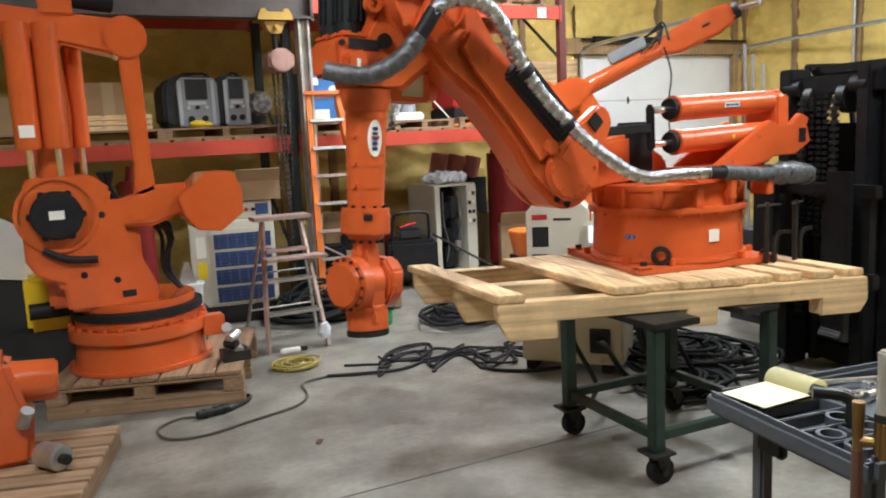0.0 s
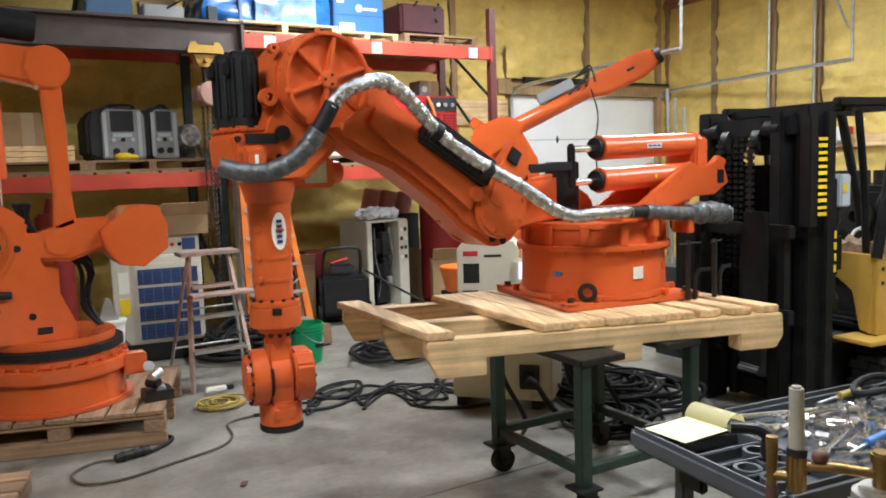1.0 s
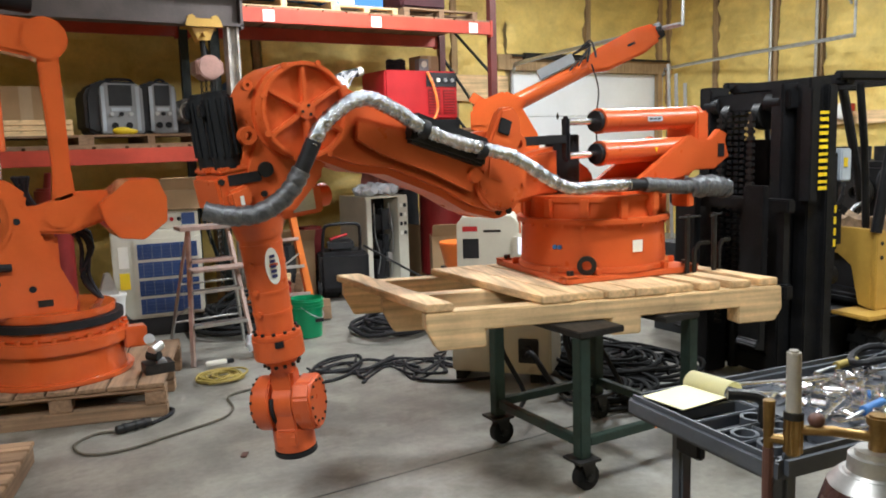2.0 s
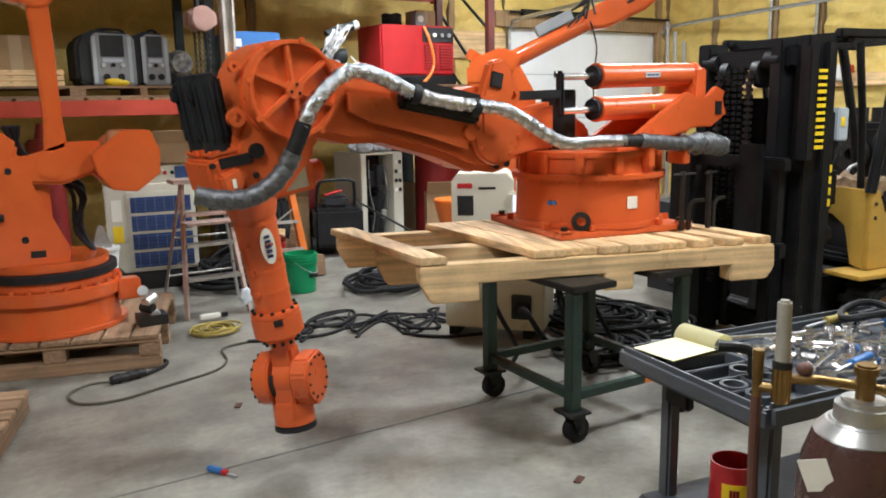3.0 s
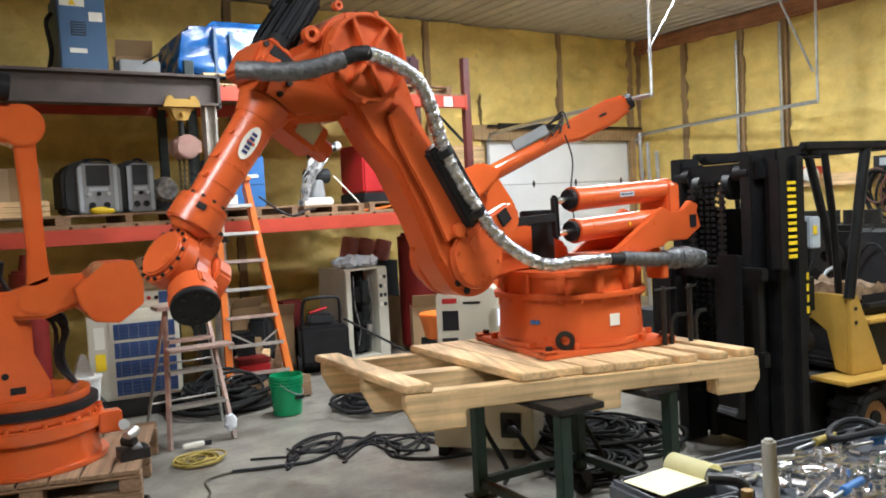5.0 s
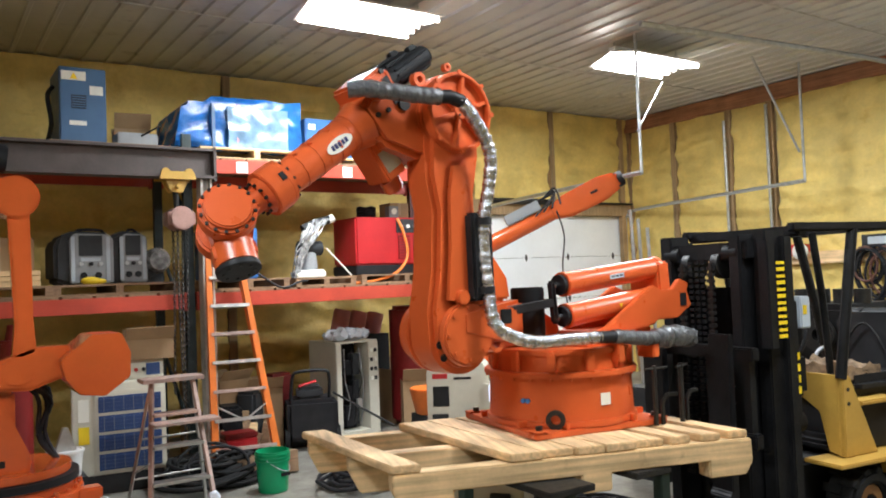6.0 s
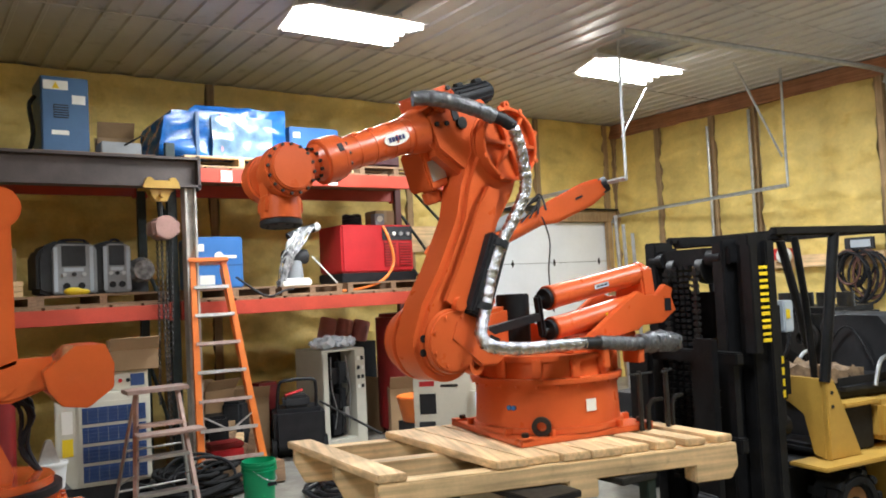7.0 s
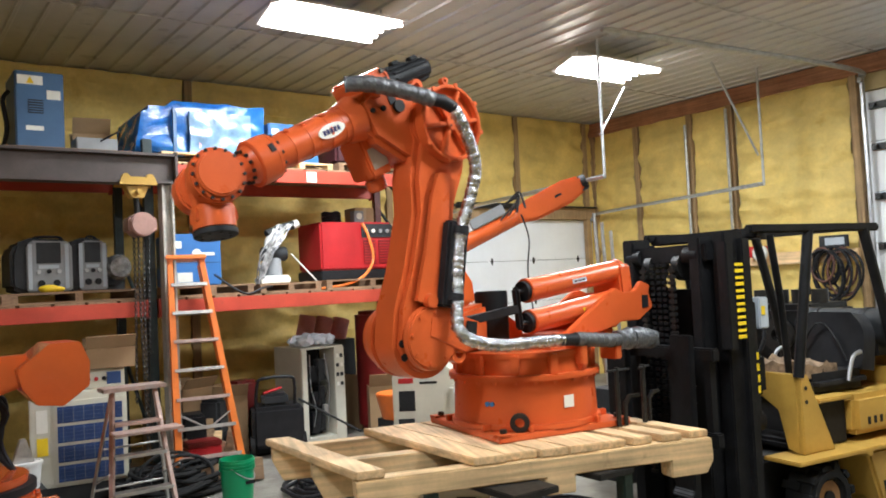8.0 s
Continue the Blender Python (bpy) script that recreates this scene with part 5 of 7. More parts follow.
    for k in range(4):
        z0 = 0.2 + k * 0.155
        lv = part("louvre", bx(B(), 0.2, -0.02, z0, w - 0.04, -0.015, z0 + 0.13), SCREENBLUE, vent, "dark blue louvre")
        for i in range(4):
            part("slat", bx(B(), 0.2, -0.027, z0 + 0.012 + i * 0.03, w - 0.04, -0.02, z0 + 0.02 + i * 0.03), SCREENBLUE, lv)
        for i in range(6):
            part("bar", bx(B(), 0.24 + i * 0.075, -0.029, z0, 0.243 + i * 0.075, -0.027, z0 + 0.13), GREYMACHINE, lv)
    part("yellow_label", bx(B(), 0.05, -0.004, 0.42, 0.13, 0, 0.56), BRIGHTYELLOW, t, "yellow warning label")
    part("white_label", bx(B(), 0.05, -0.004, 0.6, 0.13, 0, 0.78), PAPER, t)
    part("control_top", prof(B(), [(0.3, 0.9), (w, 0.9), (w, 1.06), (0.42, 1.06)], 0.12, 0.5), BEIGE, t, bevel=0.008)
    for k in range(3):
        part("button", cy(B(), (0.44 + k * 0.06, 0.105, 0.98), (0.44 + k * 0.06, 0.12, 0.98), 0.017, n=12), RED if k == 1 else BLACK, t)
    part("screen", bx(B(), 0.58, 0.112, 0.93, 0.69, 0.12, 1.03), SCREENBLUE, t)
    carton(1.45, 7.0, 1.062, 0.38, 0.3, 0.17, -8, True, "open brown carton on the beige cabinet")
    t = thing("paper_pile", "curled papers on the beige cabinet", "papers", pose(1.28, 7.25, 0.9))
    part("sheet", bx(B(), 0, 0, 0.0, 0.2, 0.2, 0.25), CARD, t, "cardboard folder", 0.004)
    part("paper", bx(B(), -0.02, -0.01, 0.25, 0.22, 0.16, 0.262), PAPER, t)
    t = thing("white_pail", "white plastic pail with folded jack stand in it", "bucket", pose(0.95, 6.85, 0.0))
    part("stool", bx(B(), -0.14, -0.12, 0, 0.14, 0.14, 0.22), DARKMACHINE, t)
    part("pail", cy(B(), (0, 0, 0.22), (0, 0, 0.42), 0.11, 0.13, 28), WHITE, t, bevel=0.006)
    part("rim", ring(B(), (0, 0, 0.405), (0, 0, 1), 0.138, 0.12, 0.02), WHITE, t)
    part("stand", prof(B(), [(-0.08, 0.42), (0.08, 0.42), (0.02, 0.6), (-0.02, 0.6)], -0.03, 0.03), ALU, t, bevel=0.006)
    t = thing("gas_bottle", "tall dark red gas bottle beside the rack", "gas cylinder", pose(0.62, 7.0, 0))
    part("body", cy(B(), (0, 0, 0), (0, 0, 1.3), 0.13, n=28), DARKRED, t, bevel=0.02)
    part("cap", cy(B(), (0, 0, 1.3), (0, 0, 1.42), 0.06, 0.04, 20), DARKRED, t)

    # green pail
    t = thing("green_pail", "bright green five-gallon plastic pail on concrete floor", "bucket", pose(2.36, 6.13, 0) @ Matrix.Scale(0.9, 4))
    bm = B()
    n = 36
    rows = []
    for r, z in ((0.0, 0.004), (0.128, 0.004), (0.132, 0.02), (0.148, 0.36), (0.14, 0.36), (0.125, 0.03), (0.0, 0.02)):
        rows.append([bm.verts.new((r * math.cos(2 * math.pi * k / n), r * math.sin(2 * math.pi * k / n), z)) for k in range(n)] if r else [bm.verts.new((0, 0, z))])
    for a, b in zip(rows, rows[1:]):
        for k in range(n):
            q = [a[k % len(a)], a[(k + 1) % len(a)], b[(k + 1) % len(b)], b[k % len(b)]]
            bm.faces.new(list(dict.fromkeys(q)))
    bmesh.ops.recalc_face_normals(bm, faces=bm.faces)
    part("pail", bm, GREENPAIL, t, "green plastic pail body")
    for z in (0.33, 0.3, 0.27):
        part("rib", ring(B(), (0, 0, z), (0, 0, 1), 0.156, 0.142, 0.012, 36), GREENPAIL, t)
    part("handle", tube(B(), [(0.15 * math.cos(a), 0.15 * math.sin(a), 0.31 - 0.13 * abs(math.sin((a - 3.9) * 0.99))) for a in [3.9 + i * math.pi / 12 for i in range(13)]], 0.004, 6), STEEL, t)
    part("print", bx(B(), 0.02, -0.151, 0.15, 0.1, -0.143, 0.18), BLACK, t, "dark unreadable print")

    # open electrical cabinet with rags on top
    t = thing("control_cabinet", "open beige control cabinet with dark wiring inside", "cabinet", pose(3.66, 7.6, 0, 0, 0, 3))
    w, d, h = 0.52, 0.6, 0.99
    part("left_side", bx(B(), 0, 0, 0, 0.03, d, h), BEIGE, t, bevel=0.004)
    part("back", bx(B(), 0.03, d - 0.03, 0, w, d, h), BEIGE, t)
    part("top", bx(B(), 0.0, 0, h, w, d, h + 0.02), BEIGE, t, bevel=0.004)
    part("post", bx(B(), 0.0, -0.02, 0, 0.06, 0.0, h), BEIGE, t, bevel=0.004)
    front = part("switch_panel", bx(B(), w - 0.12, -0.01, 0, w, d - 0.03, h), BEIGE, t, "beige panel with switches", 0.004)
    for k in range(8):
        part("switch", bx(B(), w - 0.105 + (k % 2) * 0.05, -0.025, 0.88 - (k // 2) * 0.1, w - 0.075 + (k % 2) * 0.05, -0.01, 0.92 - (k // 2) * 0.1), DARKMACHINE if k % 3 else PAPER, front, bevel=0.003)
    part("inner_plate", bx(B(), 0.03, 0.3, 0.0, w - 0.12, 0.32, h), BLACK, t)
    for k in range(9):
        r = random.Random(k)
        part("module", bx(B(), 0.06 + (k % 3) * 0.1, 0.08 + r.uniform(0, 0.05), 0.1 + (k // 3) * 0.27, 0.14 + (k % 3) * 0.1, 0.2, 0.25 + (k // 3) * 0.27 + r.uniform(0, 0.08)), (DARKSTEEL, BLACK, DARKMACHINE)[k % 3], t)
    part("bottom_tray", bx(B(), 0.03, -0.01, 0.0, w - 0.12, 0.2, 0.06), BEIGE, t)
    for k in range(7):
        r = random.Random(k + 50)
        x = 0.08 + 0.045 * k
        part("wire", tube(B(), spline([(x, 0.12, 0.85 + r.uniform(-0.1, 0.08)), (x + r.uniform(-0.04, 0.04), 0.05, 0.6), (x + r.uniform(-0.05, 0.05), 0.06, 0.35), (x, 0.1, 0.12)], 5), 0.006, 6), (BLACK, DARKSTEEL, STEEL, BLACK)[k % 4], t)
    part("loose_plug", bx(B(), 0.24, -0.03, 0.3, 0.29, 0.02, 0.4), ALU, t, bevel=0.006)
    t = thing("rag_heap", "heap of crumpled white rags on the cabinet", "rags", pose(3.68, 7.66, 1.012, 0, 0, 3))
    for k in range(7):
        bm = B()
        r = random.Random(k + 3)
        ball(bm, (0.06 + 0.06 * k + r.uniform(-0.02, 0.02), 0.15 + r.uniform(-0.08, 0.08), 0.05 + r.uniform(0, 0.04)), 0.07, 1.3, 1, 0.8, 8)
        for v in bm.verts:
            v.co += Vector((noise.noise(v.co * 18), noise.noise(v.co * 17 + Vector((9, 0, 0))), noise.noise(v.co * 20 + Vector((0, 5, 0))))) * 0.05
            v.co.z = max(v.co.z, 0.004)
        part("rag", bm, CLOTH, t)
    t = thing("film_rolls", "row of pink plastic film rolls behind the cabinet", "film rolls", pose(4.2, 8.38, 0.6))
    part("stand", bx(B(), -0.2, -0.1, -0.55, 0.5, 0.2, 0.42), DARKMACHINE, t)
    for k in range(3):
        part("roll", cy(B(), (-0.12 + k * 0.22, 0.0, 0.42), (-0.05 + k * 0.22, 0.0, 0.72 - k * 0.03), 0.1, n=20), PINKROLL, t, bevel=0.01)
    t = thing("red_tank", "tall dark red tank under the rack", "tank", pose(4.72, 7.75, 0))
    part("tank_body", cy(B(), (0, 0, 0.05), (0, 0, 1.35), 0.27, n=36), DARKRED, t, bevel=0.04)
    part("tank_foot", cy(B(), (0, 0, 0), (0, 0, 0.06), 0.2, n=24), BLACK, t)
    # black wheeled machine
    t = thing("black_trolley", "black wheeled machine with folding handle", "trolley", pose(3.0, 7.35, 0, 0, 0, -20))
    part("body", bx(B(), 0, 0, 0.1, 0.5, 0.45, 0.5), BLACK, t, bevel=0.04)
    part("handle", tube(B(), spline([(0.04, 0.1, 0.5), (0.06, 0.05, 0.72), (0.12, 0.03, 0.78), (0.38, 0.03, 0.78), (0.42, 0.05, 0.7), (0.42, 0.1, 0.5)], 5), 0.016, 8), BLACK, t)
    for x in (0.0, 0.5):
        part("wheel", ring(B(), (x - 0.02, 0.1, 0.11), (1, 0, 0), 0.11, 0.03, 0.04, 20), RUBBER, t)
    part("tool_bag", bx(B(), 0.1, 0.06, 0.5, 0.36, 0.3, 0.62), DARKMACHINE, t, bevel=0.03)
    part("red_handle", cy(B(), (0.12, 0.08, 0.63), (0.3, 0.2, 0.66), 0.014, n=8), RED, t)
    part("pry_bar", cy(B(), (0.45, 0.0, 0.56), (1.0, -0.3, 0.24), 0.012, n=8), DARKSTEEL, t)
    # cartons and scrap behind the ladders
    for k, (x, y, z, w, d, h, a, o) in enumerate(((4.35, 7.4, 0.0, 0.45, 0.4, 0.55, -25, True), (4.55, 7.9, 0.0, 0.4, 0.4, 0.62, 10, True), (2.35, 7.6, 0, 0.4, 0.35, 0.42, 5, False), (2.75, 7.75, 0, 0.35, 0.35, 0.6, -12, True), (2.45, 7.7, 0.42, 0.35, 0.3, 0.3, 15, True), (2.2, 7.9, 0, 0.1, 0.3, 0.78, 0, False))):
        carton(x, y, z, w, d, h, a, o)
    rnd = random.Random(77)
    for k in range(16):
        x, y, ln = rnd.uniform(2.3, 2.72), rnd.uniform(7.3, 7.5), rnd.uniform(0.15, 0.34)
        t = thing("timber_offcut", "rough brown timber offcut leaning under the rack", "timber", pose(x, y, 0.015, rnd.uniform(-24, 6), rnd.uniform(-30, 30), rnd.uniform(-40, 40)), "timber offcuts")
        part("timber", bx(B(), -0.03, -0.02, 0, 0.03 + rnd.uniform(0, 0.04), 0.02, ln), (OLDWOOD, OLDWOOD_Y, PINE)[k % 3] if k % 5 else CARD, t, bevel=0.003)
    # dark clutter added at random to darken the space under the rack
    for k in range(7):
        t = thing("scrap_part", "dark filler block added under the rack", "scrap", pose(rnd.uniform(2.35, 3.5), rnd.uniform(7.55, 8.0), 0, 0, 0, rnd.uniform(0, 90)), "scrap parts")
        part("casting", bx(B(), -0.14, -0.1, 0, 0.14, 0.12, rnd.uniform(0.25, 0.75)), (DARKMACHINE, TRUCKBLACK, DARKRED)[k % 3], t, bevel=0.03)
        part("hub", cy(B(), (0, -0.14, 0.2), (0, -0.1, 0.2), 0.07, n=18), DARKSTEEL, t, bevel=0.006)
    t = thing("red_toolbox", "small red metal toolbox on the floor", "toolbox", pose(2.3, 7.1, 0))
    part("body", bx(B(), 0, 0, 0, 0.3, 0.2, 0.26), RED, t, bevel=0.01)
    part("lid", bx(B(), -0.005, -0.005, 0.26, 0.305, 0.205, 0.31), DARKRED, t, bevel=0.01)
    t = thing("orange_tub", "orange plastic tub beside controller", "tub", pose(4.05, 6.35, 0))
    part("stand", bx(B(), -0.15, -0.12, 0, 0.15, 0.15, 0.38), DARKMACHINE, t)
    part("tub", cy(B(), (0, 0, 0.38), (0, 0, 0.62), 0.16, 0.22, 32), LADDER, t, bevel=0.01)
    # controller with teach pendant
    t = thing("robot_controller", "beige robot controller with display and pendant", "control cabinet", pose(3.4, 5.42, 0, 0, 0, -38))
    part("body", prof(B(), [(0, 0), (0.52, 0), (0.5, 0.9), (0.45, 0.96), (0.05, 0.96), (0, 0.9)], 0.0, 0.5), BEIGE, t, bevel=0.008)
    part("red_label", bx(B(), 0.05, -0.004, 0.84, 0.17, 0.0, 0.88), RED, t)
    part("display", bx(B(), 0.05, -0.006, 0.62, 0.18, 0.0, 0.78), BLACK, t)
    part("breaker", bx(B(), 0.04, -0.012, 0.48, 0.17, 0.0, 0.56), DARKMACHINE, t, bevel=0.003)
    part("name_strip", bx(B(), 0.22, -0.004, 0.83, 0.36, 0.0, 0.85), DARKSTEEL, t)
    part("side_box", bx(B(), 0.52, 0.1, 0.1, 0.8, 0.4, 0.88), BEIGE, t, bevel=0.01)
    pend = part("pendant", bx(B(), 0.46, -0.08, 0.55, 0.7, -0.02, 0.82), BEIGE, t, "beige teach pendant with bright screen", 0.02)
    part("screen", bx(B(), 0.5, -0.088, 0.66, 0.66, -0.08, 0.79), glow("pendant screen", (0.75, 0.8, 1.0), 0.9), pend, "lit pale screen")
    part("keypad", bx(B(), 0.51, -0.086, 0.56, 0.65, -0.08, 0.64), GREYMACHINE, pend)
    # beige transformer under the table
    t = thing("transformer_box", "beige transformer box on black feet with socket", "electrical box", pose(2.66, 4.36, 0, 0, 0, -49))
    part("body", bx(B(), 0, 0, 0.06, 0.66, 0.4, 0.56), BEIGE, t, bevel=0.012)
    for x in (0.05, 0.55):
        part("foot", bx(B(), x - 0.03, 0.02, 0, x + 0.03, 0.3, 0.06), BLACK, t)
    part("socket_plate", bx(B(), 0.45, -0.02, 0.14, 0.58, 0.0, 0.3), DARKMACHINE, t, bevel=0.006)
    part("socket", cy(B(), (0.51, -0.06, 0.22), (0.51, -0.02, 0.22), 0.04, n=18), BLACK, t)
    part("cable", tube(B(), spline([(0.51, -0.05, 0.2), (0.58, -0.2, 0.25), (0.7, -0.25, 0.1), (0.8, -0.2, 0.02)], 6), 0.018, 8), BLACK, t)


def cable(name, label, pts, r, mat, n=6):
    t = thing(name, label, "cable", pose(0, 0, 0))
    part("cable", tube(B(), spline([(x, y, r + 0.002 + z) for x, y, z in pts], n), r, 8), mat, t)
    return t


def coil(name, label, x, y, r, turns, rad, mat, seed, squash=1.0):
    t = thing(name, label, "cable", pose(x, y, 0))
    rnd = random.Random(seed)
    for k in range(turns):
        a0, rr = rnd.uniform(0, 6), r * rnd.uniform(0.6, 1.25)
        cx, cyy = rnd.uniform(-0.45, 0.45) * r, rnd.uniform(-0.45, 0.45) * r
        lay = rad + (k // 3) * rad * 1.5
        wob = rnd.uniform(0.75, 1.2)
        pts = [(cx + rr * math.cos(a0 + i * 0.65) * wob, cyy + rr * squash * math.sin(a0 + i * 0.65), lay + rnd.uniform(0, 2.5 * rad)) for i in range(11)]
        part("loop", tube(B(), spline(pts, 3), rad, 7), mat, t)
    return t


def build_cables():
    cable("extension_cord", "thin olive power cord lying across concrete floor", [(1.5, 4.95, 0), (1.32, 4.9, 0), (1.27, 4.65, 0), (1.15, 4.5, 0), (0.84, 4.4, 0), (0.6, 4.33, 0), (0.42, 4.38, 0), (0.38, 4.56, 0), (0.5, 4.68, 0), (0.62, 4.65, 0)], 0.0075, CORD)
    t = thing("cord_connector", "dark grey inline plug connector on the cord", "connector", pose(0.7, 4.64, 0.028, 0, 0, 12))
    part("shell", cy(B(), (-0.1, 0, 0), (0.1, 0, 0), 0.024, n=18), DARKSTEEL, t, bevel=0.006)
    for x in (-0.06, 0.0, 0.05):
        part("ring", ring(B(), (x, 0, 0), (1, 0, 0), 0.028, 0.022, 0.015, 18), BLACK, t)
    cable("extension_cord", "black cord curling from the connector", [(0.8, 4.66, 0), (0.92, 4.75, 0), (0.96, 4.85, 0), (0.88, 4.9, 0)], 0.011, BLACK)
    coil("yellow_cord_coil", "coiled yellow extension cord on concrete floor", 1.4, 5.3, 0.12, 9, 0.007, YELLOWCORD, 3)
    t = thing("white_tool", "small white tool on the cord coil", "hand tool", pose(1.38, 5.62, 0.02))
    part("body", bx(B(), 0, 0, 0, 0.15, 0.04, 0.035), PAPER, t, bevel=0.008)
    part("nose", bx(B(), 0.15, 0.005, 0, 0.2, 0.035, 0.03), BLACK, t, bevel=0.004)
    a = [(1.5, 4.95, 0), (1.75, 4.85, 0), (2.0, 4.8, 0), (2.25, 4.95, 0), (2.4, 5.25, 0), (2.2, 5.3, 0), (2.0, 5.15, 0), (1.98, 4.95, 0.02), (2.15, 4.9, 0.02), (2.35, 5.05, 0.02), (2.5, 4.95, 0), (2.6, 4.7, 0), (2.45, 4.5, 0), (2.6, 4.3, 0), (2.85, 4.2, 0)]
    cable("welding_cable", "black rubber cable in loose loops on the floor", a, 0.011, BLACK)
    b = [(2.05, 5.2, 0), (2.1, 4.95, 0), (2.3, 4.85, 0.02), (2.55, 4.95, 0.02), (2.75, 4.8, 0), (2.7, 4.5, 0), (2.5, 4.55, 0.02), (2.55, 4.8, 0.03), (2.8, 4.85, 0), (3.1, 4.6, 0)]
    cable("welding_cable", "black rubber cable tangled on the floor", b, 0.01, BLACK)
    rnd = random.Random(31)
    for k in range(4):
        x, y, pts = 1.72 + 0.1 * k, 5.0 + 0.06 * k, []
        for i in range(13):
            pts.append((x + 0.09 * i + 0.13 * math.sin(i * 1.9 + k * 1.3) + rnd.uniform(-0.04, 0.04), y - 0.04 * i + 0.15 * math.cos(i * 1.7 + k) + rnd.uniform(-0.04, 0.04), 0.008 * (k % 2)))
        cable("loose_cable", "thin black cable straggling over the floor", pts, 0.008 + 0.001 * (k % 3), BLACK)
    coil("cable_coil", "coil of black cable on the floor", 3.0, 5.8, 0.24, 10, 0.017, BLACK, 5)
    coil("cable_coil", "large heap of black cable under the table", 3.2, 3.45, 0.2, 12, 0.012, RUBBER, 8)
    coil("cable_coil", "large heap of black cable beside the table", 3.7, 3.75, 0.3, 16, 0.012, RUBBER, 9)
    coil("cable_coil", "heap of black cable behind the table", 3.6, 4.1, 0.26, 13, 0.012, RUBBER, 10)
    coil("hose_coil", "thick black hose coiled in front of the rack", 2.1, 6.75, 0.3, 14, 0.022, RUBBER, 11)
    coil("hose_coil", "thick black hose looped on the floor", 2.45, 6.95, 0.22, 8, 0.022, RUBBER, 12)
    t = thing("hose_bundle", "large loops of black hose leaning against the column", "hose", pose(2.02, 6.6, 0))
    rnd = random.Random(19)
    for k in range(9):
        r, tip, c = rnd.uniform(0.16, 0.25), radians(rnd.uniform(25, 70)), rnd.uniform(-0.16, 0.22)
        pts = [(c + r * math.cos(a) * 1.15, 0.18 * k / 9 - 0.12 + (r + r * math.sin(a)) * math.cos(tip) * 0.6, 0.016 + (r + r * math.sin(a)) * math.sin(tip) * 0.8) for a in [i * math.pi / 10 for i in range(21)]]
        part("loop", tube(B(), pts, 0.014, 7), RUBBER if k % 3 else BLACK, t)
    for k, (x, y) in enumerate(((2.75, 3.3), (2.85, 3.4), (2.95, 3.25), (2.45, 3.5))):
        cable("hanging_cable", "black cable hanging below the skid", [(x, y, 0.62), (x + 0.03, y + 0.05, 0.4), (x + 0.12, y - 0.03, 0.15), (x + 0.2, y + 0.1, 0.01)], 0.014, BLACK)
    t = thing("utility_knife", "small blue and red hand tool on the floor", "hand tool", pose(0.79, 3.2, 0.012, 0, 0, -60))
    part("grip", bx(B(), -0.06, -0.014, -0.01, 0.02, 0.014, 0.014), BLUE, t, bevel=0.006)
    part("tip", bx(B(), 0.02, -0.012, -0.01, 0.05, 0.012, 0.012), RED, t, bevel=0.004)
    part("blade", bx(B(), 0.05, -0.006, -0.006, 0.1, 0.006, 0.0), STEEL, t)
    for k, (x, y) in enumerate(((2.95, 6.3), (2.0, 2.3), (1.1, 3.9))):
        t = thing("floor_scrap", "small pale scrap of paper on the floor", "scrap", pose(x, y, 0.004, 0, 0, 30 * k), "floor scraps")
        part("scrap", bx(B(), -0.03, -0.015, 0, 0.03, 0.015, 0.004), PAPER if k == 0 else COPPERHOSE, t)


build_shelf_goods()
build_floor_goods()
build_cables()


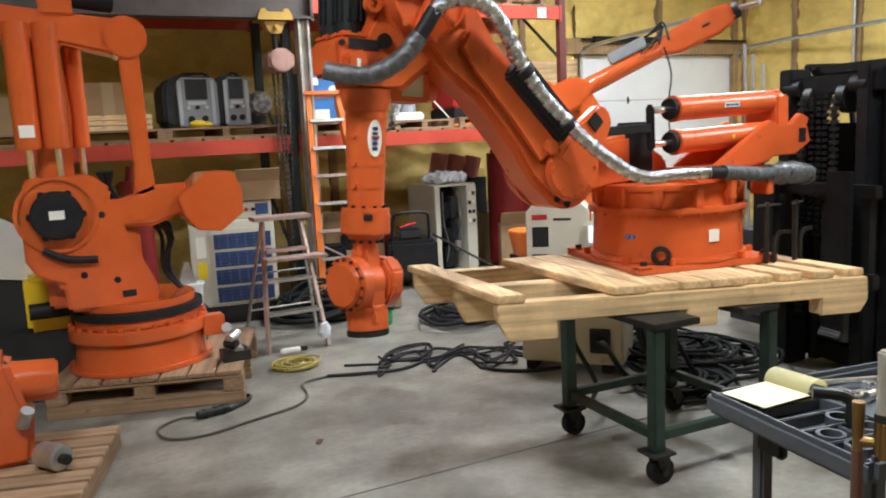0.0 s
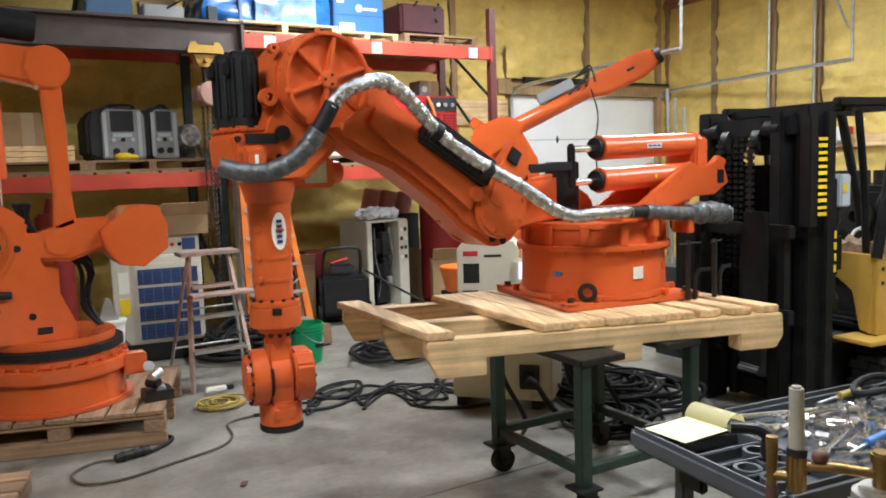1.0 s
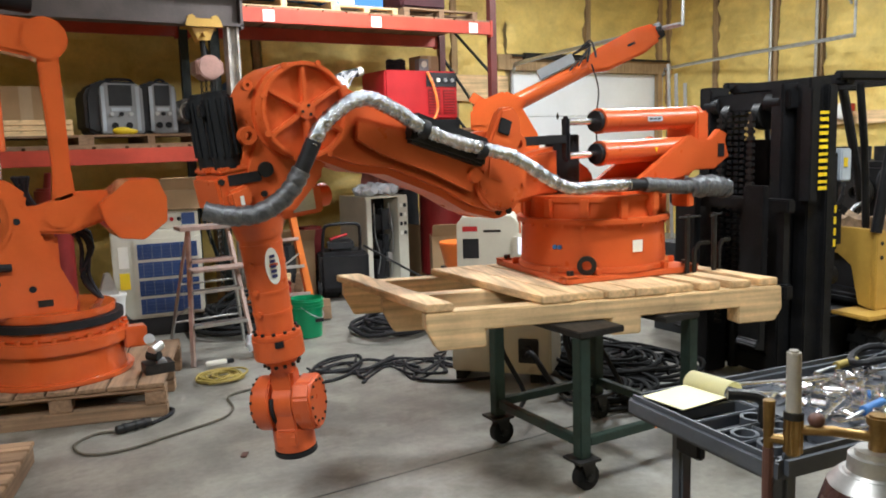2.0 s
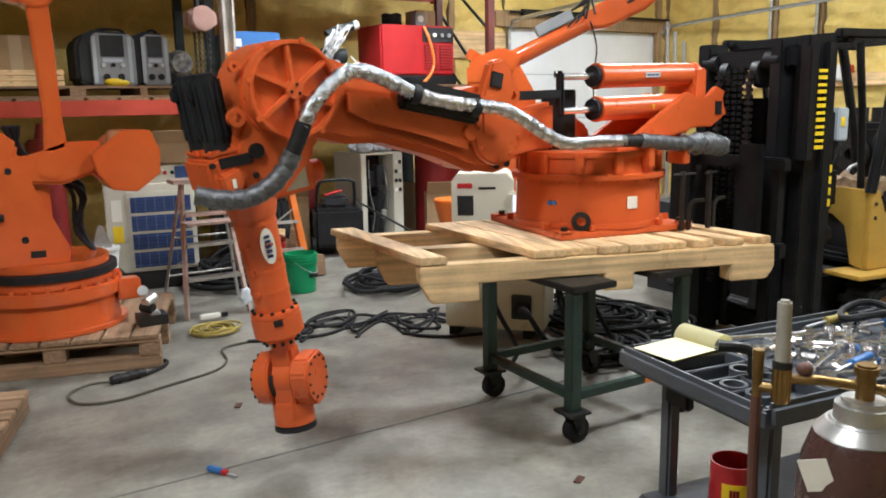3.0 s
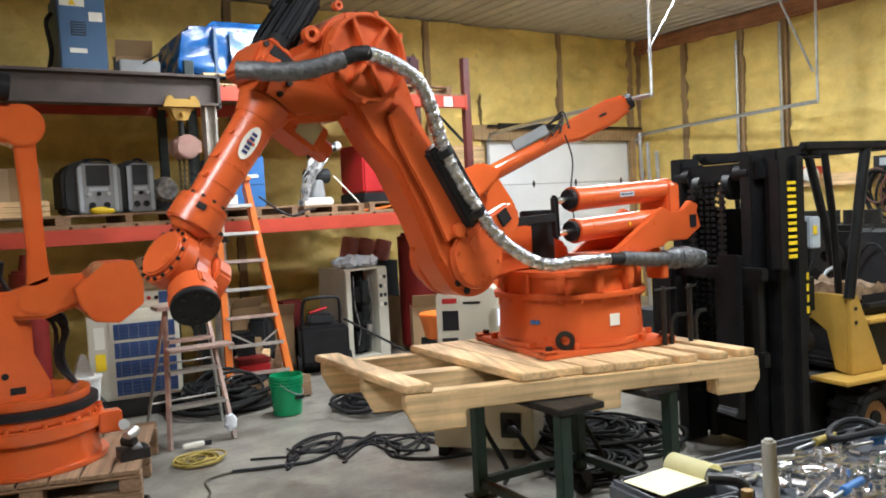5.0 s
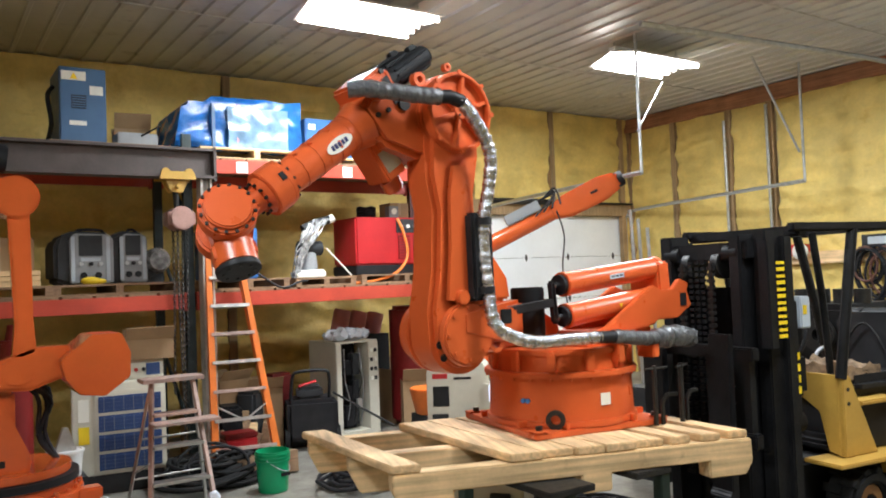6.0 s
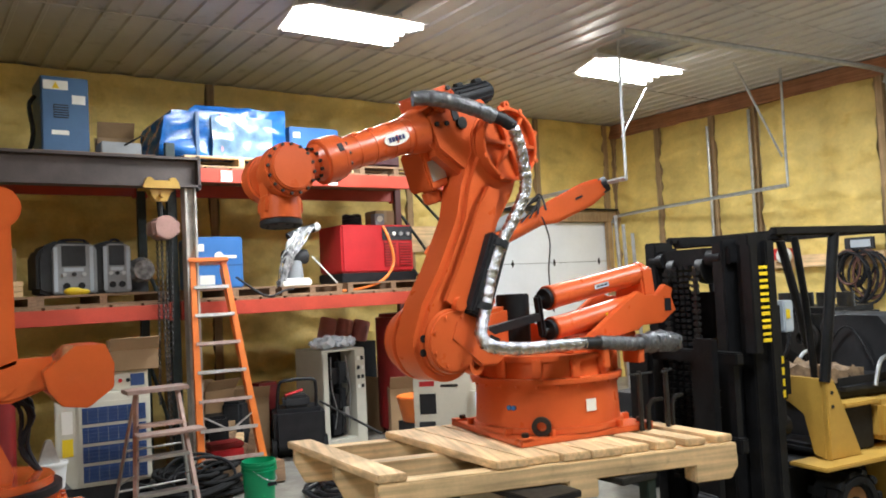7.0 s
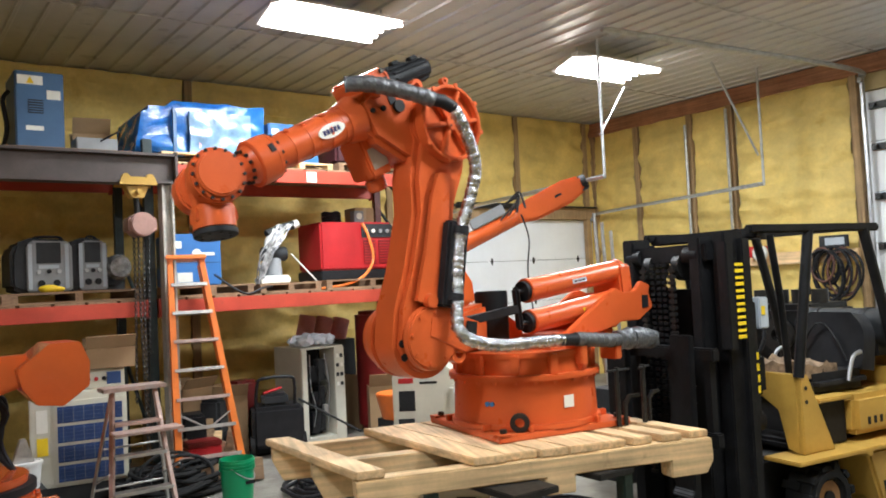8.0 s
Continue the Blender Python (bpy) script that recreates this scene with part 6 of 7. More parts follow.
# ---- the idle robots ----
def build_second_robot():
    pal = thing("shipping_pallet", "heavy weathered pallet under the idle orange robot", "pallet", pose(-0.17, 5.12, 0, 0, 0, -18))
    for y in (0.0, 0.5, 1.0):
        part("bottom_plank", bx(B(), 0, y, 0, 1.14, y + 0.11, 0.08), OLDWOOD, pal, bevel=0.006)
        for x in (0.0, 0.5, 1.02):
            part("block", bx(B(), x, y, 0.08, x + 0.12, y + 0.11, 0.16), OLDWOOD_Y, pal, bevel=0.006)
        part("stringer", bx(B(), 0, y, 0.16, 1.14, y + 0.11, 0.185), OLDWOOD, pal, bevel=0.005)
    for k in range(7):
        part("deck_plank", bx(B(), 0.005 + k * 0.163, -0.01, 0.185, 0.155 + k * 0.163, 1.12, 0.21), OLDWOOD_Y, pal, bevel=0.004)
    r = thing("idle_robot", "idle orange palletising robot with parallel links on a pallet", "robot arm", pose(0.42, 5.42, 0.285))
    Z = -0.285
    bm = cy(B(), (0, 0, -0.06), (0, 0, 0.12), 0.405, 0.385, 56)
    base = part("base_drum", bm, ORANGE_OLD, r, "glossy round orange base", 0.012)
    part("bottom_flange", cy(B(), (0, 0, -0.075), (0, 0, -0.045), 0.44, n=56), ORANGE_OLD, base, bevel=0.006)
    part("bolt_ring", cy(B(), (0, 0, 0.115), (0, 0, 0.2), 0.425, n=56), ORANGE_OLD, base, bevel=0.01)
    bolt_set(ORANGE_OLD, base, (0, 0, 0.2), (0, 0, 1), 0.405, 26, 0.016, 0.022)
    part("slew_ring", cy(B(), (0, 0, 0.2), (0, 0, 0.25), 0.38, n=48), ORANGE_OLD, r, bevel=0.006)
    part("side_lug", bx(B(), 0.36, -0.22, 0.06, 0.5, -0.11, 0.19), ORANGE_OLD, base, bevel=0.01)
    part("rubber_skirt", ring(B(), (0, 0, 0.255), (0, 0, 1), 0.4, 0.3, 0.045, 48), BLACK, r, "black rubber skirt")
    part("turntable", cy(B(), (0, 0, 0.3), (0, 0, 0.35), 0.36, n=48), ORANGE_OLD, r, bevel=0.008)
    for s in (-0.26, 0.12):
        bm = prof(B(), [(-0.4, 0.33), (0.1, 0.33), (0.12, 0.42), (-0.12, 0.98), (-0.1, 1.05), (-0.2, 1.14), (-0.55, 1.14), (-0.6, 1.0), (-0.6, 0.66), (-0.54, 0.55), (-0.42, 0.5)], s, s + 0.14)
        part("frame_plate", bm, ORANGE_OLD, r, "cast orange side frame", 0.02)
    bm = bx(B(), -0.5, -0.12, 0.34, 0.05, 0.12, 0.8)
    part("core", bm, ORANGE_OLD, r, bevel=0.02)
    hub = part("shoulder_ring", ring(B(), (-0.41, -0.26, 0.92), (0, -1, 0), 0.225, 0.2, 0.02, 44), ORANGE_OLD, r, bevel=0.004)
    m = part("shoulder_motor", cy(B(), (-0.41, -0.26, 0.92), (-0.41, -0.36, 0.92), 0.14, n=30), MOTOR, hub, "black round motor", 0.01)
    for a in range(0, 360, 60):
        p = (-0.41 + 0.14 * math.cos(radians(a)), -0.33, 0.92 + 0.14 * math.sin(radians(a)))
        part("motor_lug", bx(B(), p[0] - 0.018, -0.34, p[2] - 0.018, p[0] + 0.018, -0.27, p[2] + 0.018), MOTOR, hub, bevel=0.006)
    part("motor_label", bx(B(), -0.45, -0.365, 0.9, -0.37, -0.36, 0.95), PAPER, hub)
    for x, z in ((-0.17, 0.9), (-0.12, 0.5), (-0.3, 0.55)):
        part("frame_port", cy(B(), (x, -0.264, z), (x, -0.26, z), 0.02, n=14), BLACK, r)
    part("cable_gland", tube(B(), spline([(-0.5, -0.28, 0.72), (-0.38, -0.3, 0.66), (-0.22, -0.28, 0.64)], 4), 0.022, 8), BLACK, r)
    part("rating_plate", bx(B(), -0.1, -0.264, 0.39, -0.02, -0.26, 0.43), DARKSTEEL, r)
    # counterweight link
    bm = prof(B(), [(-0.15, 0.82), (0.12, 0.8), (0.36, 0.88), (0.36, 1.05), (0.16, 1.05), (-0.05, 0.98), (-0.2, 0.98)], -0.2, -0.06)
    link = part("counter_link", bm, ORANGE_OLD, r, "orange link to the counterweight", 0.02)
    part("link_pin", cy(B(), (0.06, -0.215, 0.92), (0.06, -0.05, 0.92), 0.085, n=30), ORANGE_OLD, link, bevel=0.008)
    bm = prof(B(), [(0.27, 0.97), (0.44, 1.11), (0.61, 1.11), (0.66, 0.99), (0.655, 0.845), (0.51, 0.74), (0.37, 0.76), (0.295, 0.86)], -0.32, 0.05)
    part("counterweight", bm, ORANGE_OLD, r, "faceted orange counterweight", 0.006)
    # vertical link and elbow
    bm = prof(B(), [(0.03, 0.95), (0.17, 0.95), (0.15, 1.2), (0.14, 1.88), (0.02, 1.88), (0.05, 1.2)], -0.18, -0.08)
    part("vertical_link", bm, ORANGE_OLD, r, "long orange connecting link", 0.014)
    part("elbow_joint", cy(B(), (0.07, -0.205, 1.94), (0.07, 0.02, 1.94), 0.125, n=36), ORANGE_OLD, r, bevel=0.01)
    bm = B()
    prof(bm, [(0.09, 1.85), (0.1, 1.95), (0.03, 2.05), (-0.25, 2.08), (-0.75, 2.14), (-0.75, 1.94), (-0.3, 1.9), (-0.02, 1.84)], -0.18, 0.0)
    part("upper_arm", bm, ORANGE_OLD, r, "orange upper arm", 0.02)
    part("arm_motor", cy(B(), (-0.22, -0.12, 2.2), (0.03, -0.12, 2.17), 0.085, n=24), MOTOR, r, "black motor on the arm", 0.01)
    part("motor_bracket", bx(B(), -0.38, -0.2, 2.06, -0.2, -0.02, 2.3), ORANGE_OLD, r, bevel=0.012)
    for x, rad, y in ((-0.51, 0.072, -0.16), (-0.36, 0.072, -0.16), (-0.22, 0.055, 0.1)):
        c = part("balance_cylinder", cy(B(), (x, y, 1.3), (x, y, 2.02), rad, n=28), ORANGE_OLD, r, "upright orange balance cylinder", 0.006)
        part("rod", cy(B(), (x, y, 1.12), (x, y, 1.31), 0.02, n=12), CHROME, c)
    part("cylinder_label", bx(B(), -0.55, -0.236, 1.37, -0.47, -0.231, 1.44), PAPER, r)
    part("lower_arm", prof(B(), [(-0.5, 0.9), (-0.3, 0.9), (-0.26, 1.5), (-0.3, 2.1), (-0.48, 2.1), (-0.46, 1.5)], -0.05, 0.1), ORANGE_OLD, r, "orange lower arm", 0.02)
    for k in range(5):
        q = random.Random(k)
        pts = [(-0.16 + 0.02 * k, -0.1, 1.15), (-0.06 + q.uniform(-0.03, 0.03), -0.02, 0.95), (0.2 + q.uniform(-0.03, 0.06), 0.05, 0.75 + q.uniform(-0.03, 0.05)), (0.22 + q.uniform(-0.04, 0.04), 0.08, 0.5), (0.3, 0.05, 0.33)]
        part("cable", tube(B(), spline(pts, 5), 0.014, 7), BLACK, r)
    t = thing("cable_plugs", "bunch of metal cable plugs on the pallet", "connectors", pose(0.92, 5.02, 0.21))
    for k in range(4):
        q = random.Random(k)
        a = Vector((q.uniform(-0.05, 0.05), q.uniform(-0.05, 0.05), 0.06 + 0.05 * k))
        part("plug", cy(B(), a, a + Vector((q.uniform(-0.08, 0.1), -0.06, q.uniform(-0.03, 0.05))), 0.032, n=14), (STEEL, DARKSTEEL, ALU, STEEL)[k], t, bevel=0.004)
    part("rest", bx(B(), -0.07, -0.05, 0, 0.1, 0.1, 0.06), DARKSTEEL, t)
    t = thing("yellow_motor", "yellow gear unit with black housing", "machine", pose(-0.10, 5.75, 0.0))
    part("stand", bx(B(), -0.2, -0.2, 0, 0.25, 0.2, 0.45), DARKMACHINE, t)
    part("yellow_block", bx(B(), -0.12, -0.22, 0.45, 0.2, 0.1, 0.8), BRIGHTYELLOW, t, "bright yellow housing", 0.03)
    part("black_shaft", cy(B(), (-0.1, -0.3, 0.6), (0.3, -0.3, 0.6), 0.05, n=18), BLACK, t)
    t = thing("white_sheet", "white sheet leaning on a dark machine", "panel", pose(-0.32, 5.95, 0.0))
    part("machine", bx(B(), -0.3, -0.2, 0, 0.3, 0.3, 0.85), DARKMACHINE, t, bevel=0.02)
    part("sheet", prof(B(), [(-0.4, 0.85), (0.35, 0.72), (0.2, 1.05), (-0.1, 1.25), (-0.4, 1.25)], -0.22, -0.2), WHITE, t, "white sheet")


def build_wrist_unit():
    pal = thing("flat_pallet", "reddish weathered pallet at the edge of the bay", "pallet", pose(-1.1, 3.95, 0, 0, 0, -16))
    for k in range(3):
        part("runner", bx(B(), k * 0.5, 0, 0, k * 0.5 + 0.09, 0.85, 0.09), OLDWOOD_Y, pal)
    for k in range(6):
        part("deck_plank", bx(B(), -0.01, 0.01 + k * 0.142, 0.09, 1.1, 0.135 + k * 0.142, 0.115), OLDWOOD, pal, bevel=0.004)
    t = thing("robot_wrist", "loose orange robot wrist unit lying on pallet", "robot part", pose(-0.3, 4.28, 0.115))
    part("housing", prof(B(), [(-0.35, 0), (0.08, 0), (0.1, 0.2), (0.02, 0.5), (-0.1, 0.55), (-0.35, 0.5)], -0.15, 0.15), ORANGE_OLD, t, bevel=0.03)
    part("joint", cy(B(), (0.0, -0.02, 0.38), (0.22, -0.02, 0.36), 0.1, n=32), ORANGE_OLD, t, bevel=0.012)
    part("seam", ring(B(), (0.0, -0.02, 0.38), (1, 0, 0), 0.104, 0.09, 0.012, 32), BLACK, t)
    part("shaft", cy(B(), (0.12, -0.2, 0.06), (0.2, -0.32, 0.06), 0.06, n=24), STEEL, t, "bare steel shaft end", 0.006)
    part("shaft_core", cy(B(), (0.2, -0.32, 0.06), (0.22, -0.35, 0.06), 0.025, n=16), DARKSTEEL, t)
    part("plug", cy(B(), (0.05, -0.16, 0.2), (0.08, -0.2, 0.28), 0.03, n=14), STEEL, t)


def build_far_robot():
    r = thing("far_robot", "orange robot arm raised with grey connector box", "robot arm", pose(4.91, 6.88, 0, 0, 0, -35))
    part("base", cy(B(), (0.1, 0.2, 0), (0.1, 0.2, 0.5), 0.34, 0.3, 36), ORANGE_OLD, r, bevel=0.02)
    part("column", prof(B(), [(-0.15, 0.5), (0.38, 0.5), (0.36, 1.45), (0.3, 1.72), (-0.05, 1.75), (-0.16, 1.5)], 0.02, 0.36), ORANGE_OLD, r, bevel=0.03)
    part("column_cheek", prof(B(), [(0.1, 1.4), (0.42, 1.4), (0.4, 1.62), (0.24, 1.9), (0.12, 1.85)], -0.06, 0.04), ORANGE_OLD, r, bevel=0.02)
    part("elbow", prof(B(), [(-0.3, 1.66), (-0.12, 1.62), (0.2, 1.8), (0.3, 1.98), (0.06, 2.08), (-0.2, 1.98), (-0.3, 1.9)], -0.06, 0.24), ORANGE_OLD, r, bevel=0.03)
    part("elbow_cover", bx(B(), -0.3, -0.075, 1.72, -0.14, -0.05, 1.86), ORANGE_OLD, r, bevel=0.01)
    part("elbow_motor", cy(B(), (-0.26, 0.1, 1.95), (-0.2, 0.1, 2.04), 0.08, n=20), ORANGE_OLD, r, bevel=0.01)
    d = Vector((1.73, 0, 2.65)) - Vector((0.1, 0, 1.9))
    u = d.normalized()
    o = Vector((0.1, 0.09, 1.92))
    tubep = part("forearm", cy(B(), o, o + u * 1.1, 0.092, 0.08, 28), ORANGE_OLD, r, "tapering orange forearm", 0.006)
    bm = prof(B(), [(-0.12, -0.07), (0.08, -0.135), (0.5, -0.14), (0.7, -0.09), (0.7, 0.09), (0.5, 0.13), (0.08, 0.12), (-0.12, 0.07)], -0.1, 0.1)
    bmesh.ops.transform(bm, verts=bm.verts, matrix=Matrix.Translation(o + u * 1.0) @ Matrix.Rotation(-math.atan2(u.z, u.x), 4, "Y"))
    part("forearm_end", bm, ORANGE_OLD, r, bevel=0.03)
    part("flange", cy(B(), o + u * 1.69, o + u * 1.76, 0.085, n=26), BLACK, r, "black flange", 0.006)
    m = Matrix.Translation(o + u * 0.42) @ Matrix.Rotation(-math.atan2(u.z, u.x), 4, "Y")
    box = part("connector_box", bx(B(), 0, -0.08, 0.09, 0.4, 0.06, 0.2, m), GREYMACHINE, r, "grey connector box", 0.01)
    for k in range(4):
        q = random.Random(k)
        pts = [o + u * (0.75 + 0.02 * k) + Vector((0, -0.02, 0.2)), o + u * 0.95 + Vector((0, q.uniform(-0.05, 0.05), 0.19 + 0.02 * k)), o + u * (0.7 + 0.1 * k) + Vector((0, -0.12, 0.05))]
        part("cable", tube(B(), spline(pts, 5), 0.011, 6), BLACK, r)
    # black plate painted on as the shaded inside of a slot
    part("slot", bx(B(), 1.36, -0.108, -0.012, 1.44, -0.098, 0.012, Matrix.Translation(o) @ Matrix.Rotation(-math.atan2(u.z, u.x), 4, "Y")), BLACK, r)
    part("hanging_cord", tube(B(), spline([o + u * 0.95 + Vector((0, -0.11, 0)), (1.03, -0.04, 2.05), (1.0, -0.04, 1.7), (1.04, 0.0, 1.3)], 6), 0.008, 6), BLACK, r)
    # pipes leaning in the corner
    for k, (x, y) in enumerate(((6.46, 5.9), (6.53, 5.86), (6.6, 5.8))):
        t = thing("pipe_length", "bare galvanised pipe standing upright", "pipe", pose(x, y, 0), "upright pipes")
        part("pipe", cy(B(), (0.0, 0, 0), (-0.06, 0.03, 2.3 - 0.1 * k), 0.019, n=12), STEEL, t)


# ---- forklift ----
def build_forklift():
    f = thing("forklift", "old yellow forklift with greasy black mast and overhead guard", "forklift", pose(4.11, 3.19, -0.16, 0, 0, -8) @ Matrix.Diagonal((1.056, 0.946, 1.0615, 1)))
    mast = part("mast", bx(B(), -0.06, -0.38, 1.74, 0.1, 0.38, 1.84), TRUCKBLACK, f, "greasy black steel mast", 0.008)
    for s in (-1, 1):
        bm = B()
        bx(bm, 0.0, s * 0.415 - 0.05, 0.165, 0.16, s * 0.415 + 0.05, 1.9)
        bx(bm, 0.1, s * 0.415 - 0.09, 0.18, 0.17, s * 0.415 + 0.09, 1.86)
        part("outer_channel", bm, TRUCKBLACK, mast, bevel=0.008)
        part("inner_channel", bx(B(), -0.08, s * 0.3 - 0.045, 0.165, 0.07, s * 0.3 + 0.045, 1.88), TRUCKBLACK, mast, bevel=0.008)
        part("lift_cylinder", cy(B(), (0.12, s * 0.24, 0.18), (0.12, s * 0.24, 1.75), 0.04, n=18), TRUCKBLACK, mast)
        part("roller", cy(B(), (-0.03, s * 0.2, 1.78), (-0.03, s * 0.32, 1.78), 0.055, n=20), TRUCKBLACK, mast)
        part("chain_wheel", cy(B(), (0.0, s * 0.13 - 0.03, 1.72), (0.0, s * 0.13 + 0.03, 1.72), 0.085, n=22), DARKSTEEL, mast)
        bm = B()
        for k in range(34):
            bx(bm, -0.115, s * 0.13 - 0.026, 0.5 + k * 0.036, -0.095, s * 0.13 + 0.026, 0.52 + k * 0.036)
            bx(bm, -0.11, s * 0.13 - 0.012, 0.518 + k * 0.036, -0.1, s * 0.13 + 0.012, 0.54 + k * 0.036)
        tagged(part("lift_chain", bm, DARKSTEEL, mast, "leaf chain"), kind="stuff")
    for z in (0.2, 0.4, 0.9):
        part("cross_member", bx(B(), 0.1, -0.38, z, 0.15, 0.38, z + 0.1), TRUCKBLACK, mast, bevel=0.006)
    # black sheet added behind the mast so its gaps read dark
    part("mast_shield", bx(B(), 0.17, -0.36, 0.17, 0.2, 0.36, 1.58), TRUCKBLACK, mast)
    part("tilt_plate", bx(B(), -0.04, -0.52, 1.25, 0.02, -0.44, 1.84), TRUCKBLACK, mast, bevel=0.006)
    # plain yellow strokes stand for the maker's word
    for k in range(6):
        for d, w in ((0.0, 0.02), (0.036, 0.016)):
            z0 = 1.31 + k * 0.072 + d
            part("painted_mark", prof(B(), [(z0, 0.082), (z0 + w, 0.082), (z0 + w, 0.018), (z0, 0.018)], -0.001, 0.001), BRIGHTYELLOW, mast, "yellow painted stroke", m=pose(0.0, -0.523, 0, 0, 0, 0) @ Matrix(((0, 0, 1, 0), (0, 1, 0, 0), (1, 0, 0, 0), (0, 0, 0, 1))))
    for y in (-0.05, 0.0, 0.06):
        bm = B()
        for k in range(34):
            bx(bm, -0.1, y - 0.018, 0.6 + k * 0.034, -0.085, y + 0.018, 0.62 + k * 0.034)
        tagged(part("lift_chain", bm, TRUCKBLACK, mast), kind="stuff")
    strip = part("rear_strip", bx(B(), 0.2, -0.46, 0.86, 0.23, -0.36, 1.5), TRUCKBLACK, mast, bevel=0.004)
    for k in range(4):
        part("painted_mark", bx(B(), 0.205 + 0.006 * (k % 2), -0.464, 0.99 + k * 0.062, 0.226, -0.46, 1.03 + k * 0.062), BRIGHTYELLOW, strip)
    part("relay_box", bx(B(), 0.3, -0.42, 1.34, 0.38, -0.3, 1.52), PANELGREY, f, "pale grey relay box", 0.008)
    part("relay_sticker", bx(B(), 0.315, -0.424, 1.42, 0.345, -0.421, 1.47), BRIGHTYELLOW, f)
    # carriage and forks
    car = part("carriage", bx(B(), -0.19, -0.52, 1.2, -0.13, 0.52, 1.27), TRUCKBLACK, f, "black fork carriage", 0.008)
    part("lower_bar", bx(B(), -0.19, -0.52, 0.74, -0.13, 0.52, 0.82), TRUCKBLACK, car, bevel=0.008)
    for y in (-0.45, -0.15, 0.15, 0.45):
        part("upright_bar", bx(B(), -0.17, y - 0.025, 0.8, -0.13, y + 0.025, 1.22), TRUCKBLACK, car)
    for y in (-0.3, 0.28):
        bm = prof(B(), [(-0.19, 1.34), (-0.23, 1.34), (-0.25, 0.5), (-0.27, 0.48), (-0.27, 0.46), (-0.2, 0.44)], y - 0.085, y + 0.085)
        part("fork", bm, TRUCKBLACK, f, "black steel fork", 0.006)
    part("load_backrest", bx(B(), -0.18, 0.4, 1.2, -0.14, 0.5, 1.3), TRUCKBLACK, car)
    # overhead guard
    guard = part("overhead_guard", bx(B(), 0.25, -0.48, 1.86, 0.32, 0.48, 1.92), TRUCKBLACK, f, "black overhead guard", 0.01)
    for y in (-0.46, 0.46):
        part("guard_rail", bx(B(), 0.2, y - 0.03, 1.885, 1.37, y + 0.03, 1.935), TRUCKBLACK, guard, bevel=0.01)
        part("front_post", tube(B(), [(0.72, y, 1.9), (0.55, y, 1.04)], 0.033, 10), TRUCKBLACK, guard)
        part("rear_post", tube(B(), [(1.24, y, 1.9), (1.39, y, 1.41), (1.5, y, 0.95)], 0.034, 10), TRUCKBLACK, guard)
    for k in range(6):
        part("guard_bar", bx(B(), 0.4 + k * 0.15, -0.45, 1.89, 0.43 + k * 0.15, 0.45, 1.92), TRUCKBLACK, guard)
    # body
    part("inner_post", tube(B(), [(0.7, -0.17, 1.89), (0.76, -0.17, 1.5), (0.8, -0.17, 1.0)], 0.024, 10), TRUCKBLACK, guard)
    part("cowl_plate", prof(B(), [(-0.45, 1.06), (0.45, 1.06), (0.45, 0.84), (0.1, 0.84), (0.02, 0.9), (-0.16, 0.92), (-0.3, 0.84), (-0.36, 0.62), (-0.45, 0.6)], -0.012, 0.012), YELLOW, f, "dirty yellow front cowl plate", 0.004, m=pose(0.545, 0, 0, 0, 0, 90))
    for y in (-0.485, 0.45):
        side = part("cowl_side", prof(B(), [(0.535, 1.065), (0.6, 1.056), (0.81, 0.6), (0.535, 0.6)], y, y + 0.035), YELLOW, f, "dirty yellow tapered side panel", 0.006)
        for z in (0.9, 0.98):
            part("bolt", cy(B(), (0.575, y - 0.004, z), (0.575, y, z), 0.012, n=10), DARKSTEEL, side)
    for y in (-0.6, 0.35):
        part("fender", prof(B(), [(0.36, 0.575), (0.36, 0.598), (1.5, 0.598), (1.5, 0.575), (1.02, 0.572), (0.98, 0.54), (0.94, 0.572)], y, y + 0.28), YELLOW, f, "scuffed yellow fender", 0.006)
    for y in (-0.57, 0.3):
        lower = part("side_panel", prof(B(), [(0.99, 0.572), (1.6, 0.572), (1.6, 0.22), (1.14, 0.2), (1.1, 0.26)], y, y + 0.27), YELLOW, f, "worn yellow lower side panel", 0.02)
        # no opening here: a black sheet paints the hole's shade
        part("step_hole", prof(B(), [(1.12, 0.38), (1.26, 0.38), (1.26, 0.28), (1.14, 0.28)], y - 0.004, y - 0.001), BLACK, lower)
    part("frame_core", bx(B(), 0.3, -0.3, 0.24, 1.6, 0.3, 0.58), TRUCKBLACK, f, "greasy black chassis", 0.03)
    part("floor_box", bx(B(), 0.56, -0.42, 0.6, 0.8, 0.42, 0.66), BLACK, f, bevel=0.02)
    hood = part("engine_hood", bx(B(), 1.03, -0.475, 0.64, 1.78, 0.475, 0.885), YELLOW, f, "worn yellow engine hood", 0.035)
    part("hood_deck", bx(B(), 0.72, -0.455, 0.868, 1.04, 0.455, 0.895), YELLOW, hood, bevel=0.008)
    # solid black block stands for the shaded inside of the bay
    part("bay_panel", bx(B(), 0.76, -0.4, 0.6, 1.03, 0.4, 0.868), BLACK, hood, "black block for the shade in the open engine bay", 0.01)
    for k in range(4):
        part("painted_mark", prof(B(), [(1.14 + k * 0.06, 0.7), (1.165 + k * 0.06, 0.7), (1.165 + k * 0.06, 0.745), (1.14 + k * 0.06, 0.745)], -0.479, -0.474), BLACK, hood, "dark painted stroke")
    part("counterweight", bx(B(), 1.6, -0.5, 0.22, 2.25, 0.5, 1.08), YELLOW, f, "heavy yellow counterweight", 0.08)
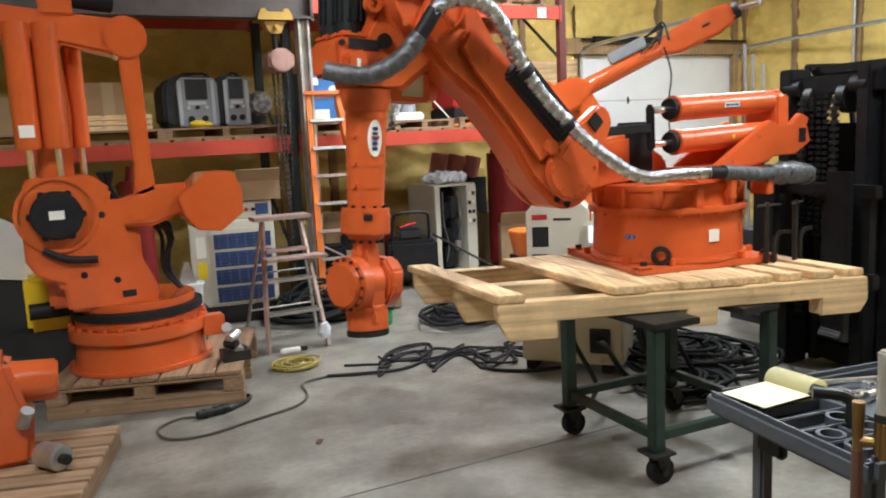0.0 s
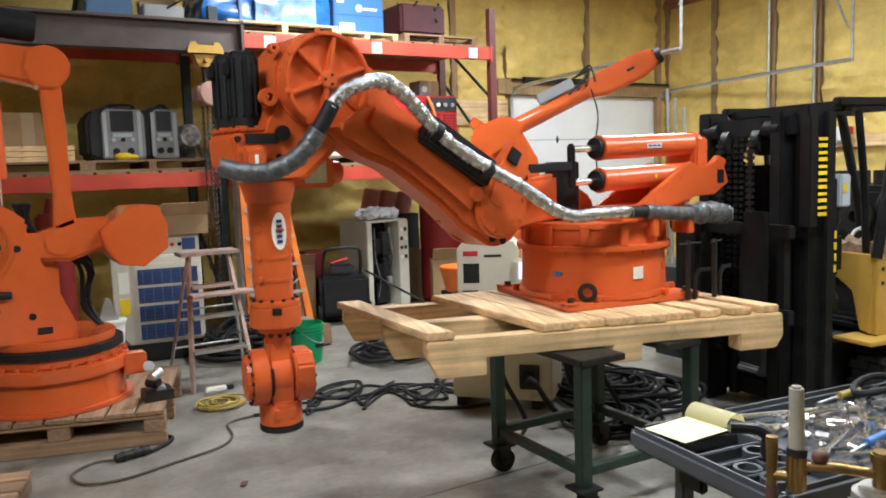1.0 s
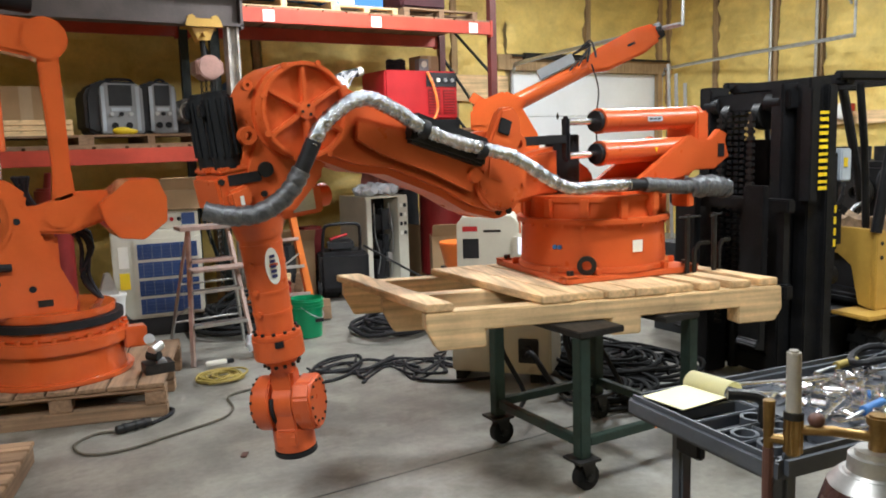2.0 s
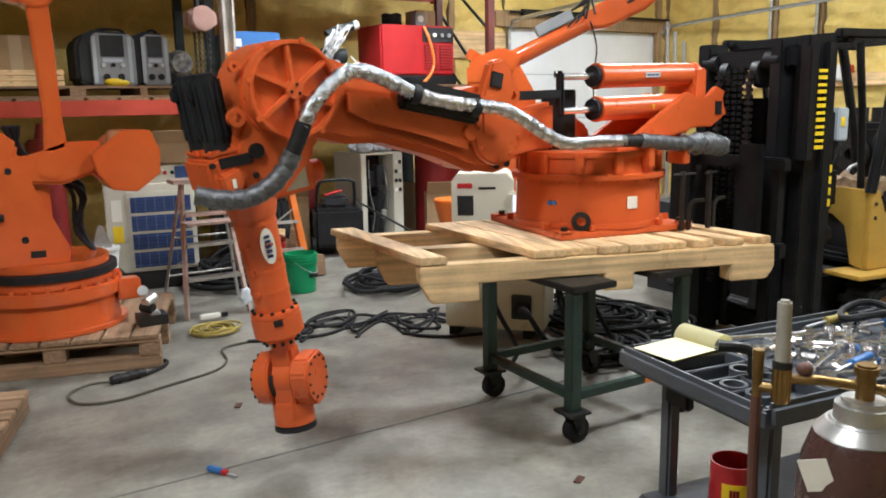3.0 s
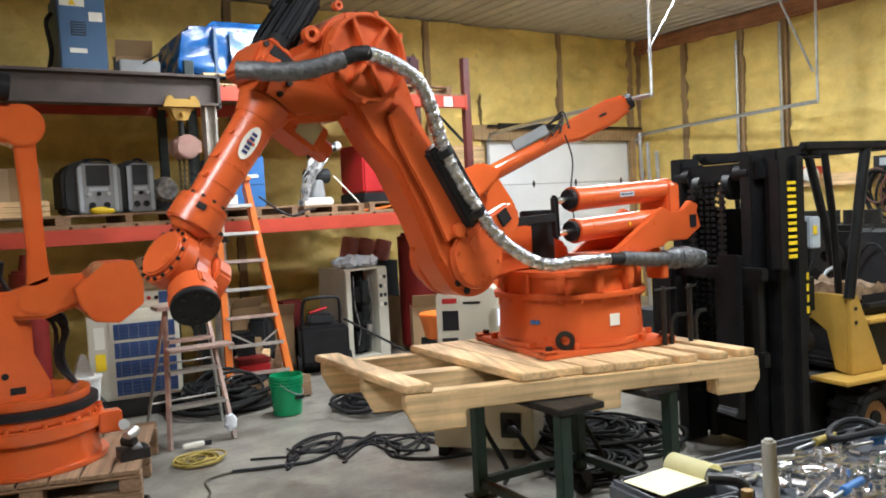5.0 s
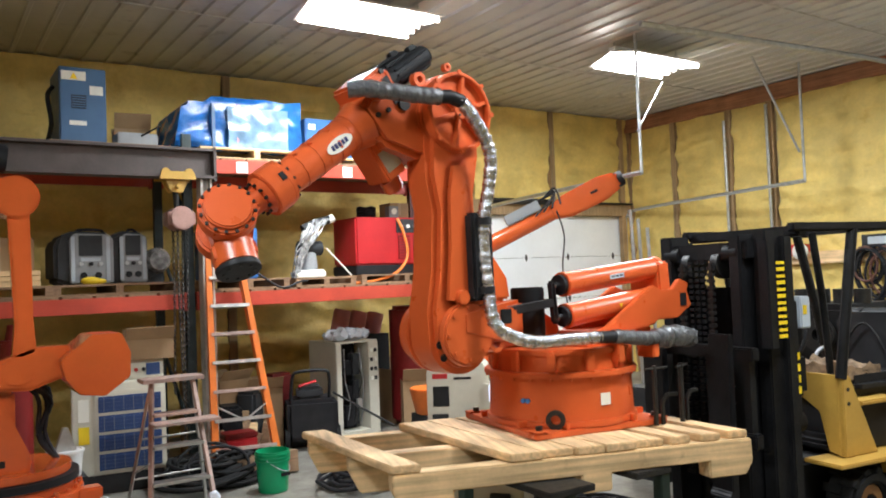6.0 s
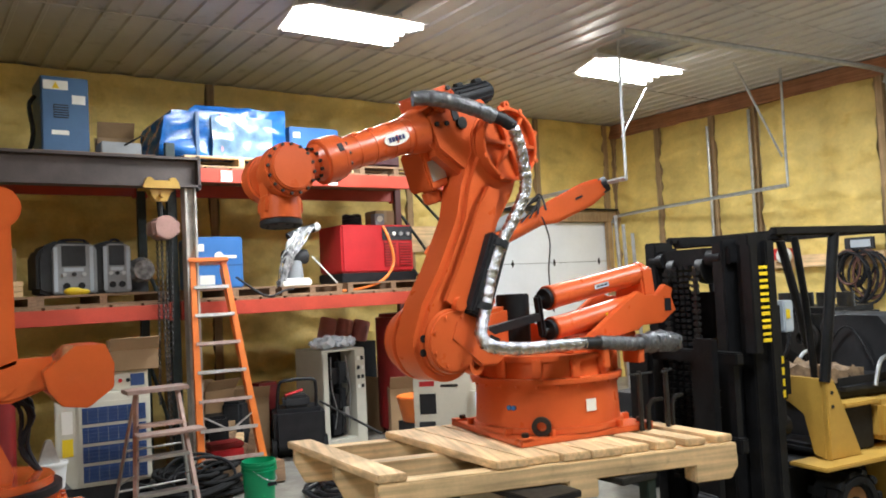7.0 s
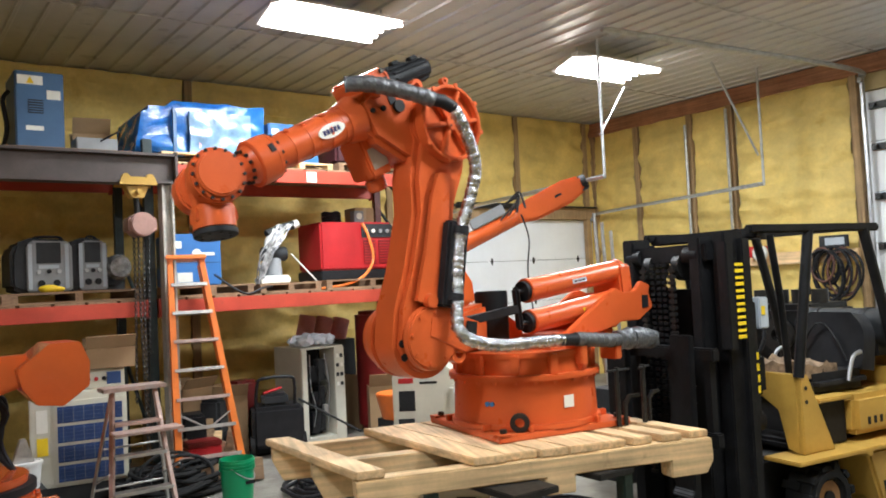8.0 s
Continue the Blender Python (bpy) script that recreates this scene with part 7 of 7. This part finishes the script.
    tank = part("fuel_tank", cy(B(), (1.62, -0.42, 1.25), (1.62, 0.4, 1.25), 0.13, n=32), DARKMACHINE, f, "dull grey fuel cylinder", 0.04)
    for y in (-0.2, 0.2):
        part("tank_strap", ring(B(), (1.62, y, 1.25), (0, 1, 0), 0.135, 0.128, 0.04, 32), BLACK, tank)
    part("tank_saddle", bx(B(), 1.52, -0.3, 1.07, 1.72, 0.3, 1.16), BLACK, tank, bevel=0.01)
    seat = part("seat", bx(B(), 0.8, -0.36, 0.895, 1.36, 0.24, 1.02), BLACK, f, "torn black vinyl seat", 0.05)
    bm = bx(B(), -0.06, -0.28, 0.0, 0.06, 0.24, 0.36)
    bmesh.ops.subdivide_edges(bm, edges=bm.edges, cuts=5, use_grid_fill=True)
    for v in bm.verts:
        v.co.y *= 1 - 0.35 * max(0, v.co.z - 0.2) / 0.16 * max(0, v.co.z - 0.2) / 0.16
        v.co.x += 0.03 * (1 - (v.co.y / 0.28) ** 2) * (-1 if v.co.x < 0 else 0.5)
    part("seat_back", bm, BLACK, seat, "rounded black vinyl backrest", 0.0, pose(1.36, -0.06, 1.0, 0, 10, 0))
    part("seat_seam", tube(B(), [(1.275, -0.24 + 0.4 * a / 12, 1.06 + 0.24 * math.sin(math.pi * a / 12)) for a in range(13)], 0.008, 6), BLACK, seat)
    for y in (-0.38, 0.26):
        part("seat_lever", tube(B(), spline([(1.1, y, 0.96), (1.16, y, 1.1), (1.24, y, 1.13)], 4), 0.014, 8), STEEL, seat)
    bm = bx(B(), 0.8, -0.3, 1.0, 1.1, 0.18, 1.07)
    bmesh.ops.subdivide_edges(bm, edges=bm.edges, cuts=8, use_grid_fill=True)
    for v in bm.verts:
        v.co += Vector((0, 0, noise.noise(v.co * 14) * 0.06 + noise.noise(v.co * 30) * 0.03))
    part("torn_padding", bm, material("torn seat padding", (0.3, 0.2, 0.12), 0.9, vary=0.4, scale=20, bump=0.6), seat, "torn tan seat padding")
    part("steering_column", cy(B(), (0.5, 0.05, 0.9), (0.62, 0.05, 1.22), 0.03, n=12), BLACK, f)
    part("steering_wheel", tube(B(), [(0.62 + 0.06 * math.cos(a), 0.05 + 0.19 * math.sin(a), 1.24 + 0.17 * math.cos(a)) for a in [i * math.pi / 12 for i in range(25)]], 0.014, 8), BLACK, f)
    part("drive_motor", cy(B(), (0.02, -0.3, 0.82), (0.38, -0.3, 0.8), 0.075, 0.06, 22), TRUCKBLACK, f, "greasy tilt cylinder", 0.01)
    part("hydraulic_unit", bx(B(), 0.08, -0.2, 0.64, 0.4, 0.3, 0.95), TRUCKBLACK, f, bevel=0.04)
    part("dash", bx(B(), 0.3, -0.35, 0.95, 0.42, 0.35, 1.2), TRUCKBLACK, f, bevel=0.03)
    for k in range(4):
        q = random.Random(k)
        pts = [(0.16, -0.25 + 0.14 * k, 1.66), (0.24, -0.22 + 0.14 * k, 1.3 + q.uniform(-0.1, 0.1)), (0.3, -0.3 + 0.12 * k, 1.0)]
        part("hydraulic_hose", tube(B(), spline(pts, 6), 0.017, 8), BLACK, f)
    for x, r, y in ((0.64, 0.2, -0.58), (0.64, 0.2, 0.36), (1.85, 0.2, -0.56), (1.85, 0.2, 0.36)):
        zt = 0.151
        bm = ring(B(), (x, y, r + zt), (0, 1, 0), r - 0.02, r * 0.52, 0.22, 40)
        tyre = part("tyre", bm, RUBBER, f, "lugged black tyre", 0.02)
        for k in range(22):
            a = 2 * math.pi * k / 22
            mm = Matrix.Translation((x, y, r + zt)) @ Matrix.Rotation(a, 4, "Y")
            part("lug", bx(B(), -0.022, 0.0 if k % 2 else 0.09, r - 0.03, 0.022, 0.13 if k % 2 else 0.22, r - 0.002, mm), RUBBER, tyre)
        part("rim", ring(B(), (x, y + 0.03, r + zt), (0, 1, 0), r * 0.53, r * 0.2, 0.15, 30), material("rusty rim", (0.32, 0.16, 0.06), 0.6, vary=0.3), tyre, "rusty tan rim", 0.008)
        part("hub", cy(B(), (x, y + 0.02, r + zt), (x, y + 0.2, r + zt), r * 0.21, n=20), TRUCKBLACK, tyre)


# ---- tool cart, gas bottle and what lies on them ----
TRAY = pose(1.6, 1.7, 0, 0, 0, -8)
TZ = 0.8


def build_tool_cart():
    c = thing("tool_cart", "grey plastic tool cart with moulded tray compartments", "tool cart", TRAY)
    W, D = 1.12, 0.56
    part("tray_floor", bx(B(), 0.02, -D + 0.02, TZ - 0.06, W - 0.02, -0.02, TZ - 0.045), GREYPLASTIC, c)
    for a in ((0, -D, 0.035, 0), (W - 0.035, -D, W, 0), (0.035, -0.035, W - 0.035, 0), (0.035, -D, W - 0.035, -D + 0.035)):
        part("tray_rim", bx(B(), a[0], a[1], TZ - 0.065, a[2], a[3], TZ), GREYPLASTIC, c, "rounded grey rim", 0.014)
    # moulded bins along the left end
    for k in range(5):
        y = -0.08 - k * 0.085
        part("bin_wall", bx(B(), 0.035, y - 0.006, TZ - 0.046, 0.26, y + 0.006, TZ - 0.012), GREYPLASTIC, c, bevel=0.003)
    part("bin_wall", bx(B(), 0.26, -D + 0.035, TZ - 0.046, 0.275, -0.035, TZ - 0.01), GREYPLASTIC, c, bevel=0.003)
    part("bin_wall", bx(B(), 0.15, -D + 0.035, TZ - 0.046, 0.16, -0.33, TZ - 0.014), GREYPLASTIC, c, bevel=0.003)
    for k, (x, y) in enumerate(((0.09, -0.38), (0.2, -0.3), (0.21, -0.38), (0.1, -0.46))):
        part("holder_ring", ring(B(), (x, y, TZ - 0.046), (0, 0, 1), 0.036, 0.026, 0.036, 20), GREYPLASTIC, c)
    for x, y in ((0.135, -0.09), (W - 0.09, -0.09), (0.135, -D + 0.09), (W - 0.09, -D + 0.09)):
        part("leg", bx(B(), x - 0.022, y - 0.022, 0.1, x + 0.022, y + 0.024, TZ - 0.06), GREYPLASTIC, c, bevel=0.008)
        w = part("caster", ring(B(), (x - 0.015, y, 0.05), (1, 0, 0), 0.05, 0.015, 0.03, 20), RUBBER, c)
        part("caster_fork", bx(B(), x - 0.025, y - 0.02, 0.05, x + 0.025, y + 0.02, 0.102), DARKSTEEL, w)
    part("lower_shelf", bx(B(), 0.05, -D + 0.05, 0.3, W - 0.05, -0.05, 0.335), GREYPLASTIC, c, bevel=0.01)
    part("handle_bracket", bx(B(), 0.1, -0.2, TZ - 0.16, 0.13, -0.1, TZ - 0.06), BLACK, c, bevel=0.008)

    n = thing("note_pad", "yellow paper note pad with curled pages on the tray", "note pad", TRAY @ pose(0.06, -0.1, TZ + 0.004, 0, 0, 8) @ Matrix.Scale(0.84, 4))
    part("sheet", bx(B(), -0.04, -0.12, 0.0, 0.17, 0.06, 0.003), NOTE, n)
    bm = B()
    rows = []
    for i in range(11):
        a = radians(-20 + 21 * i)
        rows.append([bm.verts.new((0.2 - 0.03 * math.cos(a) + 0.004 * i, yy, 0.033 + 0.032 * math.sin(a) - 0.02)) for yy in (-0.11, 0.07)])
    for a, b in zip(rows, rows[1:]):
        bm.faces.new((a[0], b[0], b[1], a[1]))
    ret = bmesh.ops.solidify(bm, geom=list(bm.faces), thickness=0.004)
    part("curled_page", bm, NOTE, n, "curled yellow pages")
    t = thing("grinder_handle", "dark socket handle standing in tray ring", "hand tool", TRAY @ pose(0.205, -0.34, TZ - 0.045))
    part("grip", cy(B(), (0, 0, 0), (0, 0, 0.085), 0.024, 0.02, 18), DARKSTEEL, t, bevel=0.005)
    part("head", tube(B(), spline([(0, 0, 0.08), (-0.02, 0.02, 0.1), (-0.08, 0.06, 0.105)], 4), 0.016, 10), DARKSTEEL, t)

    rnd = random.Random(12)
    tz = TZ - 0.045

    def socket(x, y, r, h, lying, a):
        t = thing("socket", "chrome wrench socket in the tray", "socket", TRAY @ (pose(x, y, tz + (r if lying else 0), 0, 90 if lying else 0, a) if not lying else pose(x, y, tz + r, 90, 0, a)), "chrome sockets")
        part("barrel", cy(B(), (0, 0, 0), (0, 0, h), r, r * 0.92, 16), CHROME, t, bevel=0.0015)
        # black disc on the solid barrel paints the shaded hollow
        part("bore", cy(B(), (0, 0, h - 0.001), (0, 0, h + 0.0006), r * 0.6, n=12), BLACK, t)

    def spanner(x, y, ln, a, z):
        t = thing("spanner", "chrome combination spanner in the tray", "spanner", TRAY @ pose(x, y, tz + z, 0, 0, a), "chrome spanners")
        part("shank", bx(B(), 0, -0.007, 0, ln, 0.007, 0.006), CHROME, t, bevel=0.002)
        part("ring_end", ring(B(), (ln, 0, -0.001), (0, 0, 1), 0.016, 0.009, 0.009, 16), CHROME, t)
        part("open_end", prof(B(), [(-0.03, 0.0), (-0.03, 0.009), (0.005, 0.009), (0.005, 0.0)], -0.015, 0.015), CHROME, t, bevel=0.002)

    for k in range(64):
        x, y = rnd.uniform(0.34, 1.0), rnd.uniform(-0.48, -0.08)
        r = rnd.choice((0.01, 0.012, 0.015, 0.018))
        socket(x, y, r, r * rnd.uniform(2.2, 3.4), rnd.random() < 0.55, rnd.uniform(0, 180))
    for k in range(30):
        spanner(rnd.uniform(0.32, 0.8), rnd.uniform(-0.47, -0.1), rnd.uniform(0.13, 0.24), rnd.uniform(-35, 25), 0.001 + 0.008 * (k % 4))
    t = thing("ratchet", "long chrome ratchet handle on the tray", "ratchet", TRAY @ pose(0.32, -0.06, TZ - 0.01, 0, 3, -6))
    part("handle", cy(B(), (0, 0, 0), (0.36, 0, 0), 0.009, n=12), CHROME, t)
    part("head", cy(B(), (0.36, 0, -0.012), (0.36, 0, 0.016), 0.02, n=16), CHROME, t, bevel=0.003)
    for k, (x, y, a, mat, lab) in enumerate(((0.88, -0.1, 20, BLACK, "black pliers grip"), (0.95, -0.16, -10, BLUE, "blue-handled cutter"), (0.8, -0.06, 5, YELLOWCORD, "tan-handled screwdriver"), (0.72, -0.42, 30, GREENPAIL, "green-handled driver"), (0.5, -0.4, 12, BLUE, "blue-handled driver"))):
        t = thing("hand_tool", lab + " lying in the tray", "hand tool", TRAY @ pose(x, y, tz + 0.03, 0, 0, a), "loose hand tools")
        part("grip", cy(B(), (0, 0, 0), (0.11, 0, 0.005), 0.014, 0.011, 12), mat, t, bevel=0.003)
        part("shaft", cy(B(), (-0.1, 0, -0.005), (0.0, 0, 0), 0.005, n=8), STEEL, t)
    t = thing("cable_loop", "black air hose looped at the tray end", "hose", TRAY @ pose(0.95, -0.1, TZ - 0.01))
    part("loop", tube(B(), [(0.1 * math.cos(a), 0.07 * math.sin(a), 0.014 * math.sin(a * 1.7) + 0.018) for a in [i * 0.4 for i in range(18)]], 0.012, 8), BLACK, t)
    t = thing("red_can", "red metal can with yellow label on the lower shelf", "can", TRAY @ pose(0.245, -0.24, 0.335))
    part("can", ring(B(), (0, 0, 0), (0, 0, 1), 0.065, 0.061, 0.15, 32), RED, t, "red can wall")
    part("can_floor", cy(B(), (0, 0, 0.001), (0, 0, 0.01), 0.0605, n=30), DARKRED, t)
    bm = B()
    for k in range(6):
        a = radians(205 + k * 10)
        bx(bm, -0.0015, -0.006, 0.03, 0.0015, 0.006, 0.1, Matrix.Translation((0.0658 * math.cos(a), 0.0658 * math.sin(a), 0)) @ Matrix.Rotation(a, 4, "Z"))
    part("can_label", bm, BRIGHTYELLOW, t, "small yellow label with dark print")
    for k in range(3):
        a = radians(222 + k * 8)
        part("label_print", bx(B(), -0.001, -0.004, 0.045, 0.001, 0.004, 0.085, Matrix.Translation((0.068 * math.cos(a), 0.068 * math.sin(a), 0)) @ Matrix.Rotation(a, 4, "Z")), DARKRED, t)

    b = thing("oxygen_bottle", "maroon gas bottle with brass valve and regulator", "gas cylinder", pose(1.531, 0.909, 0))
    bm = B()
    n2, rows = 36, []
    for r, z in ((0.0, 0.0), (0.118, 0.0), (0.12, 0.02), (0.12, 0.70), (0.114, 0.765), (0.098, 0.815), (0.07, 0.85), (0.0, 0.855)):
        rows.append([bm.verts.new((r * math.cos(2 * math.pi * k / n2), r * math.sin(2 * math.pi * k / n2), z)) for k in range(n2)] if r else [bm.verts.new((0, 0, z))])
    for a, bb in zip(rows, rows[1:]):
        for k in range(n2):
            bm.faces.new(list(dict.fromkeys((a[k % len(a)], a[(k + 1) % len(a)], bb[(k + 1) % len(bb)], bb[k % len(bb)]))))
    bmesh.ops.recalc_face_normals(bm, faces=bm.faces)
    part("bottle", bm, BOTTLE, b, "glossy maroon bottle body")
    part("silver_shoulder", cy(B(), (0, 0, 0.822), (0, 0, 0.856), 0.099, 0.068, 36), ALU, b, "silver painted shoulder", 0.006)
    part("neck_ring", cy(B(), (0, 0, 0.835), (0, 0, 0.9), 0.06, 0.056, 30), ALU, b, bevel=0.012)
    part("paper_label", bx(B(), -0.03, -0.002, -0.035, 0.03, 0.0, 0.035, pose(-0.114, 0.02, 0.755, 0, 0, -75) @ pose(0, -0.008, 0, 6, -20, 0)), PAPER, b, "white paper label")
    v = part("valve_body", cy(B(), (0, 0, 0.89), (0, 0, 0.96), 0.019, n=16), BRASS, b, "brass valve", 0.004)
    part("valve_stem", cy(B(), (0, 0, 0.95), (0, 0, 0.975), 0.025, n=12), BRASS, v, bevel=0.005)
    part("outlet", tube(B(), [(0.03, -0.04, 0.92), (0.0, 0, 0.925), (-0.05, 0.07, 0.93), (-0.095, 0.13, 0.925)], 0.011, 12), BRASS, v)
    reg = part("regulator", cy(B(), (-0.075, 0.118, 0.87), (-0.075, 0.118, 0.955), 0.022, n=8), BRASS, b, "brass regulator block", 0.006, pose(-0.02, 0.012, 0))
    part("flow_tube", cy(B(), (-0.075, 0.118, 0.955), (-0.077, 0.12, 1.1), 0.0165, 0.015, 20), material("frosted flow tube", (0.5, 0.47, 0.42), 0.25, 0.3), reg, "frosted grey flow tube", 0.005)
    part("tube_collar", cy(B(), (-0.075, 0.118, 0.95), (-0.075, 0.118, 0.966), 0.021, n=18), DARKSTEEL, reg)
    part("adjust_knob", ball(B(), (-0.045, 0.085, 0.95), 0.017, 1.1, 1, 0.9, 8), COPPERHOSE, reg)
    part("hose_fitting", cy(B(), (-0.1, 0.16, 0.87), (-0.1, 0.16, 0.985), 0.01, 0.013, 12), BRASS, reg)
    part("fitting_arm", cy(B(), (-0.1, 0.16, 0.9), (-0.075, 0.118, 0.9), 0.011, n=10), BRASS, reg)
    part("gas_hose", tube(B(), spline([(-0.1, 0.16, 0.88), (-0.098, 0.16, 0.7), (-0.09, 0.155, 0.5), (-0.1, 0.14, 0.3), (-0.13, 0.12, 0.02)], 6), 0.012, 10), COPPERHOSE, reg, "brown rubber gas hose")
    carton(1.28, 0.58, 0, 0.36, 0.2, 0.62, 20, True, "open brown carton beside the gas bottle")


# ---- things along the east wall ----
def build_east_side():
    t = thing("hose_rack", "looped black hoses hung on wall plank", "hoses", pose(WALL_E - 0.17, 5.00, 1.8))
    rnd = random.Random(5)
    for k in range(14):
        rr, dy, dz = rnd.uniform(0.16, 0.3), rnd.uniform(-0.16, 0.12), rnd.uniform(-0.06, 0.03)
        part("loop", tube(B(), [(-0.02 - 0.012 * k, dy + rr * math.sin(a) * 0.8, dz - rr + rr * 1.1 * math.cos(a)) for a in [i * math.pi / 10 for i in range(21)]], 0.015, 7), BLACK if k % 4 else COPPERHOSE, t)
    t = thing("wall_meter", "small grey meter box with clock face on plank", "meter", pose(WALL_E - 0.2, 5.0, 1.88))
    part("case", bx(B(), -0.04, -0.18, -0.06, 0.0, 0.18, 0.09), DARKMACHINE, t, bevel=0.006)
    part("face", bx(B(), -0.045, -0.14, -0.03, -0.04, 0.1, 0.06), PANELGREY, t)
    t = thing("round_lamp", "white round work lamp on a red bracket", "lamp", pose(WALL_E - 0.3, 5.95, 1.8))
    part("dish", ball(B(), (0, 0, 0), 0.11, 0.6, 1, 1, 10), WHITE, t)
    part("bracket", bx(B(), 0.04, -0.03, -0.05, 0.22, 0.2, 0.1), RED, t, bevel=0.006)
    t = thing("engine_block", "dark greasy engine on wooden bench", "engine", pose(6.6, 3.88, 0.00))
    part("bench", bx(B(), -0.4, -0.5, 0, 0.6, 0.5, 0.8), OLDWOOD, t, bevel=0.01)
    part("block", bx(B(), -0.3, -0.4, 0.8, 0.4, 0.35, 1.3), TRUCKBLACK, t, bevel=0.05)
    for k in range(4):
        part("cylinder_cover", cy(B(), (0.0, -0.3 + k * 0.18, 1.3), (0.0, -0.3 + k * 0.18, 1.42), 0.07, n=16), DARKSTEEL, t)
    part("pulley", ring(B(), (-0.32, -0.1, 1.05), (-1, 0, 0), 0.14, 0.05, 0.05, 24), DARKSTEEL, t)
    part("grey_panel", bx(B(), -0.45, 0.15, 0.9, -0.41, 0.32, 1.5), WHITE, t, "pale grey panel", 0.006)
    t = thing("white_jug", "small white plastic jug behind the robot", "jug", pose(4.95, 4.35, 0))
    part("stand", bx(B(), -0.2, -0.15, 0, 0.25, 0.2, 0.72), DARKMACHINE, t)
    part("jug", bx(B(), -0.1, -0.08, 0.72, 0.12, 0.08, 0.86), WHITE, t, bevel=0.02)
    t = thing("far_bench", "grey steel bench with small parts along wall", "bench", pose(8.9, 6.2, 0))
    part("bench_top", bx(B(), 0, -1.2, 0.85, 0.7, 1.2, 0.9), DARKSTEEL, t, bevel=0.006)
    for y in (-1.1, 1.1):
        for x in (0.06, 0.64):
            part("leg", bx(B(), x - 0.03, y - 0.03, 0, x + 0.03, y + 0.03, 0.85), DARKSTEEL, t)
    part("shelf", bx(B(), 0.02, -1.15, 0.35, 0.68, 1.15, 0.38), DARKSTEEL, t)


build_second_robot()
build_wrist_unit()
build_far_robot()
build_forklift()
build_tool_cart()
build_east_side()


motions()
